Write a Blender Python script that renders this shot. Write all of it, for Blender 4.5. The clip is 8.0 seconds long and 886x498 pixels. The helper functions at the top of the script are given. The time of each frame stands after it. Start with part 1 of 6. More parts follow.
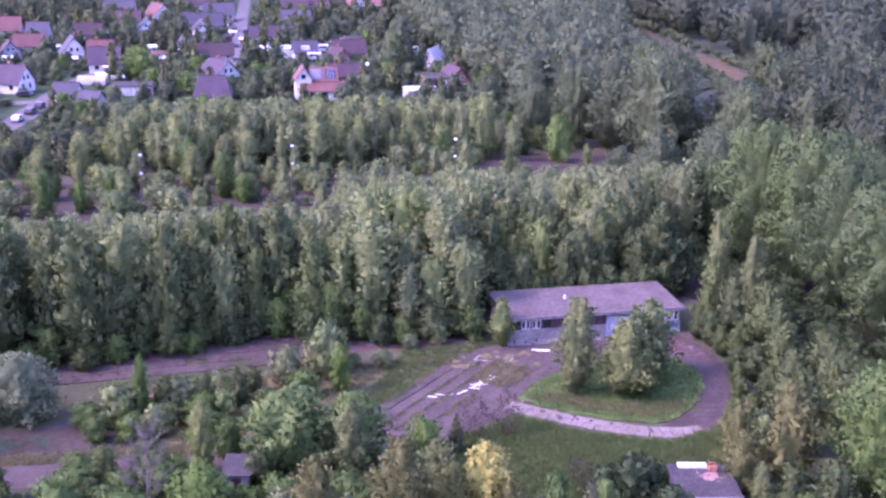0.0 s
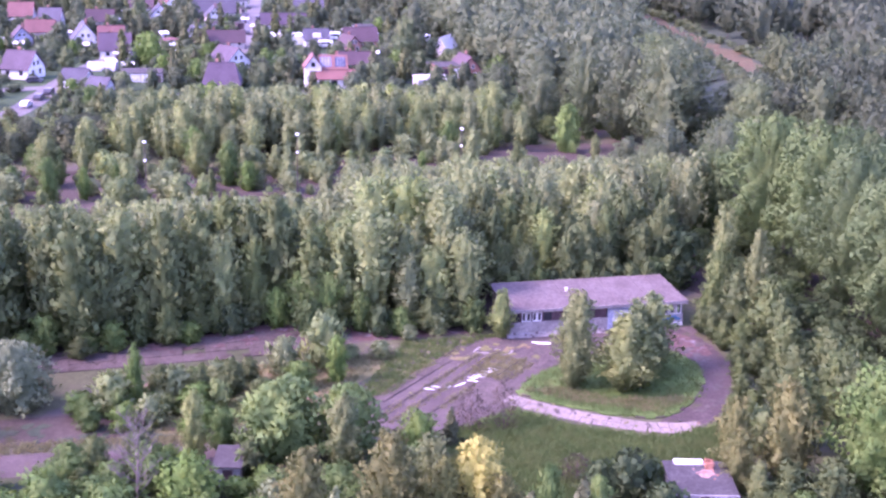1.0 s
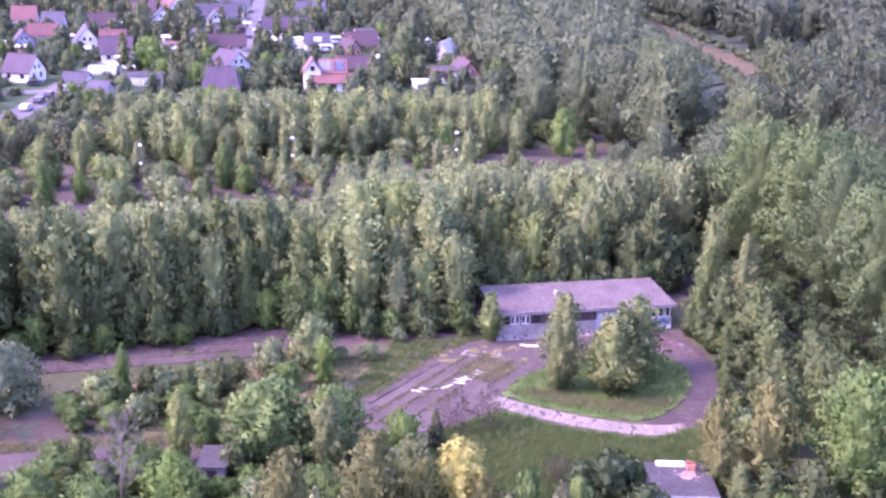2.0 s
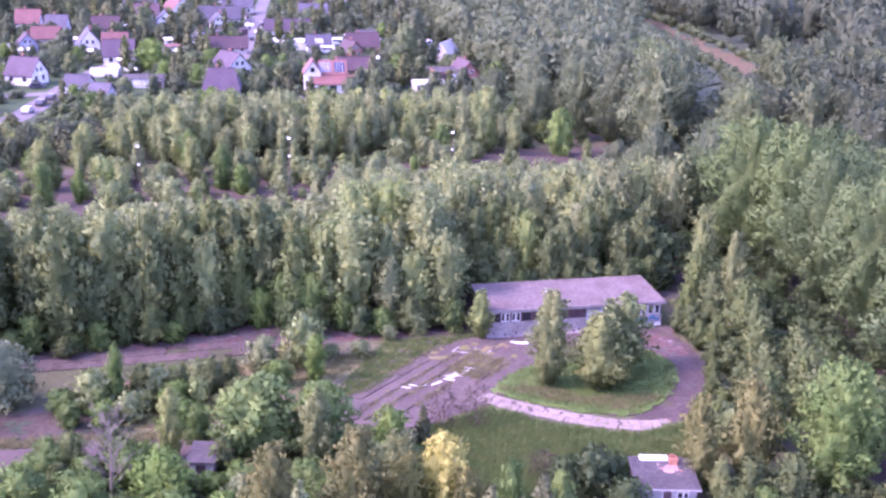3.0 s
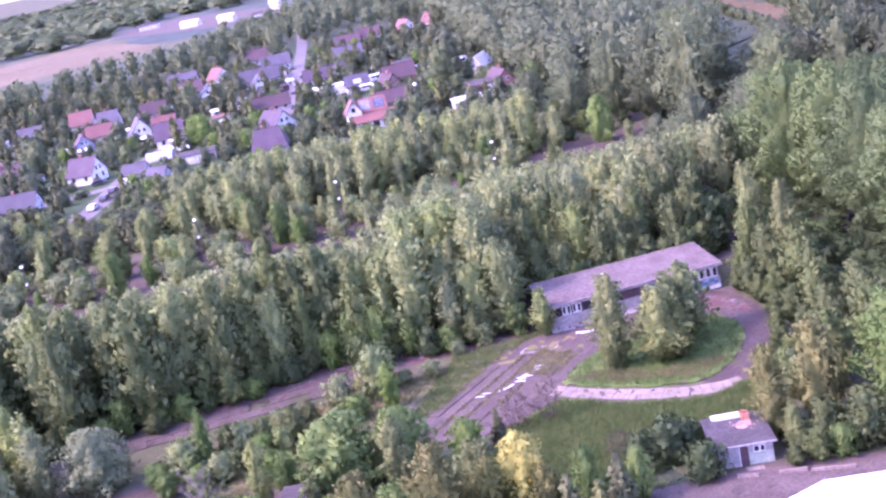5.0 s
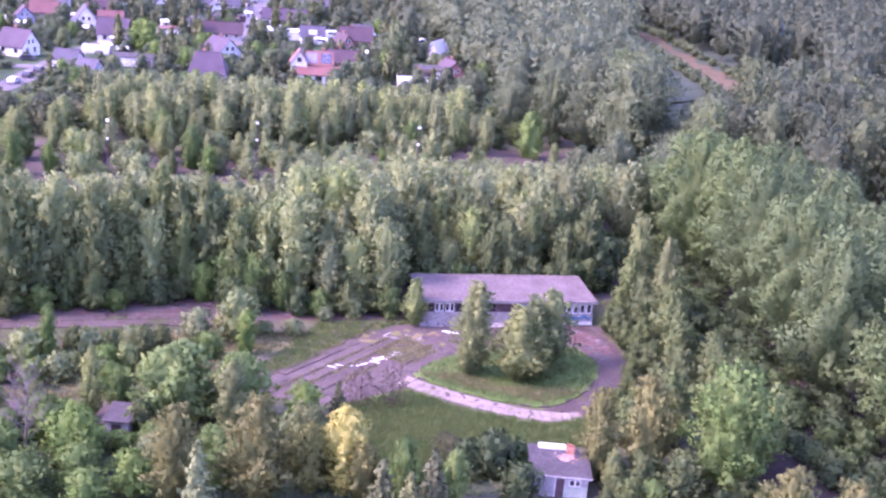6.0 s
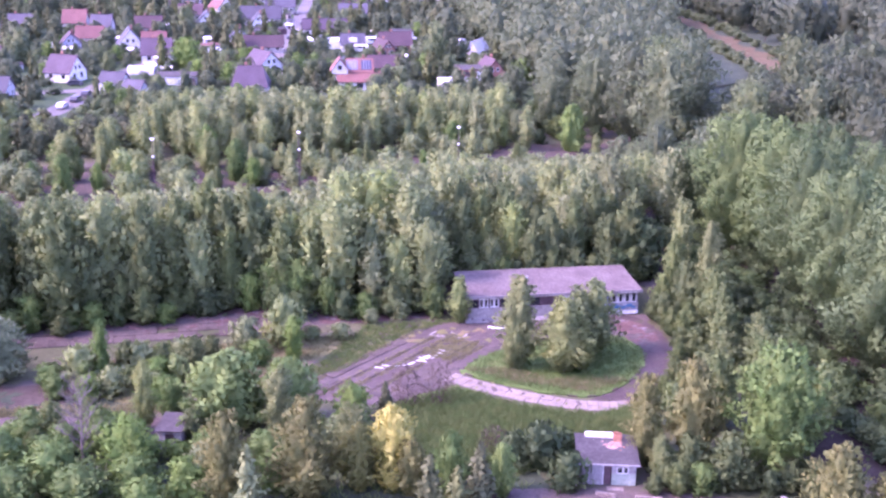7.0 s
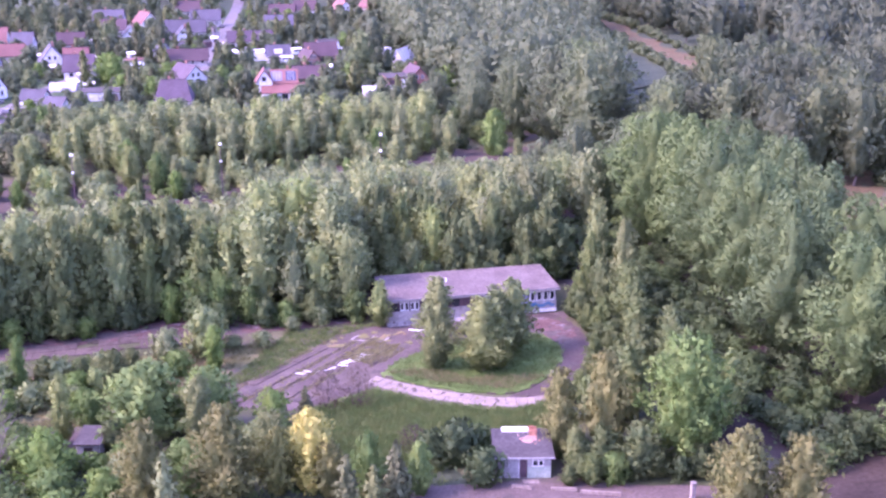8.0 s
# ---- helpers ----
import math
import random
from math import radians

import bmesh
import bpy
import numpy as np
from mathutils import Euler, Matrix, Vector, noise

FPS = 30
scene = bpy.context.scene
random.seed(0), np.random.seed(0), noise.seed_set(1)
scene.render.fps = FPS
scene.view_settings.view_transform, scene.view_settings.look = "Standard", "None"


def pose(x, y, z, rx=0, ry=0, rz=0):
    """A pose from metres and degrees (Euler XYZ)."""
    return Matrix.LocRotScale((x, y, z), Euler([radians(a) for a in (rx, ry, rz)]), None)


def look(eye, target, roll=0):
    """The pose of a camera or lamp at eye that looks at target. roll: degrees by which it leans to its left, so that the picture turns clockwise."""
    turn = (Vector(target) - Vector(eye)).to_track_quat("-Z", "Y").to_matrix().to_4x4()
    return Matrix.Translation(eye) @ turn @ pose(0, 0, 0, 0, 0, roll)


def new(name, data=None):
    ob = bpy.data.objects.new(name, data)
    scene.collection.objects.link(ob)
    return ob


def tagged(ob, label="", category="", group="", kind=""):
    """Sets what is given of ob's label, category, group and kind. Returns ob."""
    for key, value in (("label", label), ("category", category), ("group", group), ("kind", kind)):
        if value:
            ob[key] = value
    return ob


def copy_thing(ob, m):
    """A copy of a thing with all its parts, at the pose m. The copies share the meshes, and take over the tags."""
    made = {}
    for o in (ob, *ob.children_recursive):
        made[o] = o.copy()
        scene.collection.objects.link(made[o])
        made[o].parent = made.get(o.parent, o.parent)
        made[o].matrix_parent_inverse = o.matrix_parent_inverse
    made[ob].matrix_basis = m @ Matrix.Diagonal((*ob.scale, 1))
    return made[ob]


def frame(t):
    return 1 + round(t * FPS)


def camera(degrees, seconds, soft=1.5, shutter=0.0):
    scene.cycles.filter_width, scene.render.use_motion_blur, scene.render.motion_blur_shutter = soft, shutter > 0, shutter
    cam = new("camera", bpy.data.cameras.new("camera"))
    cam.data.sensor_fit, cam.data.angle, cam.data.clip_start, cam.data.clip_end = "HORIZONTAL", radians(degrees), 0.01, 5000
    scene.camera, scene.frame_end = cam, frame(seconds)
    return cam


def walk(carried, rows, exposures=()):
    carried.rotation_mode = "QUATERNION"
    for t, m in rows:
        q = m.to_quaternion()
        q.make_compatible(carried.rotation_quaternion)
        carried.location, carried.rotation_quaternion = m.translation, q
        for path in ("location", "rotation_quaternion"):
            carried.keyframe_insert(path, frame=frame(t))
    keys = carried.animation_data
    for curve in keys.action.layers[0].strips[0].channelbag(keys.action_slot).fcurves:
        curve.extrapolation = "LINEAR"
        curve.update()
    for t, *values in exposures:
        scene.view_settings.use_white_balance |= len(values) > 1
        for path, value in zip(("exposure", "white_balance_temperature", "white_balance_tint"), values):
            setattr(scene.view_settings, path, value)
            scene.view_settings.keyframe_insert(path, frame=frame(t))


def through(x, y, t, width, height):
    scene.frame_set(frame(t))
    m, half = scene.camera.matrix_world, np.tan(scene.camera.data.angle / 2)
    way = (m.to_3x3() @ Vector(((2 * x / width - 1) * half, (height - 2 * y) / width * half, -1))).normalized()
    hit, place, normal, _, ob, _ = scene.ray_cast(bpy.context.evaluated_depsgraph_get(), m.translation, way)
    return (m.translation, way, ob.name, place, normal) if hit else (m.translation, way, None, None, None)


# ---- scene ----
cam = camera(41.8, 8.0, soft=2.5)
PATH = [
    (0, (-6.965, 4.203, 50.079), (-6.491, 6.058, 49.5), 1.2),
    (0.5, (-5.914, 4.764, 50.031), (-5.456, 6.615, 49.429), 1.4),
    (1, (-4.969, 4.947, 50.026), (-4.522, 6.802, 49.428), 1.5),
    (1.5, (-4.073, 4.562, 50.054), (-3.632, 6.42, 49.46), 1.6),
    (3, (-1.561, 1.967, 50.274), (-1.137, 3.831, 49.684), 1.2),
    (3.5, (-0.844, 1.059, 50.337), (-0.428, 2.924, 49.747), 1.0),
    (4, (-0.252, 0.183, 50.382), (0.138, 2.057, 49.804), 0.1),
    (4.2, (0.059, -0.177, 50.384), (0.422, 1.704, 49.81), -2.3),
    (4.5, (0.717, -0.691, 50.409), (1.005, 1.204, 49.839), -9.0),
    (4.8, (1.855, -1.465, 50.402), (2.095, 0.441, 49.848), -14.3),
    (5, (2.699, -1.998, 50.393), (2.975, -0.095, 49.843), -12.0),
    (5.2, (3.435, -2.483, 50.374), (3.8, -0.594, 49.827), -5.4),
    (6.3, (5.447, -4.052, 50.395), (5.865, -2.19, 49.797), 5.3),
    (6.5, (5.791, -4.304, 50.401), (6.168, -2.433, 49.802), 3.6),
    (7, (6.743, -5.065, 50.385), (7.066, -3.181, 49.795), 0.8),
    (7.5, (7.826, -6.085, 50.354), (8.168, -4.2, 49.779), -0.0),
    (8, (9.043, -7.351, 50.314), (9.467, -5.483, 49.739), -0.3),
]
walk(cam, [(t, look(eye, aim, roll)) for t, eye, aim, roll in PATH],
     exposures=[(0.0, 2.50, 5640, 77), (0.4, 2.98, 5880, 76), (8.0, 3.09, 5880, 76)])

# ---- world and sun: a low, hazy evening sun from the camera's left ----
SUN_EL, SUN_AZ = radians(41), radians(266)  # azimuth clockwise from +y
world = bpy.data.worlds.new("sky")
scene.world = world
world.use_nodes = True
wn = world.node_tree.nodes
sky = wn.new("ShaderNodeTexSky")
sky.sky_type = "NISHITA"
sky.sun_disc = False
sky.sun_elevation, sky.sun_rotation = SUN_EL, SUN_AZ
sky.air_density, sky.dust_density, sky.ozone_density = 1.0, 1.5, 1.0
wn["Background"].inputs["Strength"].default_value = 0.15
world.node_tree.links.new(sky.outputs[0], wn["Background"].inputs[0])
sun = new("sun", bpy.data.lights.new("sun", "SUN"))
sun.data.energy, sun.data.angle, sun.data.color = 0.82, radians(12), (1.0, 0.88, 0.70)
sun_dir = Vector((math.sin(SUN_AZ) * math.cos(SUN_EL), math.cos(SUN_AZ) * math.cos(SUN_EL), math.sin(SUN_EL)))
sun.matrix_world = look(sun_dir * 100, (0, 0, 0))

# ---- materials ----
def nodes_of(name):
    m = bpy.data.materials.new(name)
    m.use_nodes = True
    return m, m.node_tree.nodes, m.node_tree.links


def noise_node(N, L, coord, scale, detail=4.0, rough=0.6):
    n = N.new("ShaderNodeTexNoise")
    n.inputs["Scale"].default_value, n.inputs["Detail"].default_value = scale, detail
    n.inputs["Roughness"].default_value = rough
    L.new(coord, n.inputs["Vector"])
    return n.outputs["Fac"]


def ramp_node(N, L, fac, stops):
    r = N.new("ShaderNodeValToRGB")
    els = r.color_ramp.elements
    while len(els) < len(stops):
        els.new(0.5)
    for e, (p, c) in zip(els, stops):
        e.position, e.color = p, (*c, 1)
    L.new(fac, r.inputs[0])
    return r.outputs[0]


def mix_node(N, L, fac, a, b, kind="MIX"):
    x = N.new("ShaderNodeMix")
    x.data_type, x.blend_type = "RGBA", kind
    for v, i in ((fac, 0), (a, 6), (b, 7)):
        if isinstance(v, (int, float)):
            x.inputs[i].default_value = v
        elif isinstance(v, tuple):
            x.inputs[i].default_value = (*v, 1)
        else:
            L.new(v, x.inputs[i])
    return x.outputs[2]


def surface(name, dark, light, big=0.15, fine=3.0, rough=0.9, bump=0.2, spots=None, spot_scale=0.4, spot_at=0.58,
            vary=0.0, metal=0.0):
    """Two-scale mottled surface; spots: a third colour in patches; vary: brightness change from object to object."""
    m, N, L = nodes_of(name)
    p = N["Principled BSDF"]
    co = N.new("ShaderNodeTexCoord").outputs["Object"]
    a = noise_node(N, L, co, big, 5.0)
    b = noise_node(N, L, co, fine, 6.0, 0.7)
    c1 = ramp_node(N, L, a, [(0.32, dark), (0.68, light)])
    c2 = ramp_node(N, L, b, [(0.3, (0.62, 0.62, 0.62)), (0.7, (1.3, 1.3, 1.3))])
    col = mix_node(N, L, 1.0, c1, c2, "MULTIPLY")
    if spots:
        s = noise_node(N, L, co, spot_scale, 6.0, 0.65)
        f = ramp_node(N, L, s, [(spot_at, (0, 0, 0)), (spot_at + 0.1, (1, 1, 1))])
        col = mix_node(N, L, f, col, spots)
    if vary:
        info = N.new("ShaderNodeObjectInfo").outputs["Random"]
        v = ramp_node(N, L, info, [(0.0, (1 - vary,) * 3), (1.0, (1 + vary,) * 3)])
        col = mix_node(N, L, 1.0, col, v, "MULTIPLY")
    L.new(col, p.inputs["Base Color"])
    p.inputs["Roughness"].default_value, p.inputs["Metallic"].default_value = rough, metal
    p.inputs["Specular IOR Level"].default_value = 0.12 if rough > 0.84 else 0.4
    if bump:
        bp = N.new("ShaderNodeBump")
        bp.inputs["Strength"].default_value, bp.inputs["Distance"].default_value = bump, 0.05
        L.new(b, bp.inputs["Height"])
        L.new(bp.outputs[0], p.inputs["Normal"])
    return m


def foliage(name, dark, light, warm, vary=0.3, through=0.42):
    """Leaves: colour changes from leaf to leaf, over the crown and from tree to tree; the yellower light and warm tones
    paint sunlit tips.
    """
    m, N, L = nodes_of(name)
    p, out = N["Principled BSDF"], N["Material Output"]
    co = N.new("ShaderNodeTexCoord").outputs["Object"]
    isl = N.new("ShaderNodeNewGeometry").outputs["Random Per Island"]
    a = noise_node(N, L, co, 0.55, 3.0)
    c = mix_node(N, L, ramp_node(N, L, isl, [(0.0, (0.30, 0.30, 0.30)), (1.0, (0.70, 0.70, 0.70))]), dark, light)
    g = noise_node(N, L, co, 2.6, 3.0, 0.7)
    c = mix_node(N, L, 1.0, c, ramp_node(N, L, g, [(0.3, (0.72, 0.72, 0.72)), (0.7, (1.26, 1.26, 1.26))]), "MULTIPLY")
    w = ramp_node(N, L, a, [(0.42, (0, 0, 0)), (0.75, (0.85, 0.85, 0.85))])
    c = mix_node(N, L, w, c, warm)
    info = N.new("ShaderNodeObjectInfo").outputs["Random"]
    v = ramp_node(N, L, info, [(0.0, (1 - vary, 1 - vary, 1 - vary * 0.8)), (0.5, (1, 1, 1)), (1.0, (1 + vary * 0.95, 1 + vary, 1 - vary * 0.2))])
    c = mix_node(N, L, 1.0, c, v, "MULTIPLY")
    L.new(c, p.inputs["Base Color"])
    p.inputs["Roughness"].default_value = 0.62
    p.inputs["Specular IOR Level"].default_value = 0.12
    t = N.new("ShaderNodeBsdfTranslucent")
    L.new(c, t.inputs[0])
    x = N.new("ShaderNodeMixShader")
    x.inputs[0].default_value = through
    L.new(p.outputs[0], x.inputs[1])
    L.new(t.outputs[0], x.inputs[2])
    L.new(x.outputs[0], out.inputs[0])
    return m


def glass(name, tint=(0.02, 0.025, 0.03)):
    m, N, L = nodes_of(name)
    p = N["Principled BSDF"]
    p.inputs["Base Color"].default_value = (*tint, 1)
    p.inputs["Roughness"].default_value = 0.08
    return m


LEAF = {
    "poplar": foliage("poplar_leaves", (0.092, 0.136, 0.072), (0.211, 0.287, 0.103), (0.239, 0.280, 0.100), 0.2),
    "aspen": foliage("aspen_leaves", (0.107, 0.157, 0.080), (0.228, 0.290, 0.122), (0.256, 0.286, 0.120), 0.14),
    "silver": foliage("silver_poplar_leaves", (0.052, 0.095, 0.043), (0.131, 0.197, 0.077), (0.123, 0.172, 0.062), 0.14),
    "willow": foliage("willow_leaves", (0.102, 0.146, 0.085), (0.213, 0.267, 0.152), (0.185, 0.224, 0.121), 0.1),
    "maple": foliage("maple_leaves", (0.079, 0.150, 0.050), (0.208, 0.320, 0.104), (0.208, 0.282, 0.081), 0.1),
    "bright": foliage("bright_green_leaves", (0.055, 0.115, 0.035), (0.135, 0.225, 0.065), (0.150, 0.205, 0.061), 0.18),
    "birch": foliage("birch_leaves", (0.097, 0.140, 0.062), (0.215, 0.274, 0.107), (0.233, 0.260, 0.099), 0.12),
    "olive": foliage("olive_leaves", (0.072, 0.096, 0.035), (0.183, 0.206, 0.074), (0.210, 0.206, 0.074), 0.12),
    "yellow": foliage("yellow_leaves", (0.194, 0.205, 0.060), (0.420, 0.430, 0.128), (0.452, 0.420, 0.121), 0.05),
    "spruce": foliage("spruce_needles", (0.044, 0.060, 0.029), (0.105, 0.126, 0.058), (0.101, 0.116, 0.050), 0.2, 0.1),
    "blue": foliage("pale_spruce_needles", (0.105, 0.148, 0.064), (0.200, 0.252, 0.105), (0.195, 0.232, 0.097), 0.1, 0.15),
    "dark": foliage("dark_shrub_leaves", (0.032, 0.066, 0.029), (0.086, 0.134, 0.056), (0.095, 0.130, 0.050), 0.2),
    "lane": foliage("green_lane_leaves", (0.050, 0.088, 0.041), (0.132, 0.184, 0.068), (0.148, 0.176, 0.063), 0.14),
    "blades": foliage("green_grass_blades", (0.069, 0.125, 0.037), (0.126, 0.185, 0.058), (0.149, 0.182, 0.064), 0.0, 0.5),
    "straw": foliage("dry_grass_blades", (0.158, 0.165, 0.076), (0.233, 0.230, 0.112), (0.210, 0.192, 0.097), 0.0, 0.5),
    # forest greens lean to blue: distance haze painted into the leaf colour
    "forest": foliage("haze_blue_forest_leaves", (0.067, 0.098, 0.061), (0.134, 0.186, 0.093), (0.150, 0.182, 0.081), 0.2),
    "deep": foliage("haze_blue_deep_forest_leaves", (0.049, 0.072, 0.048), (0.098, 0.134, 0.073), (0.108, 0.131, 0.065), 0.15),
    "garden": foliage("garden_leaves", (0.053, 0.086, 0.050), (0.119, 0.158, 0.090), (0.137, 0.164, 0.081), 0.22),
    "red": foliage("red_brown_leaves", (0.058, 0.048, 0.037), (0.105, 0.086, 0.066), (0.109, 0.084, 0.064), 0.1),
}
BARK = surface("bark", (0.07, 0.055, 0.045), (0.16, 0.135, 0.115), 0.8, 6.0)
GREYBARK = surface("weathered_grey_wood", (0.095, 0.085, 0.072), (0.165, 0.150, 0.130), 1.2, 5.0)
PALE_BARK = surface("pale_bark", (0.210, 0.196, 0.182), (0.350, 0.336, 0.315), 1.2, 5.0)
GROUND = surface("rough_ground", (0.046, 0.058, 0.027), (0.093, 0.094, 0.051), 0.045, 0.9, 0.95, 0.4,
                 spots=(0.082, 0.070, 0.061), spot_scale=0.09, spot_at=0.52)
SOIL = surface("bare_soil", (0.048, 0.037, 0.030), (0.080, 0.066, 0.055), 0.12, 1.6, 0.95, 0.5,
               spots=(0.038, 0.040, 0.015), spot_scale=0.22, spot_at=0.56)
LAWN = surface("village_gardens", (0.024, 0.046, 0.018), (0.050, 0.080, 0.036), 0.09, 0.8, 0.95, 0.4, spots=(0.084, 0.081, 0.082), spot_scale=0.12, spot_at=0.57)
UNDERGROWTH = surface("forest_undergrowth", (0.028, 0.044, 0.028), (0.058, 0.076, 0.044), 0.2, 1.5, 0.95, 0.5, spots=(0.05, 0.042, 0.034), spot_scale=0.3, spot_at=0.58)
DIRT = surface("washed_dirt", (0.060, 0.050, 0.045), (0.091, 0.077, 0.069), 0.4, 2.0, 0.95, 0.3)
# far ground in a blue-green that holds the distance haze
FARLAND = surface("haze_blue_farmland", (0.030, 0.046, 0.040), (0.058, 0.074, 0.058), 0.006, 0.05, 0.95, 0.0,
                  spots=(0.12, 0.11, 0.085), spot_scale=0.008, spot_at=0.66)
# leaf litter, its brown darkened for the shade under trees and on the lane
SHADE_LITTER = surface("shade_darkened_leaf_litter", (0.026, 0.020, 0.018), (0.056, 0.044, 0.036), 0.2, 2.0, 0.95, 0.5)
RUST = surface("red_brown_litter", (0.074, 0.042, 0.038), (0.118, 0.076, 0.068), 0.3, 2.0, 0.95, 0.5,
               spots=(0.144, 0.136, 0.145), spot_scale=0.5, spot_at=0.55)
SAND = surface("sandy_trail", (0.080, 0.058, 0.028), (0.114, 0.088, 0.048), 0.08, 0.8, 0.95, 0.4,
               spots=(0.074, 0.080, 0.036), spot_scale=0.12, spot_at=0.54)
GREENGRASS = surface("lush_grass", (0.050, 0.098, 0.024), (0.098, 0.156, 0.042), 0.3, 2.5, 0.95, 0.5,
                     spots=(0.150, 0.150, 0.064), spot_scale=0.3, spot_at=0.60)
DRYGRASS = surface("dry_grass", (0.102, 0.109, 0.041), (0.163, 0.150, 0.068), 0.3, 2.5, 0.95, 0.5,
                   spots=(0.163, 0.109, 0.074), spot_scale=0.3, spot_at=0.55)
FIELD = surface("stubble_field", (0.092, 0.074, 0.042), (0.124, 0.100, 0.060), 0.01, 0.2, 0.95, 0.2)
LOOP = surface("dirty_loop_asphalt", (0.050, 0.038, 0.036), (0.084, 0.064, 0.060), 0.3, 3.0, 0.95, 0.4,
               spots=(0.060, 0.062, 0.030), spot_scale=0.4, spot_at=0.57)
ASPHALT = surface("worn_asphalt", (0.069, 0.053, 0.049), (0.110, 0.089, 0.080), 0.25, 3.0, 0.92, 0.3,
                  spots=(0.075, 0.061, 0.037), spot_scale=0.5, spot_at=0.60, vary=0.06)
SLAB = surface("old_concrete_slab", (0.063, 0.052, 0.045), (0.098, 0.078, 0.068), 0.3, 3.0, 0.92, 0.3,
               spots=(0.060, 0.044, 0.035), spot_scale=0.5, spot_at=0.58, vary=0.1)
PINK = surface("pink_concrete", (0.159, 0.132, 0.115), (0.228, 0.193, 0.171), 0.35, 3.0, 0.92, 0.3,
               spots=(0.156, 0.125, 0.103), spot_scale=0.6, spot_at=0.62, vary=0.08)
KERB = surface("kerb_stone", (0.143, 0.133, 0.128), (0.230, 0.214, 0.209), 0.5, 4.0)
MARK = surface("white_road_paint", (0.62, 0.62, 0.62), (0.85, 0.85, 0.85), 1.0, 6.0, 0.7, 0.1)
FADED = surface("faded_road_paint", (0.17, 0.155, 0.155), (0.30, 0.275, 0.275), 1.0, 3.0, 0.8, 0.1)
TAR = surface("roofing_felt", (0.097, 0.077, 0.075), (0.140, 0.116, 0.110), 0.35, 2.5, 0.95, 0.3,
              spots=(0.096, 0.075, 0.075), spot_scale=0.5, spot_at=0.6)
GREYFELT = surface("grey_felt", (0.048, 0.044, 0.045), (0.074, 0.068, 0.069), 0.5, 3.0, 0.95, 0.3)
PLASTER = surface("stained_plaster", (0.201, 0.196, 0.201), (0.296, 0.295, 0.299), 0.5, 3.0, 0.9, 0.2,
                  spots=(0.203, 0.187, 0.179), spot_scale=0.9, spot_at=0.6)
DIRTYWALL = surface("dirty_concrete_wall", (0.205, 0.186, 0.171), (0.314, 0.285, 0.273), 0.5, 3.0, 0.9, 0.3,
                    spots=(0.072, 0.065, 0.065), spot_scale=1.3, spot_at=0.63)
WHITE = surface("white_paint", (0.48, 0.48, 0.47), (0.62, 0.62, 0.61), 0.4, 3.0, 0.7, 0.1)
CREAM = surface("cream_render", (0.301, 0.282, 0.271), (0.394, 0.378, 0.379), 0.3, 3.0, 0.85, 0.1, vary=0.12)
GREYWALL = surface("grey_render", (0.328, 0.328, 0.351), (0.452, 0.452, 0.484), 0.3, 3.0, 0.85, 0.1, vary=0.1)
BRICKWALL = surface("brick_red_render", (0.22, 0.11, 0.09), (0.34, 0.18, 0.14), 0.4, 5.0, 0.9, 0.2)
BROWNPANEL = surface("dark_brown_panel", (0.055, 0.032, 0.038), (0.10, 0.06, 0.068), 0.6, 4.0, 0.8, 0.2)
REDBRICK = surface("orange_red_brick", (0.252, 0.111, 0.071), (0.372, 0.187, 0.132), 0.8, 5.0, 0.9, 0.4)
BRICKDUST = surface("brick_dust", (0.255, 0.162, 0.144), (0.375, 0.238, 0.198), 0.9, 5.0, 0.95, 0.3)
# slate, plum, brown and red keep their hue, with blue added for distance haze
TILE = {
    "red": surface("red_roof_tiles", (0.098, 0.042, 0.038), (0.138, 0.064, 0.060), 0.3, 4.0, 0.8, 0.4, vary=0.12),
    "orange": surface("orange_roof_tiles", (0.118, 0.050, 0.042), (0.162, 0.074, 0.063), 0.3, 4.0, 0.8, 0.4, vary=0.1),
    "brown": surface("brown_roof_tiles", (0.039, 0.023, 0.028), (0.062, 0.037, 0.045), 0.3, 4.0, 0.8, 0.4, vary=0.15),
    "plum": surface("plum_brown_roof_tiles", (0.036, 0.025, 0.036), (0.060, 0.044, 0.062), 0.3, 4.0, 0.8, 0.4, vary=0.15),
    "slate": surface("slate_grey_roof", (0.037, 0.036, 0.048), (0.063, 0.061, 0.080), 0.3, 4.0, 0.8, 0.3, vary=0.15),
    "white": WHITE,
    "felt": GREYFELT,
}
PALEROAD = surface("pale_street", (0.105, 0.096, 0.094), (0.150, 0.138, 0.136), 0.2, 2.0, 0.92, 0.2,
                   spots=(0.11, 0.10, 0.10), spot_scale=0.3, spot_at=0.6)
METALROOF = surface("white_sheet_roof", (0.629, 0.637, 0.663), (0.731, 0.739, 0.765), 0.2, 2.0, 0.5, 0.05)
STEEL = surface("grey_steel", (0.25, 0.25, 0.26), (0.38, 0.38, 0.39), 1.0, 5.0, 0.5, 0.05, metal=0.5)
DARKSTEEL = surface("dark_steel", (0.06, 0.06, 0.065), (0.11, 0.11, 0.115), 1.0, 5.0, 0.6, 0.05)
LAMPWHITE = surface("white_lamp_glass", (0.85, 0.85, 0.86), (0.95, 0.95, 0.95), 1.0, 3.0, 0.3, 0.0)
SOLAR = surface("solar_glass", (0.03, 0.035, 0.06), (0.06, 0.065, 0.10), 0.8, 3.0, 0.2, 0.0)
SOLARPALE = surface("pale_solar_glass", (0.12, 0.115, 0.15), (0.18, 0.17, 0.21), 0.8, 3.0, 0.2, 0.0)
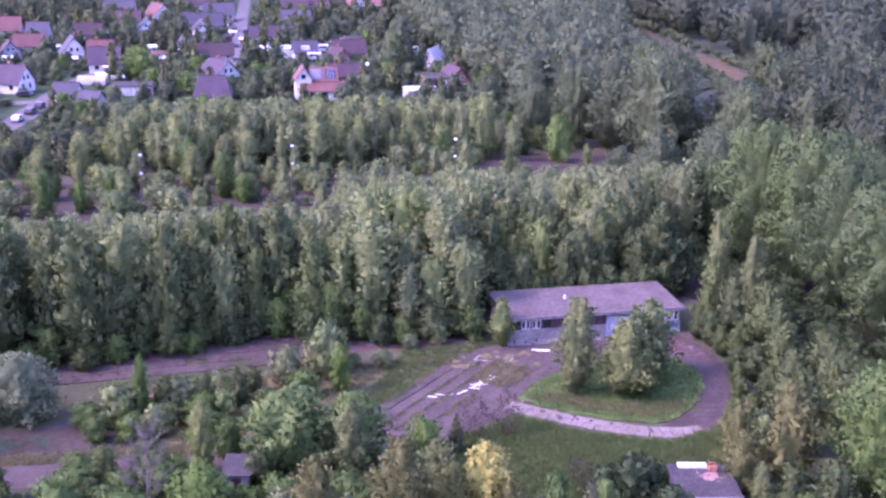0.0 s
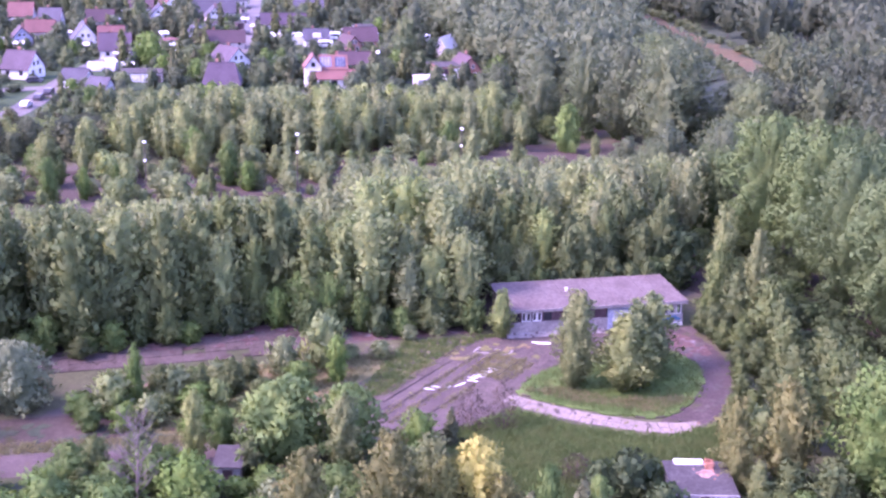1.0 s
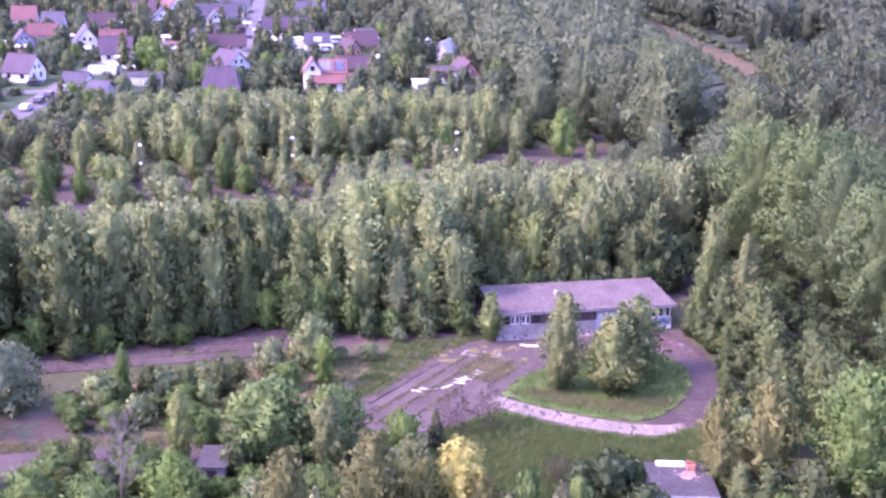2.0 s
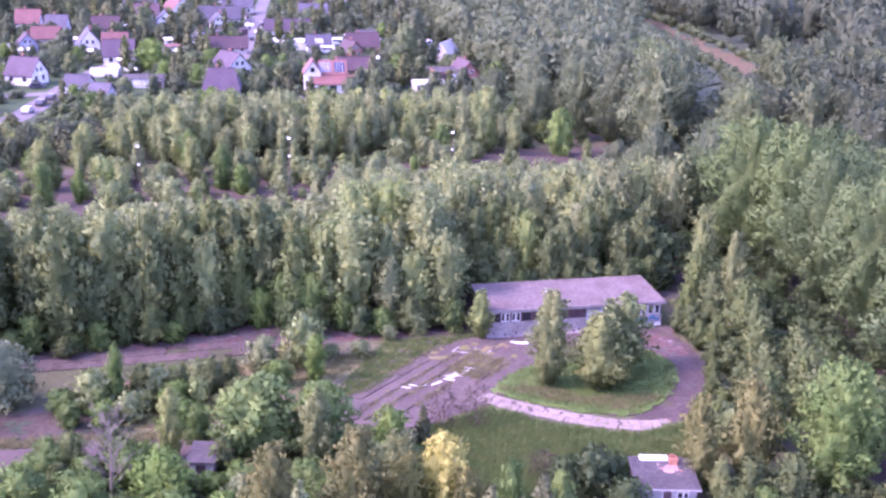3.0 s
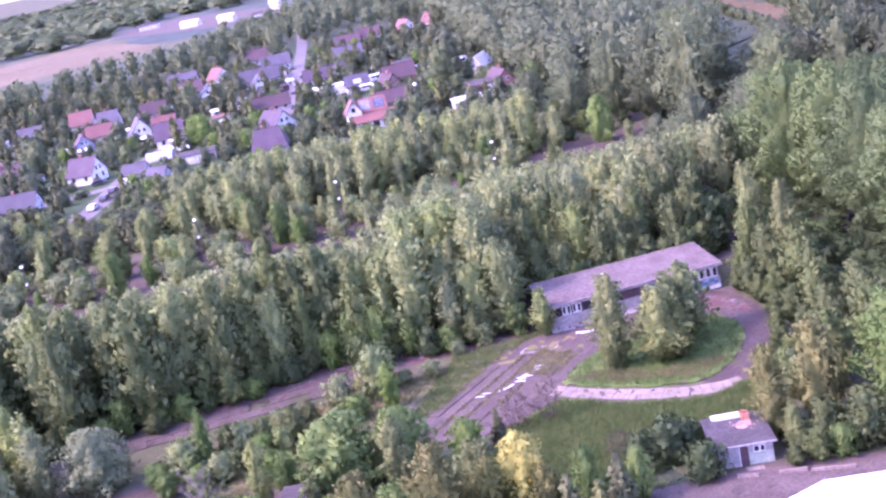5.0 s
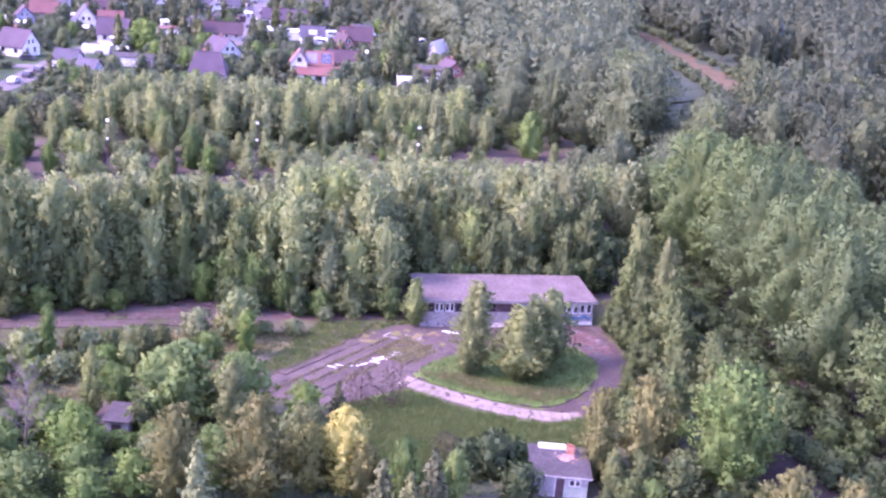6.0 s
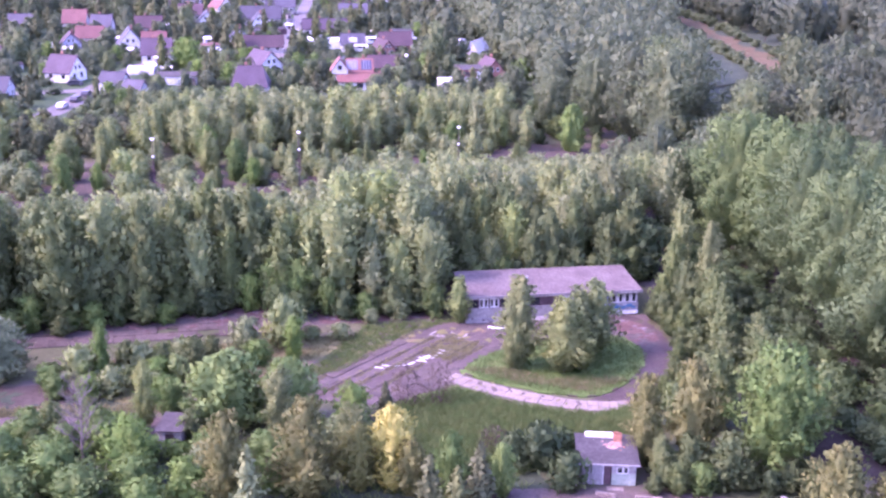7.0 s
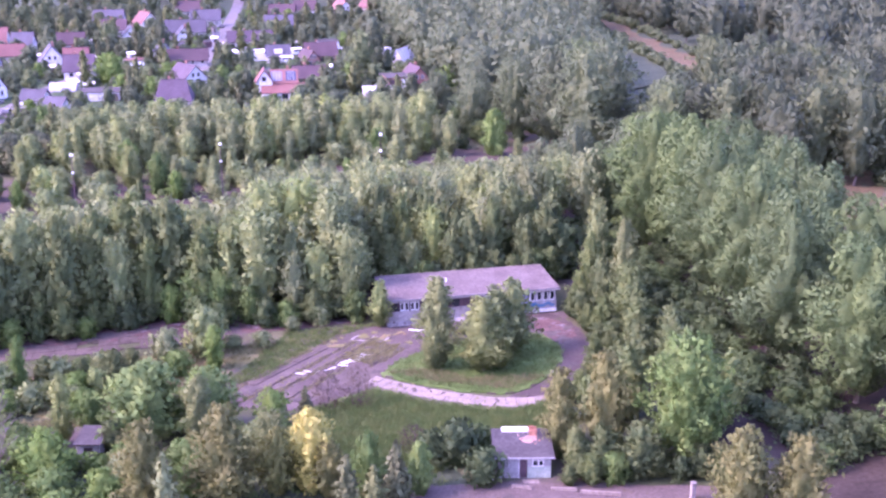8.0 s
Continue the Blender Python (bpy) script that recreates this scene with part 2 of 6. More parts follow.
BLUEPAINT = surface("blue_spray_paint", (0.022, 0.105, 0.206), (0.060, 0.169, 0.262), 1.0, 4.0, 0.7, 0.1)
PALEBLUE = surface("pale_blue_panel", (0.236, 0.258, 0.337), (0.325, 0.348, 0.415), 0.6, 3.0, 0.8, 0.1)
GREENPAINT = surface("faded_green_paint", (0.196, 0.252, 0.217), (0.294, 0.336, 0.294), 0.8, 4.0, 0.85, 0.1)
DARKGLASS = glass("dark_glass")
# dark tone standing in for the shade of an unlit room
INSIDE = surface("unlit_room_dark", (0.05, 0.045, 0.045), (0.09, 0.08, 0.08), 0.5, 3.0)
CARPAINT = {c: surface(c + "_car_paint", a, b, 1.0, 8.0, 0.35, 0.0) for c, a, b in (
    ("white", (0.75, 0.75, 0.76), (0.82, 0.82, 0.83)), ("silver", (0.4, 0.41, 0.43), (0.5, 0.51, 0.53)),
    ("dark", (0.03, 0.03, 0.04), (0.06, 0.06, 0.07)), ("red", (0.35, 0.03, 0.03), (0.45, 0.05, 0.05)))}


# ---- geometry helpers ----
def part(name, bm, material, parent, label=""):
    me = bpy.data.meshes.new(name)
    bm.normal_update()
    bm.to_mesh(me)
    bm.free()
    me.materials.append(material)
    ob = new(name, me)
    ob.parent = parent
    return tagged(ob, label)


def thing(name, m, label, category, group="", kind=""):
    ob = new(name)
    ob.matrix_basis = m
    return tagged(ob, label, category, group, kind)


def solid(bm, pts, z0, z1):
    """A prism over a polygon; z0 and z1 may be lists, one height a corner."""
    n = len(pts)
    lo = z0 if isinstance(z0, (list, tuple)) else [z0] * n
    hi = z1 if isinstance(z1, (list, tuple)) else [z1] * n
    a = [bm.verts.new((p[0], p[1], z)) for p, z in zip(pts, lo)]
    b = [bm.verts.new((p[0], p[1], z)) for p, z in zip(pts, hi)]
    area = sum(pts[i][0] * pts[(i + 1) % n][1] - pts[(i + 1) % n][0] * pts[i][1] for i in range(n))
    if area < 0:
        a.reverse(), b.reverse()
    bm.faces.new(b)
    bm.faces.new(a[::-1])
    for i in range(n):
        j = (i + 1) % n
        bm.faces.new((a[i], a[j], b[j], b[i]))


def box(bm, x0, x1, y0, y1, z0, z1):
    solid(bm, [(x0, y0), (x1, y0), (x1, y1), (x0, y1)], z0, z1)


def box_bm(x0, x1, y0, y1, z0, z1, bevel=0.0):
    bm = bmesh.new()
    box(bm, x0, x1, y0, y1, z0, z1)
    if bevel:
        bmesh.ops.bevel(bm, geom=bm.edges[:], offset=bevel, segments=2, affect="EDGES")
    return bm


def tube(bm, a, b, ra, rb, n=6):
    a, b = Vector(a), Vector(b)
    d = (b - a).normalized()
    u = d.cross(Vector((0.3, 0.1, 1)) if abs(d.z) < 0.9 else Vector((1, 0, 0))).normalized()
    v = d.cross(u)
    r1 = [bm.verts.new(a + (u * math.cos(t) + v * math.sin(t)) * ra) for t in [6.2832 * i / n for i in range(n)]]
    r2 = [bm.verts.new(b + (u * math.cos(t) + v * math.sin(t)) * rb) for t in [6.2832 * i / n for i in range(n)]]
    for i in range(n):
        j = (i + 1) % n
        bm.faces.new((r1[i], r1[j], r2[j], r2[i]))
    bm.faces.new(r2)
    bm.faces.new(r1[::-1])


def smooth_loop(pts, steps=5, rough=0.0, seed=1):
    """A closed rounded outline through a few corners, with a ragged edge."""
    rng = random.Random(seed)
    out, n = [], len(pts)
    for i in range(n):
        p0, p1, p2, p3 = (Vector(pts[(i + k - 1) % n]) for k in range(4))
        for s in range(steps):
            t = s / steps
            q = 0.5 * ((2 * p1) + (p2 - p0) * t + (2 * p0 - 5 * p1 + 4 * p2 - p3) * t * t + (3 * p1 - p0 - 3 * p2 + p3) * t ** 3)
            out.append((q.x + rng.uniform(-rough, rough), q.y + rng.uniform(-rough, rough)))
    return out


def inside(x, y, poly):
    hit, j = False, len(poly) - 1
    for i in range(len(poly)):
        xi, yi = poly[i][0], poly[i][1]
        xj, yj = poly[j][0], poly[j][1]
        if (yi > y) != (yj > y) and x < (xj - xi) * (y - yi) / (yj - yi) + xi:
            hit = not hit
        j = i
    return hit


def patch(name, pts, material, z, label, category, rough=0.25, steps=6, seed=1, kind="structure"):
    bm = bmesh.new()
    solid(bm, smooth_loop(pts, steps, rough, seed), -0.3, z)
    ob = part(name, bm, material, None)
    return tagged(ob, label, category, "", kind)


def ribbon(name, line, width, material, z, label, category, rough=0.1, seed=3):
    """A road along a line of points, as one solid."""
    rng = random.Random(seed)
    pts = []
    for i in range(len(line) - 1):
        p0, p1 = Vector(line[max(i - 1, 0)]), Vector(line[i])
        p2, p3 = Vector(line[i + 1]), Vector(line[min(i + 2, len(line) - 1)])
        for s in range(6):
            t = s / 6
            pts.append(0.5 * ((2 * p1) + (p2 - p0) * t + (2 * p0 - 5 * p1 + 4 * p2 - p3) * t * t + (3 * p1 - p0 - 3 * p2 + p3) * t ** 3))
    pts.append(Vector(line[-1]))
    bm = bmesh.new()
    rows = []
    for i, p in enumerate(pts):
        d = (pts[min(i + 1, len(pts) - 1)] - pts[max(i - 1, 0)]).normalized()
        nrm = Vector((-d.y, d.x))
        a = p + nrm * (width / 2 + rng.uniform(-rough, rough))
        b = p - nrm * (width / 2 + rng.uniform(-rough, rough))
        rows.append([bm.verts.new((a.x, a.y, z)), bm.verts.new((b.x, b.y, z)), bm.verts.new((a.x, a.y, -0.2)), bm.verts.new((b.x, b.y, -0.2))])
    for r, s in zip(rows, rows[1:]):
        bm.faces.new((r[1], s[1], s[0], r[0]))
        bm.faces.new((r[0], s[0], s[2], r[2]))
        bm.faces.new((s[1], r[1], r[3], s[3]))
    ob = part(name, bm, material, None)
    return tagged(ob, label, category, "", "structure")


# ---- plants ----
def profile(form, u):
    """Half-width of a crown, as a share of its greatest half-width, at the heights u from 0 to 1."""
    if form == "column":      # poplar, aspen, birch
        return np.minimum(1.0, 0.5 + 2.0 * u) * np.clip(1 - u, 0, 1) ** 0.46
    if form in ("broad", "billow"):   # large domed crown
        e = np.where(u > 0.42, (u - 0.42) / 0.58, (u - 0.42) / 0.5)
        return np.sqrt(np.clip(1 - e * e, 0.0, 1))
    if form == "dome":        # bush: leaves down to the ground
        e = np.clip((u - 0.25) / 0.75, 0, 1)
        return np.sqrt(np.clip(1 - e * e, 0, 1)) * np.minimum(1, 0.8 + 0.8 * u)
    return np.clip(1 - u, 0, 1) ** 0.85   # spruce


BASE = {"column": 0.05, "broad": 0.10, "billow": 0.08, "dome": 0.02, "cone": 0.05}
LOBES = {"column": (34, 0.10, 0.34), "broad": (56, 0.09, 0.28), "billow": (34, 0.115, 0.40), "dome": (30, 0.12, 0.34), "cone": (40, 0.05, 0.3)}


def crown_shape(form, h, w, rng, few=False):
    """A crown's lumpy skin: boughs swell out of it and leave clefts between them. Gives a function of angle, height and depth."""
    n, du, da = LOBES[form]
    n = n // 3 if few else n
    lu = (np.arange(n) + rng.random(n)) / n * 0.95 + 0.03
    la = np.arange(n) * 2.4 + rng.normal(size=n) * 0.45
    size = 0.75 + 0.5 * rng.random(n)
    gain = (0.38 if form != "billow" else 0.5) + 0.46 * rng.random(n)
    lift = (0.03 + 0.09 * rng.random(n)) * (1.0 if form in ("column", "broad", "billow") else 0.4)
    da = da * (1.7 if few else 1.0)

    def skin(ang, u, depth=1.0):
        d = (np.remainder(ang[:, None] - la + math.pi, 2 * math.pi) - math.pi) / (da * size / (0.25 + profile(form, lu)))
        k = np.exp(-d * d - ((u[:, None] - lu) / (du * size)) ** 2)
        swell = (0.46 if form != "billow" else 0.36) + (gain * k).max(axis=1)
        z = h * (BASE[form] + (0.97 - BASE[form]) * u + (lift * k).max(axis=1))
        r = 0.5 * w * (profile(form, u) + 0.03) * swell * depth
        return np.stack([r * np.cos(ang), r * np.sin(ang), z - (1 - depth) * 0.12 * h * u], 1)
    return skin


def skin_normals(skin, ang, u, h):
    e = 0.03
    pa = skin(ang + e, u) - skin(ang - e, u)
    pu = skin(ang, np.minimum(u + e, 0.999)) - skin(ang, u - e)
    n = np.cross(pa, pu)
    n /= np.linalg.norm(n, axis=1)[:, None] + 1e-9
    whole = skin(ang, u) - np.array([0, 0, h * 0.4])
    whole /= np.linalg.norm(whole, axis=1)[:, None] + 1e-9
    n = n * 0.85 + whole * 0.35 + np.array([0, 0, 0.12])
    return n / np.linalg.norm(n, axis=1)[:, None]


def crown_arrays(form, h, w, count, leaf, rng, few=False, hang=None, grid=(12, 8)):
    """Leaf sprays over a crown and the denser leaves inside it: vertices, faces of four, soft normals, skin."""
    skin = crown_shape(form, h, w, rng, few)
    pool = np.linspace(0.0, 0.995, 60)
    chance = profile(form, pool) + 0.12
    u = np.clip(rng.choice(pool, count, p=chance / chance.sum()) + (rng.random(count) - 0.5) / 60, 0, 0.998)
    ang = rng.random(count) * 2 * math.pi
    fuzz = {"broad": 0.26, "billow": 0.2, "dome": 0.36}.get(form, 0.5)
    depth = 0.98 - fuzz / 2 + fuzz * rng.random(count) ** 1.25
    c = skin(ang, u)
    axis = np.array([0, 0, 1.0]) * c[:, 2:3]
    c = axis + (c - axis) * depth[:, None]
    out = skin_normals(skin, ang, u, h)
    hang = {"column": 0.55, "broad": 0.3, "billow": 0.3, "dome": 0.2}.get(form, -0.2) if hang is None else hang
    t = out * 0.5 + rng.normal(size=(count, 3)) * 0.4 + np.array([0, 0, hang])
    t /= np.linalg.norm(t, axis=1)[:, None]
    tilt = out + rng.normal(size=(count, 3)) * 0.45
    v = np.cross(tilt, t)
    v /= np.linalg.norm(v, axis=1)[:, None] + 1e-6
    face = np.cross(t, v)
    face *= np.sign((face * out).sum(1))[:, None] + 1e-9
    a = leaf * (0.75 + 0.95 * rng.random((count, 1)))
    b = a * (0.36 + 0.30 * rng.random((count, 1)))
    verts = np.stack([c - t * a, c - v * b, c + t * a - face * a * 0.2, c + v * b], 1)
    flip = (np.cross(verts[:, 2] - verts[:, 0], verts[:, 3] - verts[:, 1]) * out).sum(1) < 0
    verts[flip] = verts[flip][:, ::-1]
    soft = out + face * 0.2
    soft /= np.linalg.norm(soft, axis=1)[:, None]
    na, nu = grid
    gu = np.repeat(np.linspace(0.0, 0.97, nu), na)
    ga = np.tile(np.arange(na) * 2 * math.pi / na, nu)
    inner = skin(ga, gu, 0.48 if form == "billow" else 0.60)
    inner_n = skin_normals(skin, ga, gu, h)
    q = np.arange(nu - 1)[:, None] * na + np.arange(na)[None]
    q2 = np.arange(nu - 1)[:, None] * na + (np.arange(na)[None] + 1) % na
    cells = np.stack([q, q2, q2 + na, q + na], 2).reshape(-1, 4) + count * 4
    faces = np.concatenate([np.arange(count * 4).reshape(-1, 4), cells])
    return np.concatenate([verts.reshape(-1, 3), inner]), faces, np.concatenate([np.repeat(soft, 4, axis=0), inner_n]), skin


def leafy_mesh(name, verts, faces, soft, *mats):
    me = bpy.data.meshes.new(name)
    me.vertices.add(len(verts))
    me.vertices.foreach_set("co", verts.astype(np.float32).ravel())
    me.loops.add(len(faces) * 4)
    me.loops.foreach_set("vertex_index", faces.astype(np.int32).ravel())
    me.polygons.add(len(faces))
    me.polygons.foreach_set("loop_start", np.arange(0, len(faces) * 4, 4, dtype=np.int32))
    for m in mats:
        me.materials.append(m)
    me.update(calc_edges=True)
    if soft is not None:
        me.polygons.foreach_set("use_smooth", np.ones(len(faces), dtype=bool))
        me.normals_split_custom_set_from_vertices(soft.tolist())
    return me


def trunk_bm(h, w, clumps, rng, top=0.8, limbs=14):
    """A tapered, slightly bent trunk; limbs grow out of its side faces as one connected mesh."""
    bm = bmesh.new()
    r, n, k = max(0.05, h * 0.013), 7, 6
    rings = []
    for i in range(n + 1):
        f = i / n
        cx, cy = (rng.normal() * 0.01 * h, rng.normal() * 0.01 * h) if i else (0, 0)
        rad = r * (1.25 if i == 0 else 1 - 0.8 * f)
        rings.append([bm.verts.new((cx + rad * math.cos(1.0472 * q), cy + rad * math.sin(1.0472 * q), h * top * f - (0.1 if i == 0 else 0))) for q in range(k)])
    faces = {}
    for i in range(n):
        for q in range(k):
            faces[i, q] = (rings[i][q], rings[i][(q + 1) % k], rings[i + 1][(q + 1) % k], rings[i + 1][q])
    bm.faces.new(rings[-1])
    step = max(1, len(clumps) // limbs)
    for c, rad in clumps[::step]:
        z0 = max(h * 0.08, min(c[2] - 0.25 * math.hypot(c[0], c[1]) - 0.06 * h, h * top * 0.95))
        i = min(n - 1, int(z0 / (h * top) * n))
        q = int((math.atan2(c[1], c[0]) % 6.2832) / 1.0472) % k
        quad = faces.pop((i, q), None)
        if quad is None:
            continue
        tip = Vector(c)
        mid = sum((v.co for v in quad), Vector()) / 4
        ring = [bm.verts.new(mid.lerp(tip, 0.12) + (v.co - mid) * Vector((0.5, 0.5, 0.06))) for v in quad]
        end = bm.verts.new(tip)
        for a in range(4):
            b = (a + 1) % 4
            bm.faces.new((quad[a], quad[b], ring[b], ring[a]))
            bm.faces.new((ring[a], ring[b], end))
    for quad in faces.values():
        bm.faces.new(quad)
    return bm


FORMS = {}


def tree_form(key, name, form, leaf_mat, h, w, clumps, per, leaf, label, category="tree", bark=BARK, variants=3, seed=0):
    """Prepares the variants of one kind of tree; plant() places them."""
    FORMS[key] = (name, form, leaf_mat, h, w, clumps, per, leaf, label, category, bark, variants, seed, [])


def plant(key, x, y, h, w=None, label="", group="", z=0.0, yaw=None):
    name, form, leaf_mat, h0, w0, clumps, per, leaf, lab, cat, bark, variants, seed, made = FORMS[key]
    i = PICK.randrange(variants)
    while len(made) < variants:
        made.append(None)
    sz = h / h0
    sx = (w / w0) if w else sz
    turn = Matrix.Translation((x, y, z)) @ Matrix.Rotation(PICK.uniform(0, 6.28) if yaw is None else yaw, 4, "Z")
    if made[i] is None:
        rng = np.random.default_rng(seed * 31 + i * 7 + 5)
        verts, leaves, soft, skin = crown_arrays(form, h0, w0, int(clumps * per), leaf, rng, grid=(20, 13) if clumps * per > 1200 else (12, 8))
        ob = new(name)
        tagged(ob, label or lab, cat, group)
        tips = skin(np.arange(14) * 2.4, 0.15 + 0.8 * np.arange(14) / 14, 0.72)
        part("trunk", trunk_bm(h0, w0, [(tuple(c), None) for c in tips], rng, 0.9 if form == "cone" else 0.75), bark, ob)
        if leaf_mat == "red":
            k = int(clumps * per)
            leaves, verts, soft = leaves[:k], verts[:k * 4], soft[:k * 4]
        crown = new("crown", leafy_mesh("crown", verts, leaves, soft, LEAF[leaf_mat]))
        crown.parent = ob
        ob.matrix_basis = turn @ Matrix.Diagonal((sx, sx, sz, 1))
        made[i] = ob
        return ob
    src = made[i]
    ob = copy_thing(src, turn @ Matrix.Diagonal((sx / src.scale.x, sx / src.scale.y, sz / src.scale.z, 1)))
    tagged(ob, label or lab, "", group)
    return ob


PICK = random.Random(11)
tree_form("poplar_round", "poplar_tree", "broad", "poplar", 13, 7.0, 56, 26, 0.25, "rounded green poplar in a dense row", variants=4, seed=25)
tree_form("aspen_round", "aspen_tree", "broad", "aspen", 11, 5.6, 42, 26, 0.22, "rounded yellow-green aspen within the thicket", variants=4, seed=26)
tree_form("big_maple", "large_maple", "broad", "bright", 12, 8.4, 100, 46, 0.20, "large bright green maple at the yard", variants=1, seed=24)
tree_form("lane_tree", "lane_tree", "column", "lane", 9, 5, 60, 30, 0.20, "green broadleaf tree crowding the loop road", variants=3, seed=23)
tree_form("poplar", "poplar_tree", "column", "poplar", 14, 5.2, 48, 28, 0.25, "tall green poplar in a dense row", variants=4, seed=1)
tree_form("aspen", "aspen_tree", "column", "aspen", 13, 4.4, 46, 28, 0.23, "slender yellow-green aspen in a self-sown thicket", variants=4, seed=2)
tree_form("poplar_light", "poplar_tree", "column", "poplar", 12, 4.8, 36, 25, 0.24, "green poplar standing within the thicket", variants=3, seed=3)
# aspens with fewer leaves, for the thicket and the far row
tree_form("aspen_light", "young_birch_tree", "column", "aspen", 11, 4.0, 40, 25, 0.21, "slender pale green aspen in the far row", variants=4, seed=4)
tree_form("silver", "silver_poplar", "billow", "silver", 21, 12, 300, 38, 0.2, "very large grey-green poplar with a billowing crown", variants=3, seed=5)
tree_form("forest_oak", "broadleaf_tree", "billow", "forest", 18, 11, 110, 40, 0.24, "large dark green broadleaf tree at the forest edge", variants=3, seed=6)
tree_form("forest_tree", "forest_tree", "broad", "deep", 18, 10, 60, 20, 0.40, "tall forest tree beside the sandy clearing", variants=3, seed=22)
tree_form("willow", "willow_tree", "dome", "willow", 7, 7.2, 90, 44, 0.17, "round silvery green willow on rough ground", variants=1, seed=7)
tree_form("maple", "maple_tree", "dome", "maple", 7.5, 7.6, 80, 44, 0.25, "bushy bright green maple with a broad crown", variants=2, seed=8)
tree_form("bright", "young_maple", "dome", "bright", 5, 4.6, 40, 34, 0.17, "bright yellow-green young maple bush", variants=3, seed=9)
tree_form("birch", "birch_tree", "column", "birch", 11, 4.0, 90, 50, 0.125, "slender pale green birch with drooping twigs", bark=PALE_BARK, variants=3, seed=10)
tree_form("olive", "olive_green_tree", "column", "olive", 9, 6.2, 64, 42, 0.18, "olive brown broadleaf tree losing its colour", variants=2, seed=11)
tree_form("yellow", "yellow_tree", "dome", "yellow", 7.4, 5.2, 60, 40, 0.16, "golden yellow broadleaf tree among conifers", variants=1, seed=12)
tree_form("spruce", "spruce_tree", "cone", "spruce", 7, 3.6, 60, 26, 0.20, "dark green spruce with dense needles", variants=2, seed=13)
tree_form("pale_spruce", "pale_spruce", "cone", "blue", 7.7, 3.7, 60, 28, 0.20, "pale blue-green spruce with dense needles", variants=1, seed=14)
tree_form("dark_shrub", "dark_shrub", "dome", "dark", 4, 5, 26, 20, 0.24, "dark green shrub on waste ground", "shrub", variants=2, seed=15)
tree_form("shrub", "shrub", "dome", "poplar", 3, 4, 20, 25, 0.19, "dense green shrub on waste ground", "shrub", variants=3, seed=16)
tree_form("scrub", "yellow_green_shrub", "dome", "aspen", 3, 3.2, 22, 26, 0.16, "yellow-green shrub on waste ground", "shrub", variants=3, seed=17)
tree_form("garden", "garden_tree", "dome", "garden", 6, 5, 20, 22, 0.26, "green garden tree between the houses", variants=3, seed=18)
tree_form("garden_dark", "garden_conifer", "column", "spruce", 9, 4, 14, 18, 0.40, "dark garden conifer between the houses", variants=2, seed=19)
# garden trees in a brighter green, of no particular species
tree_form("garden_light", "fruit_tree", "dome", "bright", 5, 4.4, 20, 22, 0.24, "bright green garden tree between the houses", variants=2, seed=20)
tree_form("red_shrub", "red_brown_shrub", "dome", "red", 4, 3.6, 40, 30, 0.07, "thin red-brown shrub beside the forecourt", "shrub", variants=1, seed=21)


def woods(name, spots, leaf_mat, quads_a_tree, leaf, label, rng_seed=5, form="broad", clumps=12):
    """Uncountable far trees as one mesh: leaf clumps and bare trunks."""
    rng = np.random.default_rng(rng_seed)
    kinds = [crown_arrays(form, 1.0, 0.62, quads_a_tree, leaf, rng, clumps < 8, grid=(8, 6) if clumps > 8 else (6, 4)) for i in range(5)]
    verts, faces, soft, posts, total = [], [], [], [], 0
    for k, (x, y, h, w) in enumerate(spots):
        a = rng.random() * 6.28
        v, f, nr, skin = kinds[k % 5]
        turn = np.array([[math.cos(a), -math.sin(a), 0], [math.sin(a), math.cos(a), 0], [0, 0, 1]])
        verts.append((v * np.array([w / 0.62, w / 0.62, h])) @ turn.T + np.array([x, y, 0]))
        faces.append(f + total)
        soft.append(nr @ turn.T)
        total += len(v)
        t = 0.012 * h
        for dx, dy in ((t, 0), (0, t)):
            posts += [[x - dx, y - dy, 0], [x + dx, y + dy, 0], [x + dx * 0.4, y + dy * 0.4, h * 0.7], [x - dx * 0.4, y - dy * 0.4, h * 0.7]]
    n = sum(len(f) for f in faces)
    faces.append(np.arange(len(posts)).reshape(-1, 4) + total)
    me = leafy_mesh(name, np.concatenate(verts + [np.array(posts)]), np.concatenate(faces),
                    np.concatenate(soft + [np.tile([0.0, -0.8, 0.6], (len(posts), 1))]), LEAF[leaf_mat], BARK)
    idx = np.zeros(n + len(posts) // 4, dtype=np.int32)
    idx[n:] = 1
    me.polygons.foreach_set("material_index", idx)
    ob = new(name, me)
    return tagged(ob, label, "woods", "", "stuff")


def tufts(name, spots, hmin, hmax, material, label, seed=1, wide=0.05, blades=7):
    """Rough grass as upright blades, one mesh."""
    rng = np.random.default_rng(seed)
    pts = np.array(spots)
    pts = np.repeat(pts, blades, axis=0) + rng.normal(size=(len(spots) * blades, 2)) * 0.2
    n = len(pts)
    h = hmin + (hmax - hmin) * rng.random(n)
    a = rng.random(n) * 6.28
    u = np.stack([np.cos(a), np.sin(a), np.zeros(n)], 1) * wide
    lean = np.stack([rng.normal(size=n) * 0.6 * h, rng.normal(size=n) * 0.6 * h, h], 1)
    p = np.concatenate([pts, np.zeros((n, 1))], 1)
    q = np.stack([p - u, p + u, p + lean + u * 0.35, p + lean - u * 0.35], 1)
    ob = new(name, leafy_mesh(name, q.reshape(-1, 3), np.arange(n * 4).reshape(-1, 4), None, material))
    return tagged(ob, label, "grass", "", "stuff")


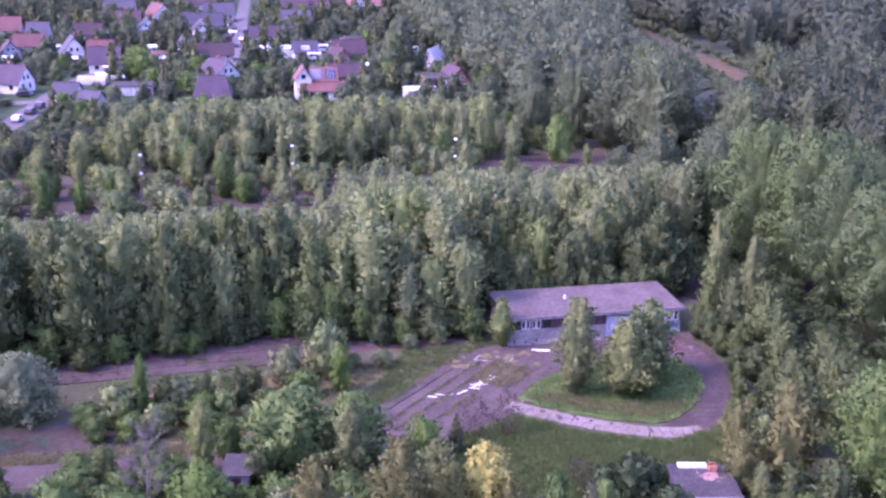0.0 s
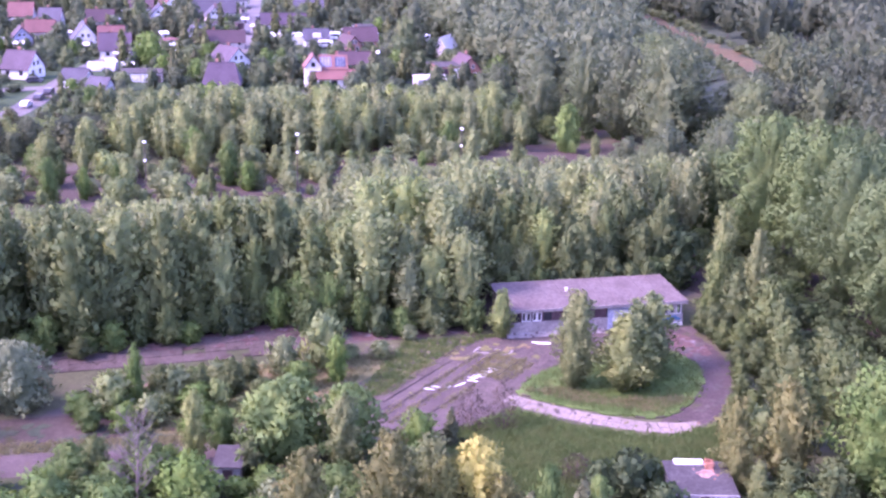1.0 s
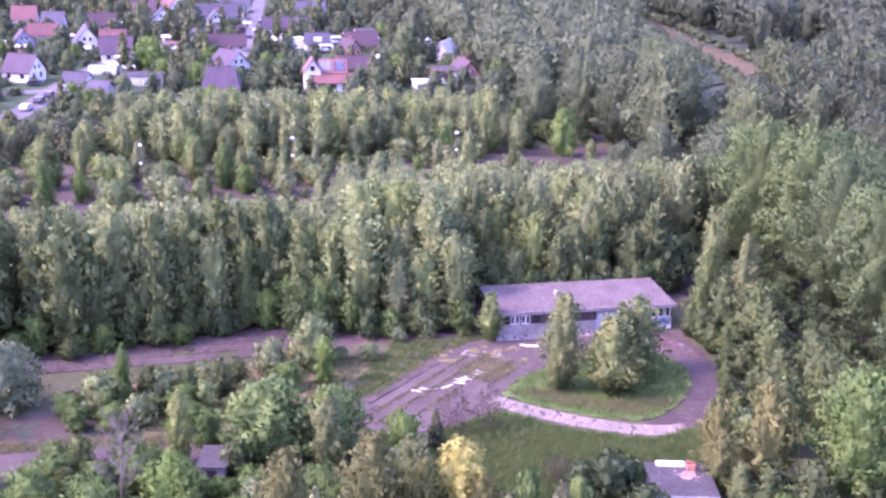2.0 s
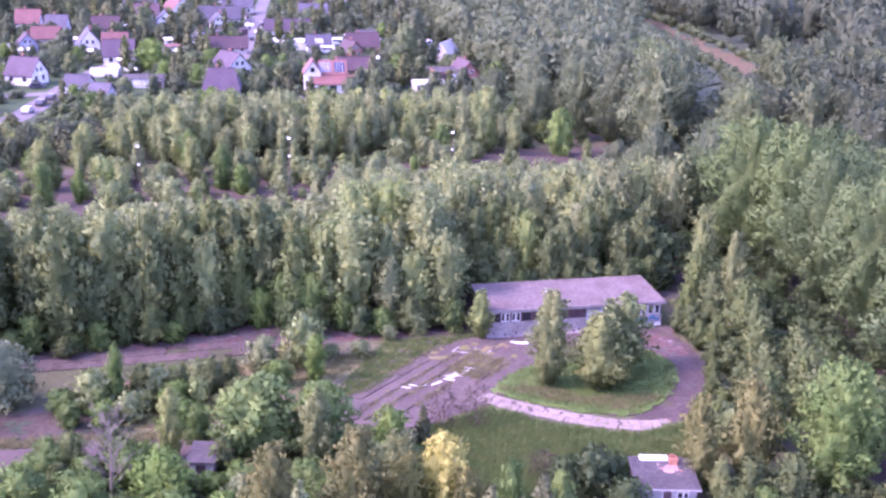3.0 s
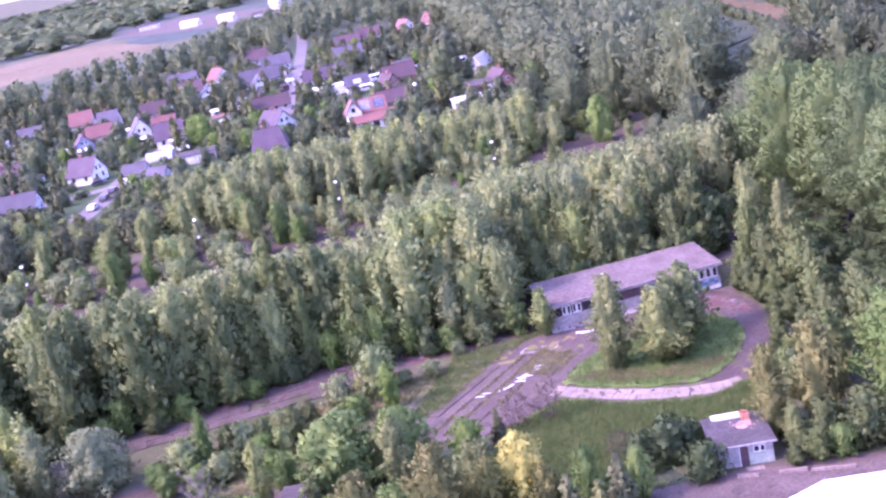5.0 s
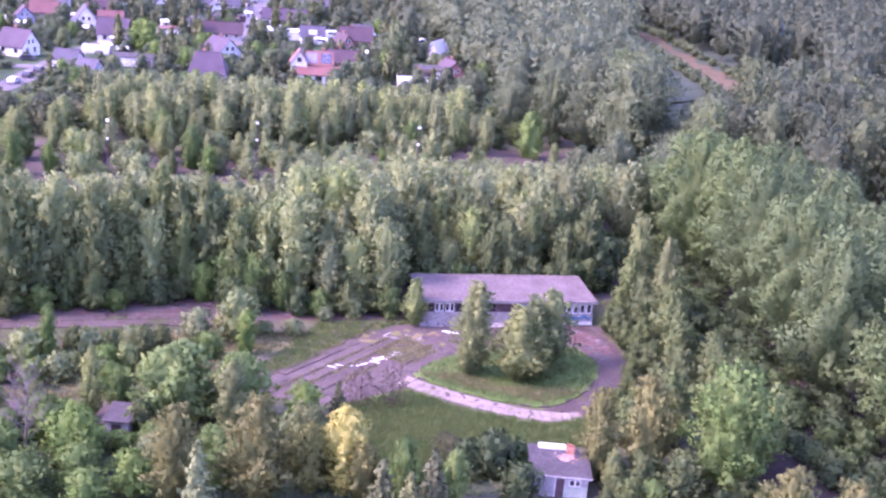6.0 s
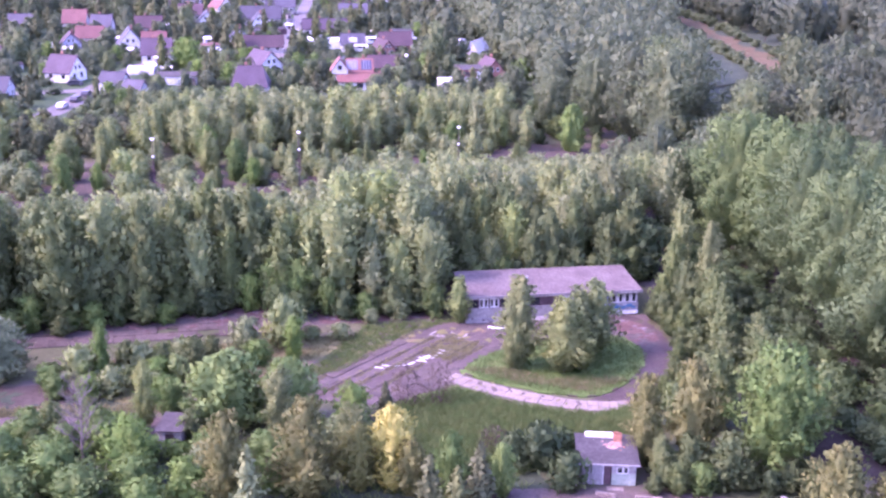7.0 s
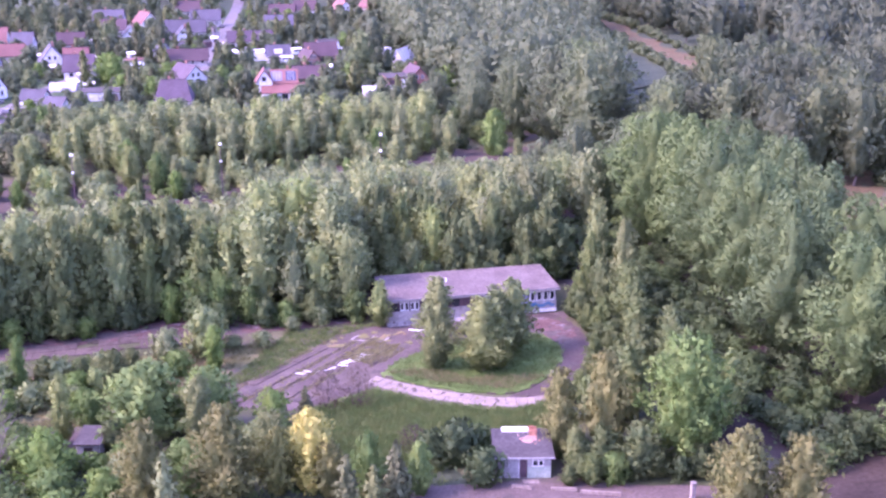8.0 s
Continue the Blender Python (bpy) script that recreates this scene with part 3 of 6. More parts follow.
def scatter(poly, count, seed, gap=0.0):
    rng = random.Random(seed)
    xs, ys = [p[0] for p in poly], [p[1] for p in poly]
    out, tries = [], 0
    while len(out) < count and tries < count * 60:
        tries += 1
        x, y = rng.uniform(min(xs), max(xs)), rng.uniform(min(ys), max(ys))
        if inside(x, y, poly) and (not gap or all((x - a) ** 2 + (y - b) ** 2 > gap * gap for a, b in out)):
            out.append((x, y))
    return out


# ---- ground, roads and paved areas ----
bm = bmesh.new()
xs = [-4800, -3400, -2000, -800, -300, -100, 0, 60, 140, 300, 800, 2000, 3400, 4800]
ys = [-600, -100, 40, 80, 110, 140, 200, 260, 400, 700, 1200, 2200, 3000, 3800, 4850]
far = lambda x, y: max(0.0, (max(abs(x), y) - 2400) / 2450) ** 1.5 * 50.5  # the land rises gently to the horizon
vs = [[bm.verts.new((x, y, far(x, y))) for x in xs] for y in ys]
for r, s in zip(vs, vs[1:]):
    for i in range(len(xs) - 1):
        bm.faces.new((r[i], r[i + 1], s[i + 1], s[i]))
tagged(part("ground", bm, GROUND, None), "rough waste ground of grass, weeds and soil", "ground", "", "structure")

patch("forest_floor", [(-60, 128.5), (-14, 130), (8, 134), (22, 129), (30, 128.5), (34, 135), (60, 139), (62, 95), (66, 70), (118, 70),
                       (112, 160), (104, 184), (70, 186), (30, 186), (-60, 182)], SHADE_LITTER, 0.01,
      "leaf litter under the trees, darkened for their shade", "forest floor", 0.6)
patch("forest_floor", [(-330, 560), (-140, 482), (-40, 570), (110, 562), (104, 430), (84, 300), (80, 262), (118, 256), (420, 240), (700, 640), (700, 900), (60, 850), (-30, 790), (-130, 730), (-260, 660)], UNDERGROWTH, 0.008,
      "dark shaded floor of the far woods", "forest floor", 2.0)
patch("soil_strip", [(-70, 188), (-30, 186), (18, 192), (40, 199), (82, 206), (86, 224), (55, 226), (20, 217), (-15, 214), (-70, 222)],
      SOIL, 0.012, "bare purple-brown soil with scattered weeds", "soil", 0.8)
patch("litter_strip", [(-17, 127.6), (-8, 130.5), (8, 134.3), (22, 129.5), (28, 127.5), (15, 127.2), (6, 129.6), (-8, 127.2)], RUST, 0.016,
      "red-brown litter along the foot of the trees", "leaf litter", 0.3)
ribbon("sandy_trail", [(96, 150), (112, 160), (124, 168), (138, 220), (156, 290), (168, 335), (174, 375), (179, 410), (186, 463), (186, 530)], 10.5, SAND, 0.02,
       "reddish sandy clearing through the forest", "trail", 2.4)
patch("far_land", [(-1500, 1080), (-700, 820), (-430, 880), (-200, 1070), (-100, 1100), (-20, 860), (300, 870), (900, 900), (1900, 2350), (-1900, 2350)], FARLAND, 0.02, "dark land with woods beyond the fields, coloured blue for haze", "land", 6.0)
patch("stubble_field", [(-210, 770), (-120, 800), (-42, 838), (-62, 930), (-112, 1060), (-200, 1010), (-420, 900)], FIELD, 0.05,
      "pale harvested stubble field", "field", 2.0)
patch("industrial_yard", [(-95, 1120), (40, 880), (90, 930), (-30, 1220)], SLAB, 0.05, "pale paved yard far beyond the village", "yard", 3.0)

patch("village_gardens", [(-160, 268), (-40, 262), (66, 262), (84, 300), (100, 420), (108, 560), (-40, 570), (-140, 480)], LAWN, 0.012, "lawns, beds and paths of the village gardens", "gardens", 1.0)

# forecourt of the old bus station
FORE = [(11.0, 110.2), (14.5, 104.5), (20, 103.6), (27, 107.4), (29.0, 110.5), (33.6, 115.6), (44, 120.5), (47, 119.8), (51, 121), (55, 125.2),
        (33, 125.4), (28, 126.6), (22.5, 124.6)]
patch("forecourt", FORE, ASPHALT, 0.03, "cracked purple-grey asphalt forecourt of the station", "asphalt", 0.2)
patch("rubble_patch", [(24.5, 108.6), (27.2, 108.2), (28.2, 111.2), (27.4, 113.6), (24.8, 112.4)], SLAB, 0.045,
      "worn concrete patch on the forecourt", "concrete", 0.25)
patch("loop_road", [(42.0, 99.0), (46.2, 100.6), (50.4, 105.6), (53.4, 111.5), (54.6, 117), (54.4, 122), (52.6, 125.2), (49.6, 124.6), (48.6, 119.0), (50.0, 113.4), (47.8, 107.6), (44.6, 103.8), (41.0, 101.4)],
      LOOP, 0.036, "worn loop road round the grass island", "road", 0.2)
patch("loop_soil", [(50.6, 115.5), (53.6, 117), (53.8, 121), (51.6, 124), (49.8, 121.5)], RUST, 0.045, "reddish soil washed over the loop road", "soil", 0.25)
ISLAND = [(28.9, 110.6), (31.0, 113.4), (34.2, 115.8), (39.5, 118.0), (45, 119.4), (49.2, 118.4), (50.6, 113.4), (48.6, 108.4), (45.4, 104.6), (41.6, 102.2), (37.6, 103.2), (32.8, 106.5), (29.8, 109.0)]
patch("grass_island", ISLAND, GREENGRASS, 0.14, "kerbed island of rough green grass", "lawn", 0.3)
patch("verge", [(55.4, 126.5), (55.8, 121), (55.2, 115), (52.4, 108), (49, 103), (46, 99.8), (44, 97.2), (50, 93), (60, 98), (63, 118), (62, 132)], UNDERGROWTH, 0.02,
      "green weeds under the trees at the loop road", "weeds", 0.3)
MEADOW = [(20.5, 102.8), (27.4, 106.2), (33, 101.0), (40, 97.8), (46, 99.4), (44.6, 91.6), (38, 89.6), (30, 87.0), (21, 88.5), (17.5, 96)]
patch("meadow", MEADOW, GREENGRASS, 0.05, "green overgrown meadow beside the path", "meadow", 0.3)
patch("yard", [(24, 82.5), (33, 83.6), (46, 80.4), (58, 75), (54, 58), (22, 60)], ASPHALT, 0.03, "purple-grey asphalt yard with cracks", "yard", 0.3)
patch("shrub_ground", [(-40, 84), (-10, 80), (28, 78), (31, 90), (24, 101), (12, 97), (2, 96), (-12, 99), (-40, 100)], UNDERGROWTH, 0.022, "green weeds under dense shrubs", "weeds", 0.4)
ribbon("dirt_road", [(-46, 106.5), (-30, 104.2), (-20, 103.0), (-10, 102.2), (-1, 100.4), (4, 97.5)], 4.4, ASPHALT, 0.03,
       "worn purple-grey service road", "road", 0.25)
patch("gravel_patch", [(-32, 108.6), (-20, 107.2), (-11, 107.5), (-7.5, 110.5), (-13, 112.2), (-24, 112.8)], SOIL, 0.03, "bare stony ground with sparse weeds", "soil", 0.3)
patch("weed_patch", [(-6, 107), (3, 109), (10, 113), (17, 121), (8, 122.5), (-8, 119.5), (-12, 112)], DRYGRASS, 0.02, "dry yellow weeds on waste ground", "weeds", 0.4)
# the lane's deep shade is put into its ground colour
patch("lane", [(60.5, 84), (64.5, 92), (69.5, 120), (76, 150), (80, 166), (76.5, 168), (71.5, 152), (66, 124), (60.5, 100), (57.5, 88)], SHADE_LITTER, 0.03,
      "lane under large trees, shade put into its dark colour", "lane", 0.3)
ribbon("village_street", [(-44, 255), (-38, 273), (-33.5, 298), (-29.5, 322), (-24, 344), (-16, 366)], 6.0, PALEROAD, 0.04, "pale village street between gardens", "street", 0.2)
ribbon("village_street", [(14, 350), (19.5, 392), (25, 440), (31.5, 505), (40.7, 600), (50, 720)], 5.2, PALEROAD, 0.04, "long straight village street", "street", 0.2)
ribbon("village_street", [(19.5, 384), (32, 366), (48, 352), (75, 338), (100, 330)], 4.5, PALEROAD, 0.035, "side street of the village", "street", 0.2)
ribbon("village_street", [(-150, 300), (-90, 306), (-55, 300), (-31, 305)], 5.0, PALEROAD, 0.035, "village street beside allotment gardens", "street", 0.2)



def blotches(name, poly, count, size, z, material, label, seed):
    """Ragged weedy or dirty patches strewn over a paved area, one mesh."""
    rng = random.Random(seed)
    bm = bmesh.new()
    for i, (x, y) in enumerate(scatter(poly, count, seed)):
        if 19 < x < 29 and 111.5 < y < 117.8 and abs(x - y + 91) < 5:
            continue
        r = size * rng.uniform(0.35, 1.0)
        st = rng.uniform(1.0, 2.4)
        tilt = rng.choice((0.78, 0.78, 0.0, 1.5))
        ring = []
        for k in range(14):
            t = k * 0.4488
            q = r * rng.uniform(0.55, 1.15)
            u, v = q * st * math.cos(t), q * math.sin(t)
            ring.append((x + u * math.cos(tilt) - v * math.sin(tilt), y + u * math.sin(tilt) + v * math.cos(tilt)))
        solid(bm, ring, 0.0, z + 0.0007 * i)
    ob = part(name, bm, material, None)
    return tagged(ob, label, "weeds", "", "stuff")


LANES = [(12, 110.5), (15, 105), (24, 106.5), (29, 111), (33, 116), (43, 120.6), (54, 124.6), (30, 125.0), (23, 123.5)]
blotches("dirt_patches", LANES, 46, 0.75, 0.036, DIRT, "brown dirt washed over the asphalt", 51)
blotches("weed_patches", [(12, 110.5), (22, 112), (33, 117), (36, 122), (28, 125.0), (23, 123.5)], 44, 0.6, 0.05, DRYGRASS, "yellow weeds breaking through the asphalt", 52)
blotches("edge_weeds", [(12, 111), (16, 112.5), (24, 122), (30, 126.2), (20, 125.5)], 70, 0.42, 0.06, DRYGRASS, "dry weeds creeping over the forecourt edge", 53)
blotches("strip_weeds", [(-24, 123), (14, 125.5), (14, 132), (8, 133.5), (-8, 129.5), (-24, 127.6)], 46, 0.5, 0.11, SOIL, "soil and weeds over the old platform", 54)
blotches("strip_litter", [(-24, 125.8), (14, 128.8), (14, 132.5), (8, 134), (-8, 130), (-24, 128)], 40, 0.6, 0.14, RUST, "red-brown litter over the old platform", 55)
blotches("yard_dirt", [(24, 82), (33, 83.2), (46, 80), (54, 74), (52, 70), (24, 72)], 30, 0.7, 0.036, DIRT, "brown dirt over the yard", 56)
blotches("loop_dirt", [(44, 100.5), (52, 106.5), (54.4, 114), (53.8, 121), (50.5, 121), (50.8, 112), (47.4, 105.2)], 26, 0.7, 0.042, DIRT, "brown dirt over the loop road", 57)
blotches("path_weeds", [(27, 107.9), (33.5, 102.4), (39, 99.4), (46, 99.0), (46, 101), (39, 101.6), (34.5, 104.2), (28, 110.2)], 26, 0.2, 0.115, DRYGRASS, "dry weeds creeping over the path slabs", 59)
blotches("path_dirt", [(27, 107.9), (33.5, 102.4), (39, 99.4), (46, 99.0), (46, 101), (39, 101.6), (34.5, 104.2), (28, 110.2)], 14, 0.3, 0.118, DIRT, "dirt over the path slabs", 60)
blotches("road_weeds", [(-40, 108), (-8, 105), (-4, 108), (-10, 112), (-30, 113)], 34, 0.8, 0.045, UNDERGROWTH, "green weeds on stony ground", 58)


def local45(s, n):
    """Along and across the diagonal bus lanes."""
    return ((s + n) * 0.70711, (s - n) * 0.70711)


kerb_lines = [(-69.1, 86.2, 104.8), (-66.4, 85.2, 105.4), (-64.75, 85.0, 107.0), (-62.6, 84.6, 98.0), (-61.6, 100.0, 107.0), (-60.3, 99.4, 105.8)]
for n0, s0, s1 in kerb_lines:
    kerb = thing("kerb", pose(0, 0, 0), "long weathered kerb edging a diagonal bus lane", "kerb", "kerbs of the bus lanes", "structure")
    steps = int((s1 - s0) / 1.0)
    krng = random.Random(int(n0 * 10))
    for i in range(steps):
        if krng.random() < 0.12:
            continue
        a, b = s0 + i * 1.0 + 0.02, s0 + i * 1.0 + 0.97
        bm = bmesh.new()
        top = 0.15 + krng.uniform(-0.02, 0.02)
        solid(bm, [local45(a, n0), local45(b, n0), local45(b, n0 + 0.2), local45(a, n0 + 0.2)], 0.0, [top, top, top - 0.03, top - 0.03])
        part("kerb_stone", bm, SLAB, kerb)
# raised bus platforms between the kerbs
for n0, n1, s0, s1, lab in ((-68.9, -67.7, 88.6, 102.0, "narrow raised platform overgrown at its joints"),):
    plat = thing("bus_platform", pose(0, 0, 0), lab, "platform", "platforms of the bus lanes", "structure")
    for i in range(int((s1 - s0) / 1.9)):
        a, b = s0 + 1.9 * i + 0.03, s0 + 1.9 * (i + 1) - 0.03
        bm = bmesh.new()
        t = 0.12 + PICK.uniform(-0.02, 0.03)
        solid(bm, [local45(a, n0), local45(b, n0), local45(b, n1), local45(a, n1)], 0.0, [t, t + PICK.uniform(-0.02, 0.02), t, t])
        part("slab", bm, SLAB, plat)

# pale path of large slabs along the island
path = thing("concrete_path", pose(0, 0, 0), "pale pinkish path of large worn concrete slabs", "path", "", "structure")
line = [(27.2, 109.2), (30.6, 105.9), (34.4, 102.9), (39.0, 100.3), (42.2, 99.5), (44.4, 99.5)]
seg = []
for a, b in zip(line, line[1:]):
    k = max(1, round(math.dist(a, b) / 1.25))
    seg += [(a[0] + (b[0] - a[0]) * i / k, a[1] + (b[1] - a[1]) * i / k) for i in range(k)]
seg.append(line[-1])
for i, (a, b) in enumerate(zip(seg, seg[1:])):
    d = (Vector(b) - Vector(a)).normalized()
    nrm = Vector((-d.y, d.x))
    for side, w0, w1 in ((0, -1.15, -0.02), (1, 0.02, 1.15)):
        p = [Vector(a) + nrm * w0 + d * 0.03, Vector(b) + nrm * w0 - d * 0.03, Vector(b) + nrm * w1 - d * 0.03, Vector(a) + nrm * w1 + d * 0.03]
        bm = bmesh.new()
        t = 0.09 + PICK.uniform(-0.015, 0.02)
        solid(bm, [(q.x, q.y) for q in p], -0.05, [t, t + PICK.uniform(-0.02, 0.02), t, t])
        part("slab", bm, PINK, path)
# low kerb wall between the path and the island
kerb = thing("kerb", pose(0, 0, 0), "low crumbling kerb along the grass island", "kerb", "", "structure")
edge = smooth_loop(ISLAND, 4)
for i in range(len(edge)):
    a, b = Vector(edge[i]), Vector(edge[(i + 1) % len(edge)])
    d = (b - a).normalized()
    nrm = Vector((-d.y, d.x)) * 0.09
    if PICK.random() < 0.6:
        continue
    bm = bmesh.new()
    p = [a + d * 0.03 - nrm, b - d * 0.03 - nrm, b - d * 0.03 + nrm, a + d * 0.03 + nrm]
    solid(bm, [(q.x, q.y) for q in p], 0.0, 0.16 + PICK.uniform(-0.03, 0.02))
    part("kerb_stone", bm, SLAB, kerb)

# long old platform in front of the tree row
plat = thing("old_platform", pose(0, 0, 0), "long weathered concrete platform with grassy joints", "platform", "", "structure")
for i in range(16):
    for j in range(3):
        x0 = -24 + i * 2.4 + PICK.uniform(-0.04, 0.04)
        ymid = 123.2 + (x0 + 24) * 0.055
        y0 = ymid + j * (1.75 + (x0 + 24) * 0.022)
        y1 = y0 + 1.68 + (x0 + 24) * 0.022
        if PICK.random() < 0.05:
            continue
        bm = bmesh.new()
        t = 0.10 + PICK.uniform(-0.03, 0.03)
        solid(bm, [(x0, y0), (x0 + 2.34, y0 + 0.13), (x0 + 2.34, y1 + 0.13), (x0, y1)], -0.05, [t, t + PICK.uniform(-0.02, 0.02), t, t])
        part("slab", bm, SLAB, plat)

# road paint: letters too worn to read become bars, and faint outlines of bays
paint = thing("road_marking", pose(0, 0, 0), "worn white letters painted on the asphalt", "road marking")
for cx, cy, ln, wd, ang in [(a, b, c * 1.05, d * 0.76, e) for a, b, c, d, e in ((19.9, 112.9, 1.25, 0.36, -28), (20.9, 113.25, 1.2, 0.36, -28), (22.0, 113.0, 0.7, 0.25, 20), (23.4, 113.4, 1.5, 0.3, 28),
                            (24.9, 114.1, 1.2, 0.32, -30), (25.2, 114.9, 1.1, 0.3, -30), (25.0, 114.5, 1.0, 0.3, 40), (25.9, 115.1, 1.25, 0.3, -30),
                            (26.5, 115.6, 1.25, 0.3, -30), (26.1, 115.6, 0.9, 0.3, 42), (27.2, 116.2, 1.3, 0.32, -30), (27.9, 116.8, 1.3, 0.3, -30), (27.5, 116.2, 0.9, 0.28, 42))]:
    bm = bmesh.new()
    c, s = math.cos(radians(ang)), math.sin(radians(ang))
    solid(bm, [(cx + c * u - s * v, cy + s * u + c * v) for u, v in ((-ln / 2, -wd / 2), (ln / 2, -wd / 2 + 0.05), (ln / 2, wd / 2), (-ln / 2, wd / 2 - 0.04))], 0.031, 0.037)
    part("bar", bm, MARK, paint)
bay = thing("road_marking", pose(0, 0, 0), "faded grey outline of a bay painted on asphalt", "road marking")
for a, b in (((27.0, 121.8), (30.6, 120.4)), ((28.0, 123.0), (31.6, 121.4)), ((27.0, 121.8), (28.0, 123.0)), ((30.6, 120.4), (31.6, 121.4))):
    d = (Vector(b) - Vector(a)).normalized()
    nrm = Vector((-d.y, d.x)) * 0.11
    bm = bmesh.new()
    p = [Vector(a) - nrm, Vector(b) - nrm, Vector(b) + nrm, Vector(a) + nrm]
    solid(bm, [(q.x, q.y) for q in p], 0.031, 0.037)
    part("line", bm, FADED, bay)
slab = thing("broken_board", pose(35.6, 122.9, 0.04, 0, 0, -12), "broken white board lying on the asphalt", "board")
part("panel", box_bm(-0.8, 0.8, -0.22, 0.22, 0.0, 0.08, 0.02), MARK, slab)
part("splinter", box_bm(-1.3, -0.7, 0.1, 0.4, 0.0, 0.06, 0.02), MARK, slab)


# ---- the derelict station building ----
def window_unit(parent, x0, x1, y, z0, z1, frame_mat=WHITE, pane_mat=DARKGLASS, t=0.07, pane=True, name="window"):
    """A framed window in a wall that faces -y: frame bars and a recessed pane."""
    bm = bmesh.new()
    box(bm, x0, x0 + t, y - 0.05, y + 0.06, z0, z1)
    box(bm, x1 - t, x1, y - 0.05, y + 0.06, z0, z1)
    box(bm, x0 + t, x1 - t, y - 0.05, y + 0.06, z1 - t, z1)
    box(bm, x0 + t, x1 - t, y - 0.05, y + 0.06, z0, z0 + t)
    w = part(name, bm, frame_mat, parent)
    if pane:
        part("pane", box_bm(x0 + t, x1 - t, y, y + 0.02, z0 + t, z1 - t), pane_mat, w)
    return w


station = thing("station_building", pose(0, 0, 0), "derelict flat-roofed station building with broken windows and sprayed walls", "building")
X0, X1, YF, YB = 32.3, 54.0, 125.6, 133.2
part("floor_slab", box_bm(X0, X1, YF, YB, -0.1, 0.12), SLAB, station)
part("back_wall", box_bm(X0, X1, YB - 0.3, YB, 0.12, 3.2), DIRTYWALL, station)
part("side_wall", box_bm(X0, X0 + 0.3, YF + 0.3, YB - 0.3, 0.12, 3.2), DIRTYWALL, station)
part("side_wall", box_bm(X1 - 0.3, X1, YF + 0.3, YB - 0.3, 0.12, 3.2), DIRTYWALL, station)
# added unseen wall, coloured dark so the room behind the windows reads unlit
part("inner_wall", box_bm(X0 + 0.3, X1 - 0.3, YF + 3.2, YF + 3.35, 0.12, 3.2), INSIDE, station)
part("parapet_wall", box_bm(X0, 44.4, YF, YF + 0.28, 0.12, 1.7), DIRTYWALL, station, "grey concrete wall below the windows, chipped and stained")
part("parapet_wall", box_bm(50.2, X1, YF, YF + 0.28, 0.55, 1.6), PLASTER, station, "pale wall with blue sprayed shapes")
part("plinth", box_bm(50.2, X1, YF - 0.05, YF + 0.28, 0.12, 0.55), WHITE, station, "bright white plinth")
part("middle_wall", box_bm(44.4, 50.2, YF, YF + 0.28, 0.12, 2.75), PALEBLUE, station, "pale bluish panel wall")
# roof: felt deck with a slight fall to the front, fascia, kerb and seams
bm = bmesh.new()
solid(bm, [(X0 - 0.4, YF - 0.4), (X1 + 0.3, YF - 0.4), (X1 + 0.3, YB + 0.4), (X0 - 0.4, YB + 0.4)], [3.16, 3.16, 3.66, 3.66], [3.36, 3.36, 3.9, 3.9])
roof = part("roof", bm, TAR, station, "purple-grey felt roof, patched and dusty")
part("fascia", box_bm(X0 - 0.42, X1 + 0.32, YF - 0.48, YF - 0.4, 3.02, 3.40, 0.01), KERB, station, "pale fascia board along the eave")
for i in range(1, 11):
    x = X0 - 0.4 + i * 2.0
    bm = bmesh.new()
    solid(bm, [(x - 0.05, YF - 0.65), (x + 0.05, YF - 0.65), (x + 0.05, YB + 0.3), (x - 0.05, YB + 0.3)], [3.35, 3.35, 3.88, 3.88], [3.38, 3.38, 3.915, 3.915])
    part("felt_seam", bm, TAR, roof)
bm = bmesh.new()
tube(bm, (40.6, 130.0, 3.5), (40.6, 130.0, 4.0), 0.16, 0.16, 10)
tube(bm, (40.6, 130.0, 4.0), (40.6, 130.0, 4.1), 0.2, 0.16, 10)
part("roof_vent", bm, WHITE, roof, "small white roof vent")
# posts and window band
px = X0
k = 0
while px < X1 - 0.2:
    if not 44.6 < px < 50.1:
        part("post", box_bm(px, px + 0.16, YF + 0.02, YF + 0.24, 1.6, 3.16), BROWNPANEL if px < 48 else WHITE, station)
    px += 1.3 if px < 45 else 0.86
    k += 1
part("lintel", box_bm(X0, X1, YF - 0.01, YF + 0.3, 2.86, 3.16), BROWNPANEL, station, "dark brown lintel band under the eave")
for i in range(10):
    x0 = X0 + 0.16 + i * 1.3
    if x0 > 43.6:
        break
    if i in (1, 2):
        for s in (0.0, 0.57):
            window_unit(station, x0 + s, x0 + s + 0.55, YF + 0.1, 1.72, 2.84, WHITE, DARKGLASS, 0.11, pane=(i == 2 and s > 0))
    elif i in (4, 7, 8):
        part("boarded_window", box_bm(x0, x0 + 1.14, YF + 0.1, YF + 0.14, 1.71, 2.86), BROWNPANEL, station, "dark brown boarded window")
    elif i == 5:
        window_unit(station, x0, x0 + 0.55, YF + 0.1, 1.72, 2.84, KERB, DARKGLASS, 0.08)
    else:
        window_unit(station, x0, x0 + 1.14, YF + 0.1, 1.72, 2.84, BROWNPANEL, DARKGLASS, 0.06)
for i in range(5):
    x0 = 50.5 + i * 0.86
    if x0 + 0.7 < X1:
        window_unit(station, x0, x0 + 0.68, YF + 0.1, 1.62, 2.84, WHITE, DARKGLASS, 0.1)
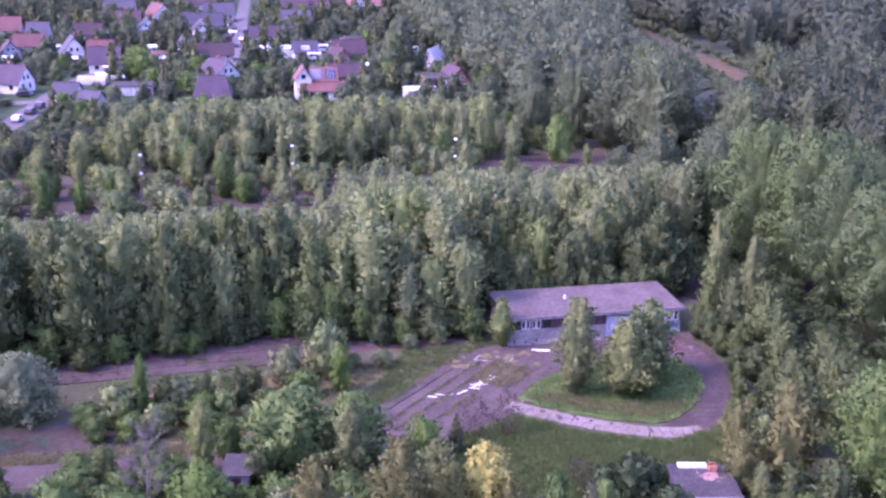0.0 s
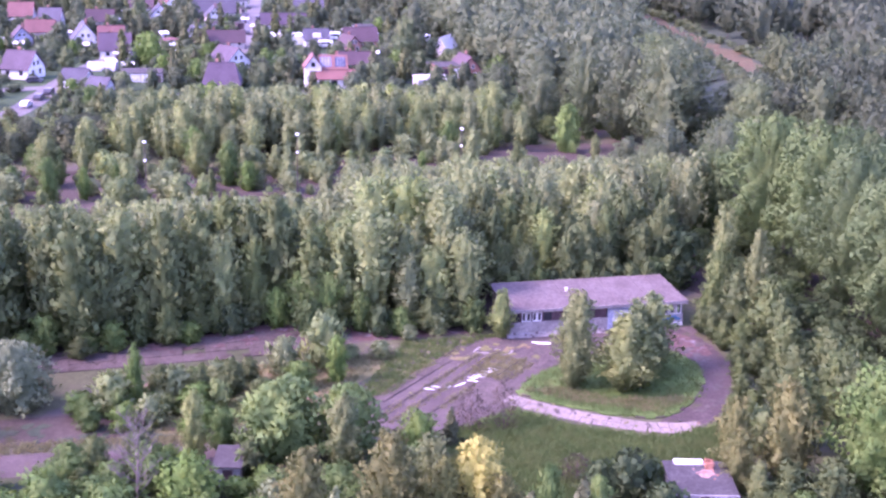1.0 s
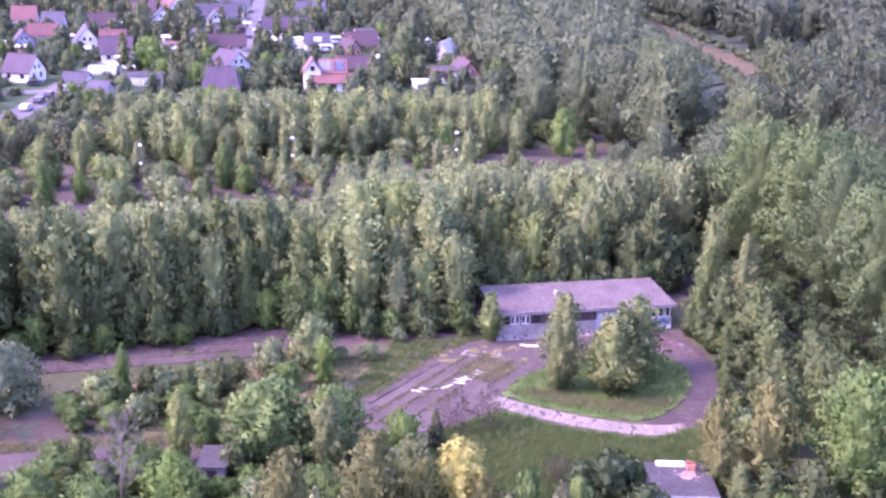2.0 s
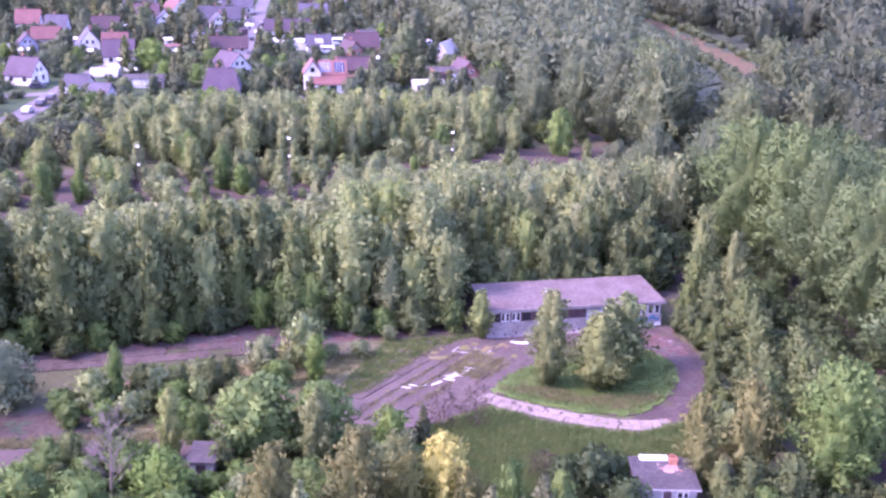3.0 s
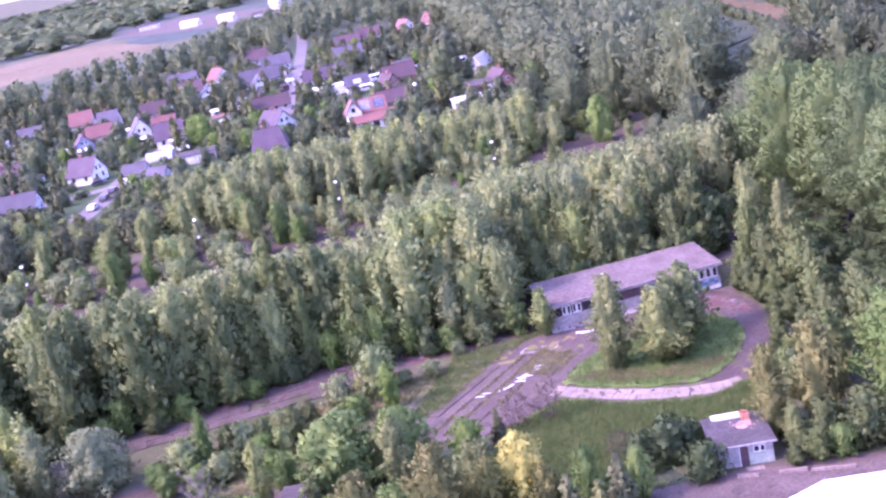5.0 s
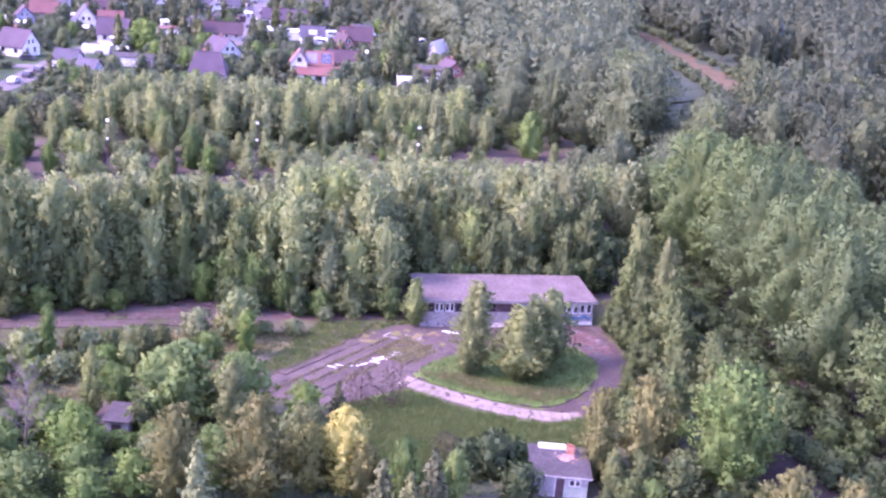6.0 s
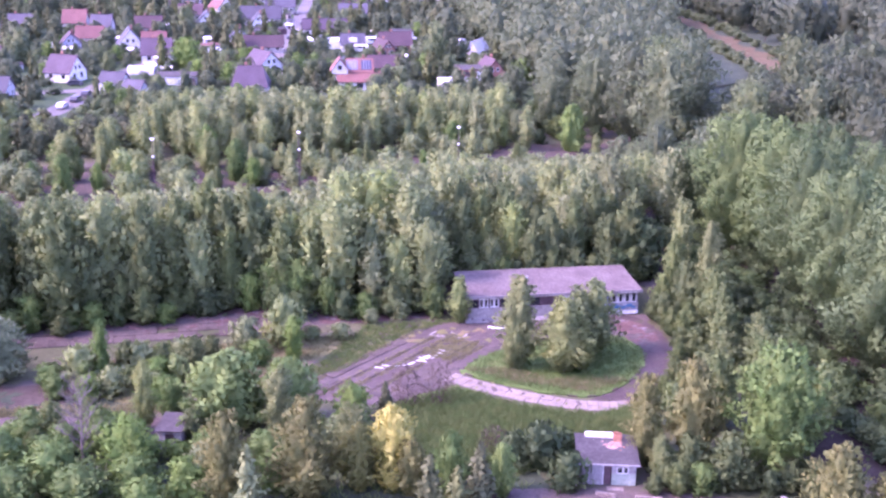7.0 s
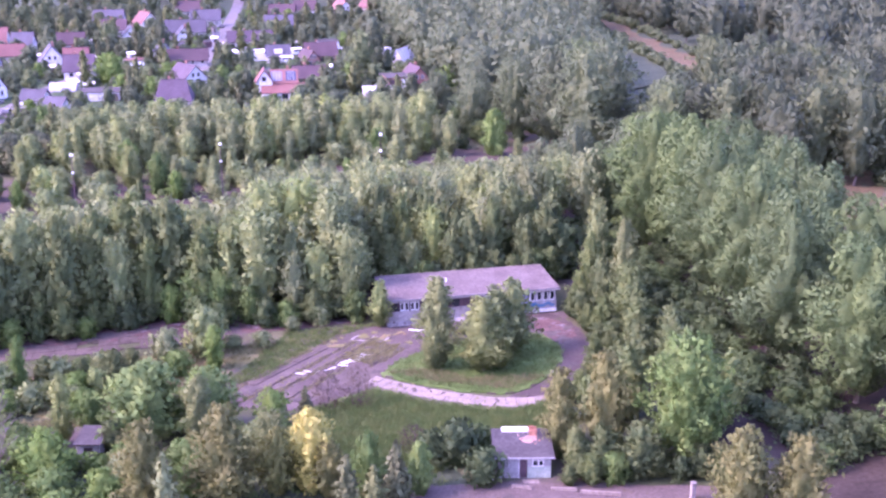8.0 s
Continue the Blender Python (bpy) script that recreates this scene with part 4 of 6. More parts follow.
for x0, x1, z0, z1 in ((46.0, 49.4, 2.0, 2.5), (45.0, 46.2, 0.9, 1.6)):
    part("panel", box_bm(x0, x1, YF - 0.03, YF, z0, z1), WHITE, station)
# sprayed shapes: rounded swashes without letters
for cx, cz, w, h, m in ((51.0, 1.15, 1.1, 0.6, BLUEPAINT), (51.9, 0.98, 1.2, 0.5, BLUEPAINT), (52.8, 1.2, 1.0, 0.55, BLUEPAINT), (53.4, 0.98, 0.8, 0.45, BLUEPAINT),
                        (52.3, 1.3, 0.5, 0.12, WHITE), (46.8, 1.5, 1.4, 0.5, BLUEPAINT), (48.6, 1.1, 1.2, 0.4, WHITE)):
    bm = bmesh.new()
    r = random.Random(int(cx * 10))
    ring = [(cx + math.cos(t * 0.3927) * w * 0.5 * r.uniform(0.75, 1.15), cz + math.sin(t * 0.3927) * h * 0.5 * r.uniform(0.7, 1.15)) for t in range(16)]
    vv = [bm.verts.new((x, YF - 0.006, z)) for x, z in ring]
    v2 = [bm.verts.new((x, YF - 0.001, z)) for x, z in ring]
    bm.faces.new(vv)
    for i in range(16):
        bm.faces.new((vv[i], v2[i], v2[(i + 1) % 16], vv[(i + 1) % 16]))
    part("sprayed_shape", bm, m, station, "sprayed rounded shape")
# chipped rubble on the parapet apron
apron = thing("rubble_bank", pose(0, 0, 0), "bank of grey rubble and broken render below the windows", "rubble")
bm = bmesh.new()
solid(bm, [(X0 - 0.3, YF - 0.6), (44.0, YF - 0.7), (44.0, YF), (X0 - 0.3, YF)], 0.0, [0.06, 0.05, 0.35, 0.4])
part("slope", bm, DIRTYWALL, apron)
rr = random.Random(4)
for i in range(60):
    x, f = rr.uniform(X0, 43.8), rr.random()
    y, z, s = YF - 0.6 + 0.55 * f, 0.06 + 0.28 * f, rr.uniform(0.06, 0.2)
    bm = bmesh.new()
    solid(bm, [(x - s, y - s * 0.7), (x + s * 0.8, y - s), (x + s, y + s * 0.6), (x - s * 0.6, y + s)], z - 0.05, [z + s, z + s * 0.5, z + s * 0.8, z + s * 0.4])
    part("chunk", bm, DIRTYWALL if i % 3 else BROWNPANEL, apron)

# ---- hut with a brick chimney ----
hut = thing("hut", pose(37.1, 83.75, 0, 0, 0, -12.7) @ Matrix.Diagonal((0.94, 1, 0.9, 1)), "small abandoned hut with grey felt roof and peeling white front", "hut")
part("front_wall", box_bm(-2.65, -0.45, 0.0, 0.2, 0, 2.35), PLASTER, hut, "peeling white wall")
part("front_wall", box_bm(0.4, 2.65, 0.0, 0.2, 0, 1.25), GREENPAINT, hut, "faded greenish wall")
part("front_wall", box_bm(-0.45, 0.4, 0.0, 0.2, 2.05, 2.35), PLASTER, hut)
part("front_wall", box_bm(0.4, 2.65, 0.0, 0.2, 1.95, 2.35), PLASTER, hut)
part("front_wall", box_bm(0.4, 0.85, 0.0, 0.2, 1.25, 1.95), PLASTER, hut)
part("front_wall", box_bm(1.95, 2.65, 0.0, 0.2, 1.25, 1.95), PLASTER, hut)
window_unit(hut, 0.85, 1.45, 0.08, 1.25, 1.95, WHITE, DARKGLASS, 0.08)
window_unit(hut, 1.45, 1.95, 0.08, 1.25, 1.95, WHITE, DARKGLASS, 0.08)
part("door", box_bm(-0.39, 0.35, 0.14, 0.18, 0.02, 2.03), BROWNPANEL, hut, "dark wooden door")
part("door_frame", box_bm(-0.47, -0.40, -0.03, 0.2, 0, 2.1), WHITE, hut)
for k in range(1, 8):
    part("board", box_bm(-2.6, -0.55, -0.025, -0.002, 0.28 * k - 0.12, 0.28 * k + 0.13), PLASTER, hut)
part("side_wall", box_bm(-2.65, -2.45, 0.2, 4.6, 0, 2.4), PLASTER, hut)
part("side_wall", box_bm(2.45, 2.65, 0.2, 4.6, 0, 2.4), PLASTER, hut)
part("back_wall", box_bm(-2.65, 2.65, 4.6, 4.8, 0, 2.6), PLASTER, hut)
bm = bmesh.new()
solid(bm, [(-2.95, -0.45), (2.95, -0.45), (2.95, 4.9), (-2.95, 4.9)], [2.36, 2.36, 2.75, 2.75], [2.50, 2.50, 2.9, 2.9])
part("roof", bm, GREYFELT, hut, "grey felt roof")
part("fascia", box_bm(-2.97, 2.97, -0.52, -0.45, 2.36, 2.52), PLASTER, hut, "stained white eave board")
bm = bmesh.new()
solid(bm, [(-1.9, 4.2), (0.75, 4.2), (0.75, 4.9), (-1.9, 4.9)], [2.7, 2.7, 2.75, 2.75], [3.02, 3.02, 3.1, 3.1])
part("white_upstand", bm, WHITE, hut, "bright white raised roof box")
chim = part("chimney", box_bm(0.8, 1.5, 3.5, 4.3, 2.7, 3.1), REDBRICK, hut, "broken orange brick chimney")
cr = random.Random(8)
for lv in range(5):
    for i in range(3):
        for j in (0, 1):
            x0, y0 = 0.8 + i * 0.245 + (0.04 if lv % 2 else 0), 3.5 + j * 0.55
            if lv == 4 and cr.random() < 0.4:
                continue
            part("brick", box_bm(x0, x0 + 0.23, y0, y0 + 0.24, 3.1 + lv * 0.09, 3.18 + lv * 0.09), REDBRICK, chim)
for i in range(26):
    x, y = cr.gauss(0.7, 0.55), cr.gauss(2.9, 0.5)
    z = 2.50 + (y + 0.45) * 0.075
    s = cr.uniform(0.07, 0.15)
    part("fallen_brick", box_bm(x - s, x + s, y - s * 0.5, y + s * 0.5, z - 0.02, z + 0.07), BRICKDUST if i % 3 else REDBRICK, hut)
bm = bmesh.new()
solid(bm, smooth_loop([(0.0, 2.6), (0.6, 2.2), (1.3, 2.7), (1.5, 3.5), (0.5, 3.5)], 4, 0.05), 2.5, [2.50 + 0.012 + (p[1] + 0.45) * 0.075 for p in smooth_loop([(0.0, 2.6), (0.6, 2.2), (1.3, 2.7), (1.5, 3.5), (0.5, 3.5)], 4, 0.05)])
part("brick_dust", bm, BRICKDUST, hut, "reddish brick dust on the felt")
step = thing("doorstep", pose(37.3, 82.9, 0.03, 0, 0, -12.7), "flat concrete step in front of the hut", "step")
part("slab", box_bm(-0.5, 1.0, -0.4, 0.3, 0, 0.1, 0.02), PINK, step)
bag = thing("bag", pose(33.9, 83.9, 0.03), "small pale bag beside the hut", "bag")
bm = bmesh.new()
bmesh.ops.create_icosphere(bm, subdivisions=2, radius=0.35)
for v in bm.verts:
    v.co.z = max(-0.1, v.co.z * 0.7) + 0.1
    v.co.x *= 1.3
part("sack", bm, WHITE, bag)
for a, b in (((35.6, 82.3), (37.2, 81.5)), ((38.8, 81.0), (41.0, 80.3)), ((41.2, 79.9), (44.5, 78.6))):
    w = thing("low_wall", pose(0, 0, 0), "low white edging wall beside the yard", "wall", "edging walls of the yard")
    d = (Vector(b) - Vector(a)).normalized()
    nrm = Vector((-d.y, d.x)) * 0.12
    bm = bmesh.new()
    p = [Vector(a) - nrm, Vector(b) - nrm, Vector(b) + nrm, Vector(a) + nrm]
    solid(bm, [(q.x, q.y) for q in p], 0.0, 0.32)
    part("wall", bm, PINK, w)

post = thing("gate_post", pose(50.4, 76.6, 0.03), "weathered white gate post at the yard", "post")
part("shaft", box_bm(-0.2, 0.2, -0.2, 0.2, 0, 1.5, 0.03), DIRTYWALL, post)
part("cap", box_bm(-0.25, 0.25, -0.25, 0.25, 1.5, 1.62, 0.03), KERB, post)

# ---- white hall at the yard ----
hall = thing("white_hall", pose(37.6, 70.4, 0, 0, 0, 3), "white hall with a low sheet-metal gable roof", "hall")
bm = bmesh.new()
box(bm, -7.5, 7.5, -16, -0.3, 0, 3.4)
part("wall", bm, GREYWALL, hall)
for sx in (-1, 1):
    bm = bmesh.new()
    solid(bm, [(0.02 * sx, -16.3), (8.0 * sx, -16.3), (8.0 * sx, 0), (0.02 * sx, 0)],
          [4.75, 3.35, 3.35, 4.75], [4.87, 3.47, 3.47, 4.87])
    r = part("roof", bm, METALROOF, hall, "white sheet-metal roof slope")
    for i in range(1, 8):
        bm = bmesh.new()
        x = sx * i
        z = 4.87 - 1.4 * i / 7.98
        solid(bm, [(x - 0.03, -16.2), (x + 0.03, -16.2), (x + 0.03, -0.02), (x - 0.03, -0.02)], z - 0.02, z + 0.035)
        part("seam", bm, METALROOF, r)
part("ridge_cap", box_bm(-0.12, 0.12, -16.3, 0.02, 4.84, 4.92), STEEL, hall)

# ---- small shed ----
shed = thing("shed", pose(-1.6, 96.0, 0, 0, 0, -12), "small grey flat-roofed shed with pale front", "shed")
part("front_wall", box_bm(-1.1, -0.45, 0, 0.15, 0, 1.95), PLASTER, shed)
part("front_wall", box_bm(0.45, 1.1, 0, 0.15, 0, 1.95), PLASTER, shed)
part("front_wall", box_bm(-0.45, 0.45, 0, 0.15, 1.6, 1.95), PLASTER, shed)
part("door", box_bm(-0.43, 0.43, 0.08, 0.13, 0, 1.58), BROWNPANEL, shed, "dark doorway")
part("side_wall", box_bm(-1.1, -0.95, 0.15, 3.2, 0, 1.95), DIRTYWALL, shed)
part("side_wall", box_bm(0.95, 1.1, 0.15, 3.2, 0, 1.95), DIRTYWALL, shed)
part("back_wall", box_bm(-1.1, 1.1, 3.2, 3.35, 0, 2.05), DIRTYWALL, shed)
bm = bmesh.new()
solid(bm, [(-1.3, -0.35), (1.3, -0.35), (1.3, 3.5), (-1.3, 3.5)], [1.95, 1.95, 2.1, 2.1], [2.07, 2.07, 2.24, 2.24])
part("roof", bm, GREYFELT, shed, "purple-grey felt roof")

# ---- floodlight masts on the soil strip ----
mast = thing("lamp_mast", pose(-9.2, 190.2, 0), "tall lamp mast with white lamps on bare ground", "lamp mast", "masts along the soil strip")
bm = bmesh.new()
tube(bm, (0, 0, 0), (0, 0, 10.2), 0.08, 0.045, 8)
part("pole", bm, BROWNPANEL, mast, "rusty dark pole")
part("arm", box_bm(-0.3, 0.3, -0.04, 0.04, 10.05, 10.15), STEEL, mast)
part("lamp_head", box_bm(-0.25, 0.25, -0.35, 0.15, 10.15, 10.42, 0.05), LAMPWHITE, mast, "white lamp head")
part("lower_lamp", box_bm(-0.2, 0.2, -0.22, 0.1, 7.1, 7.45, 0.08), LAMPWHITE, mast, "white lamp box halfway up")
for x, y in ((15.2, 193.4), (43.6, 195.0), (-37.0, 186.4)):
    copy_thing(mast, pose(x, y, 0))
globe = thing("street_lamp", pose(51.6, 322, 0), "street lamp with a bright white globe", "street lamp")
bm = bmesh.new()
tube(bm, (0, 0, 0), (0, 0, 5.2), 0.12, 0.08, 8)
part("pole", bm, DARKSTEEL, globe)
bm = bmesh.new()
bmesh.ops.create_icosphere(bm, subdivisions=3, radius=0.5)
bmesh.ops.translate(bm, verts=bm.verts, vec=(0, 0, 5.65))
part("globe", bm, LAMPWHITE, globe)


# ---- houses of the village ----
HEDGES = []


def house(x, y, rot, w, l, eave, ridge, wall, roof, label, windows=2, chimney=True, over=0.45, hip=0.0, dormer=False, category="house"):
    """A gabled house; its ridge runs along local y, a gable faces -y."""
    h = thing("house", pose(x, y, 0, 0, 0, rot), label, category, "houses of the village")
    if category == "house":
        side = abs(math.sin(radians(rot)))
        HEDGES.append((x, y - (l / 2) * (1 - side) - (w / 2) * side, w * (1 - side) + l * side))
    bm = bmesh.new()
    a, b = w / 2, l / 2
    apex = ridge - 0.1 if not hip else eave
    ring = [(-a, 0), (a, 0), (a, eave), (0, apex), (-a, eave)] if not hip else [(-a, 0), (a, 0), (a, eave), (-a, eave)]
    f = [bm.verts.new((p, -b, q)) for p, q in ring]
    g = [bm.verts.new((p, b, q)) for p, q in ring]
    bm.faces.new(f)
    bm.faces.new(g[::-1])
    for i in range(len(ring)):
        j = (i + 1) % len(ring)
        bm.faces.new((f[j], f[i], g[i], g[j]))
    wl = part("wall", bm, wall, h)
    slope = (ridge - eave) / a
    for s in (-1, 1):
        bm = bmesh.new()
        e = (a + over) * s
        ze = eave - slope * over
        yi = b + over - hip
        pts = [(0, -yi), (0, yi), (e, b + over), (e, -b - over)]
        solid(bm, pts, [ridge - 0.02, ridge - 0.02, ze, ze], [ridge + 0.16, ridge + 0.16, ze + 0.16, ze + 0.16])
        rp = part("roof", bm, roof, h)
        if dormer and s == -1:
            part("dormer", box_bm(e * 0.75, e * 0.3, -1.3, 1.3, eave + 0.3, eave + (ridge - eave) * 0.62), wall, rp)
    if hip:
        for s in (-1, 1):
            bm = bmesh.new()
            solid(bm, [(0, (b + over - hip) * s), (-a - over, (b + over) * s), (a + over, (b + over) * s)],
                  [ridge, eave - slope * over, eave - slope * over], [ridge + 0.16, eave - slope * over + 0.16, eave - slope * over + 0.16])
            part("roof", bm, roof, h)
    part("ridge_tiles", box_bm(-0.12, 0.12, -b - over + hip, b + over - hip, ridge + 0.10, ridge + 0.24), roof, h)
    if chimney:
        part("chimney", box_bm(0.4, 1.0, b * 0.2, b * 0.2 + 0.6, ridge - 1.0, ridge + 0.9), BRICKWALL, h)
    if windows:
        for i in range(windows):
            cx = (i - (windows - 1) / 2) * (w / (windows + 0.4))
            window_unit(h, cx - 0.5, cx + 0.5, -b - 0.02, 1.0, 2.3, WHITE if wall is not WHITE else KERB, DARKGLASS, 0.1)
            if ridge - eave > 2.4 and not hip:
                window_unit(h, cx * 0.55 - 0.42, cx * 0.55 + 0.42, -b - 0.02, eave + 0.5, eave + 1.6, WHITE if wall is not WHITE else KERB, DARKGLASS, 0.1)
        for s in (-1, 1):
            for i in range(max(2, int(l / 3))):
                cy = (i + 0.5) * l / max(2, int(l / 3)) - b
                bm = bmesh.new()
                box(bm, a * s - 0.03, a * s + 0.03, cy - 0.6, cy + 0.6, 1.0, 2.2)
                wd = part("window", bm, WHITE if wall is not WHITE else KERB, h)
                part("pane", box_bm(a * s - 0.045, a * s + 0.045, cy - 0.48, cy + 0.48, 1.1, 2.1), DARKGLASS, wd)
    return h


house(-29.5, 378, 8, 7.4, 9, 3.0, 7.6, WHITE, TILE["slate"], "white gabled house with a slate grey roof")
house(-19.5, 355, 88, 7.6, 8.4, 2.8, 7.0, WHITE, TILE["plum"], "house with a plum brown roof and white walls")
house(-21, 366, 90, 7, 7, 3.0, 7.8, WHITE, TILE["red"], "house with a red tiled roof behind others")
house(-41.5, 321, 62, 7.6, 7.8, 2.8, 6.8, WHITE, TILE["plum"], "white house with a plum brown roof and bare gable")
house(-54, 440, 85, 8, 8, 3.2, 7.4, CREAM, TILE["red"], "house with a bright red tiled roof")
house(-48.5, 384, 10, 6.2, 7.5, 2.4, 5.6, PALEBLUE, TILE["brown"], "small pale blue gabled house")
house(-44, 398, 88, 7, 8.5, 2.8, 6.0, CREAM, TILE["red"], "house with a dull red roof")
house(-43, 425, 80, 7, 7, 3.2, 7.0, GREYWALL, TILE["slate"], "grey house with a slate roof")
house(-27, 425, 90, 7.5, 9, 3.0, 6.5, CREAM, TILE["brown"], "house with a dark brown roof")
house(-7.1, 444, 4, 6.8, 8, 3.0, 6.4, WHITE, TILE["slate"], "white gabled house with four small windows")
house(-2.6, 495, 24, 7.6, 10, 3.0, 7.0, WHITE, TILE["red"], "white gabled house with a red roof")
house(4.3, 388, 0, 5.6, 8, 3.4, 6.4, WHITE, TILE["slate"], "white two-storey house with dark windows")
house(13, 455, 86, 8, 15, 3.0, 7.0, GREYWALL, TILE["slate"], "long house with a dark slate roof")
house(12, 440, 5, 6, 7, 3.0, 6.0, WHITE, TILE["slate"], "small white gabled house")
house(11.1, 376, 86, 8, 15, 2.2, 5.2, CREAM, TILE["brown"], "long low house with a brown roof")
house(7.7, 293, 84, 9, 8.6, 3.0, 7.4, CREAM, TILE["plum"], "house with a steep plum brown hipped roof", hip=1.6)
house(11.5, 330, 30, 7.5, 9, 2.8, 6.4, WHITE, TILE["plum"], "house with a plum brown roof and white trim")
house(35, 418, 88, 8.6, 15.5, 2.8, 6.0, WHITE, TILE["plum"], "long white bungalow with a plum brown roof", windows=3)
house(41.2, 376, 88, 7, 7.4, 2.6, 5.6, WHITE, TILE["slate"], "small house with slate roof and white dormer", dormer=True)
house(45.5, 325, 86, 7, 9, 2.6, 5.4, BRICKWALL, TILE["brown"], "house with a red-brown roof behind the solar house")
house(54.5, 371, 88, 8, 10, 3.0, 6.6, BRICKWALL, TILE["brown"], "brick house with a red-brown roof")
house(49.5, 362, 20, 5, 7, 2.6, 5.4, BRICKWALL, TILE["brown"], "small brick house with a red-brown roof")
house(73.4, 310.5, 6, 6.4, 9, 2.8, 6.4, BRICKWALL, TILE["brown"], "brick house with a pointed gable")
house(78.5, 356, -30, 4.6, 11, 2.6, 5.6, GREYWALL, TILE["white"], "narrow grey building with a pale roof", windows=0, chimney=False)
house(84, 530, 12, 8, 11, 3.0, 7.0, WHITE, TILE["orange"], "white house with an orange roof at the wood")
house(68, 536, 70, 8, 10, 3.0, 6.6, WHITE, TILE["brown"], "white house with a red-brown roof at the wood")
house(99, 540, 20, 8, 10, 3.0, 7.0, CREAM, TILE["red"], "house with a red roof at the wood")
house(-27.2, 305.5, 70, 5.4, 6, 2.2, 4.4, WHITE, TILE["slate"], "small white garden house with slate roof", 0, False)
house(-21, 294.5, 60, 4.4, 5, 2.0, 4.0, GREYWALL, TILE["slate"], "small slate-roofed garden house", 0, False)
house(-66.5, 309, 12, 8, 10, 3.0, 7.4, WHITE, TILE["brown"], "white gabled house with a brown roof")
house(-66, 344, 84, 7.5, 8, 3.0, 6.4, CREAM, TILE["brown"], "house with a red-brown roof")
house(-55, 292, 80, 7, 9, 2.6, 5.6, GREYWALL, TILE["slate"], "low house with a slate grey roof")
house(-17.5, 504, 82, 8.5, 12, 3.2, 7.4, GREYWALL, TILE["slate"], "house with a blue-grey slate roof")
house(-14, 470, 85, 8, 9, 3.0, 6.6, CREAM, TILE["brown"], "house with a brown roof among trees")
house(-72, 430, 82, 8, 10, 3.0, 6.8, GREYWALL, TILE["slate"], "house with a plum grey roof among trees")
house(-90, 380, 86, 8, 10, 3.0, 6.4, CREAM, TILE["brown"], "house with a brown roof beside allotments")
house(22, 500, 86, 8, 12, 3.0, 6.8, CREAM, TILE["slate"], "house with a dark roof along the street")
house(16, 545, 80, 8, 11, 3.0, 7.0, CREAM, TILE["brown"], "house with a brown roof along the street")
house(50, 470, 84, 8, 11, 3.0, 6.6, WHITE, TILE["slate"], "white house with a dark roof along the street")
house(56, 520, 80, 8, 11, 3.0, 6.6, WHITE, TILE["brown"], "house with a brown roof along the street")
# large house with a glazed solar roof: a white gabled wing, a main block and a lean-to along its front
red = thing("house", pose(35.6, 296.3, 0, 0, 0, -4), "large house with orange-red roofs, solar panels and a white gable", "house", "houses of the village")
part("wall", box_bm(-5.4, 5.6, 0.2, 8.6, 0, 2.5), WHITE, red)
part("upper_wall", box_bm(-3.0, 3.6, 3.3, 8.4, 2.5, 4.3), WHITE, red)
bm = bmesh.new()
solid(bm, [(-5.9, -0.4), (6.1, -0.4), (6.1, 3.4), (-5.9, 3.4)], [2.4, 2.4, 4.35, 4.35], [2.58, 2.58, 4.55, 4.55])
part("lean_to_roof", bm, TILE["orange"], red, "orange-red lean-to roof")
for y0, y1 in ((3.0, 6.6), (6.6, 9.6)):
    bm = bmesh.new()
    za, zb = (4.4, 7.6) if y0 < 5 else (7.6, 4.6)
    solid(bm, [(-3.4, y0), (4.0, y0), (4.0, y1), (-3.4, y1)], [za, za, zb, zb], [za + 0.17, za + 0.17, zb + 0.17, zb + 0.17])
    part("roof", bm, TILE["orange"], red)
for x0, x1, m, lab in ((-4.0, -0.2, SOLARPALE, "pale glazed solar panel"), (0.7, 3.4, SOLAR, "dark solar panel")):
    bm = bmesh.new()
    x0 = max(x0, -3.2)
    z = [4.4 + 0.889 * (v - 3.0) + 0.2 for v in (3.6, 6.0)]
    solid(bm, [(x0, 3.6), (x1, 3.6), (x1, 6.0), (x0, 6.0)], [z[0] - 0.05, z[0] - 0.05, z[1] - 0.05, z[1] - 0.05], [z[0] + 0.06, z[0] + 0.06, z[1] + 0.06, z[1] + 0.06])
    panel = part("solar_panel", bm, m, red, lab)
    for k in range(1, 4):
        xb = x0 + (x1 - x0) * k / 4
        bm = bmesh.new()
        solid(bm, [(xb - 0.05, 3.6), (xb + 0.05, 3.6), (xb + 0.05, 6.0), (xb - 0.05, 6.0)], [z[0], z[0], z[1], z[1]], [z[0] + 0.1, z[0] + 0.1, z[1] + 0.1, z[1] + 0.1])
        part("bar", bm, STEEL, panel)
bm = bmesh.new()
ring = [(-7.0, 0), (-2.9, 0), (-2.9, 5.2), (-4.95, 8.0), (-7.0, 5.2)]
fa = [bm.verts.new((p, 2.6, q)) for p, q in ring]
fb = [bm.verts.new((p, 9.0, q)) for p, q in ring]
bm.faces.new(fa)
bm.faces.new(fb[::-1])
for k in range(5):
    bm.faces.new((fa[(k + 1) % 5], fa[k], fb[k], fb[(k + 1) % 5]))
part("gable_wing", bm, WHITE, red, "white gabled wing")
for sx in (-1, 1):
    bm = bmesh.new()
    solid(bm, [(-4.95, 2.1), (-4.95, 9.3), (-4.95 + 2.5 * sx, 9.3), (-4.95 + 2.5 * sx, 2.1)], [8.05, 8.05, 4.65, 4.65], [8.25, 8.25, 4.85, 4.85])
    part("wing_roof", bm, TILE["orange"], red)
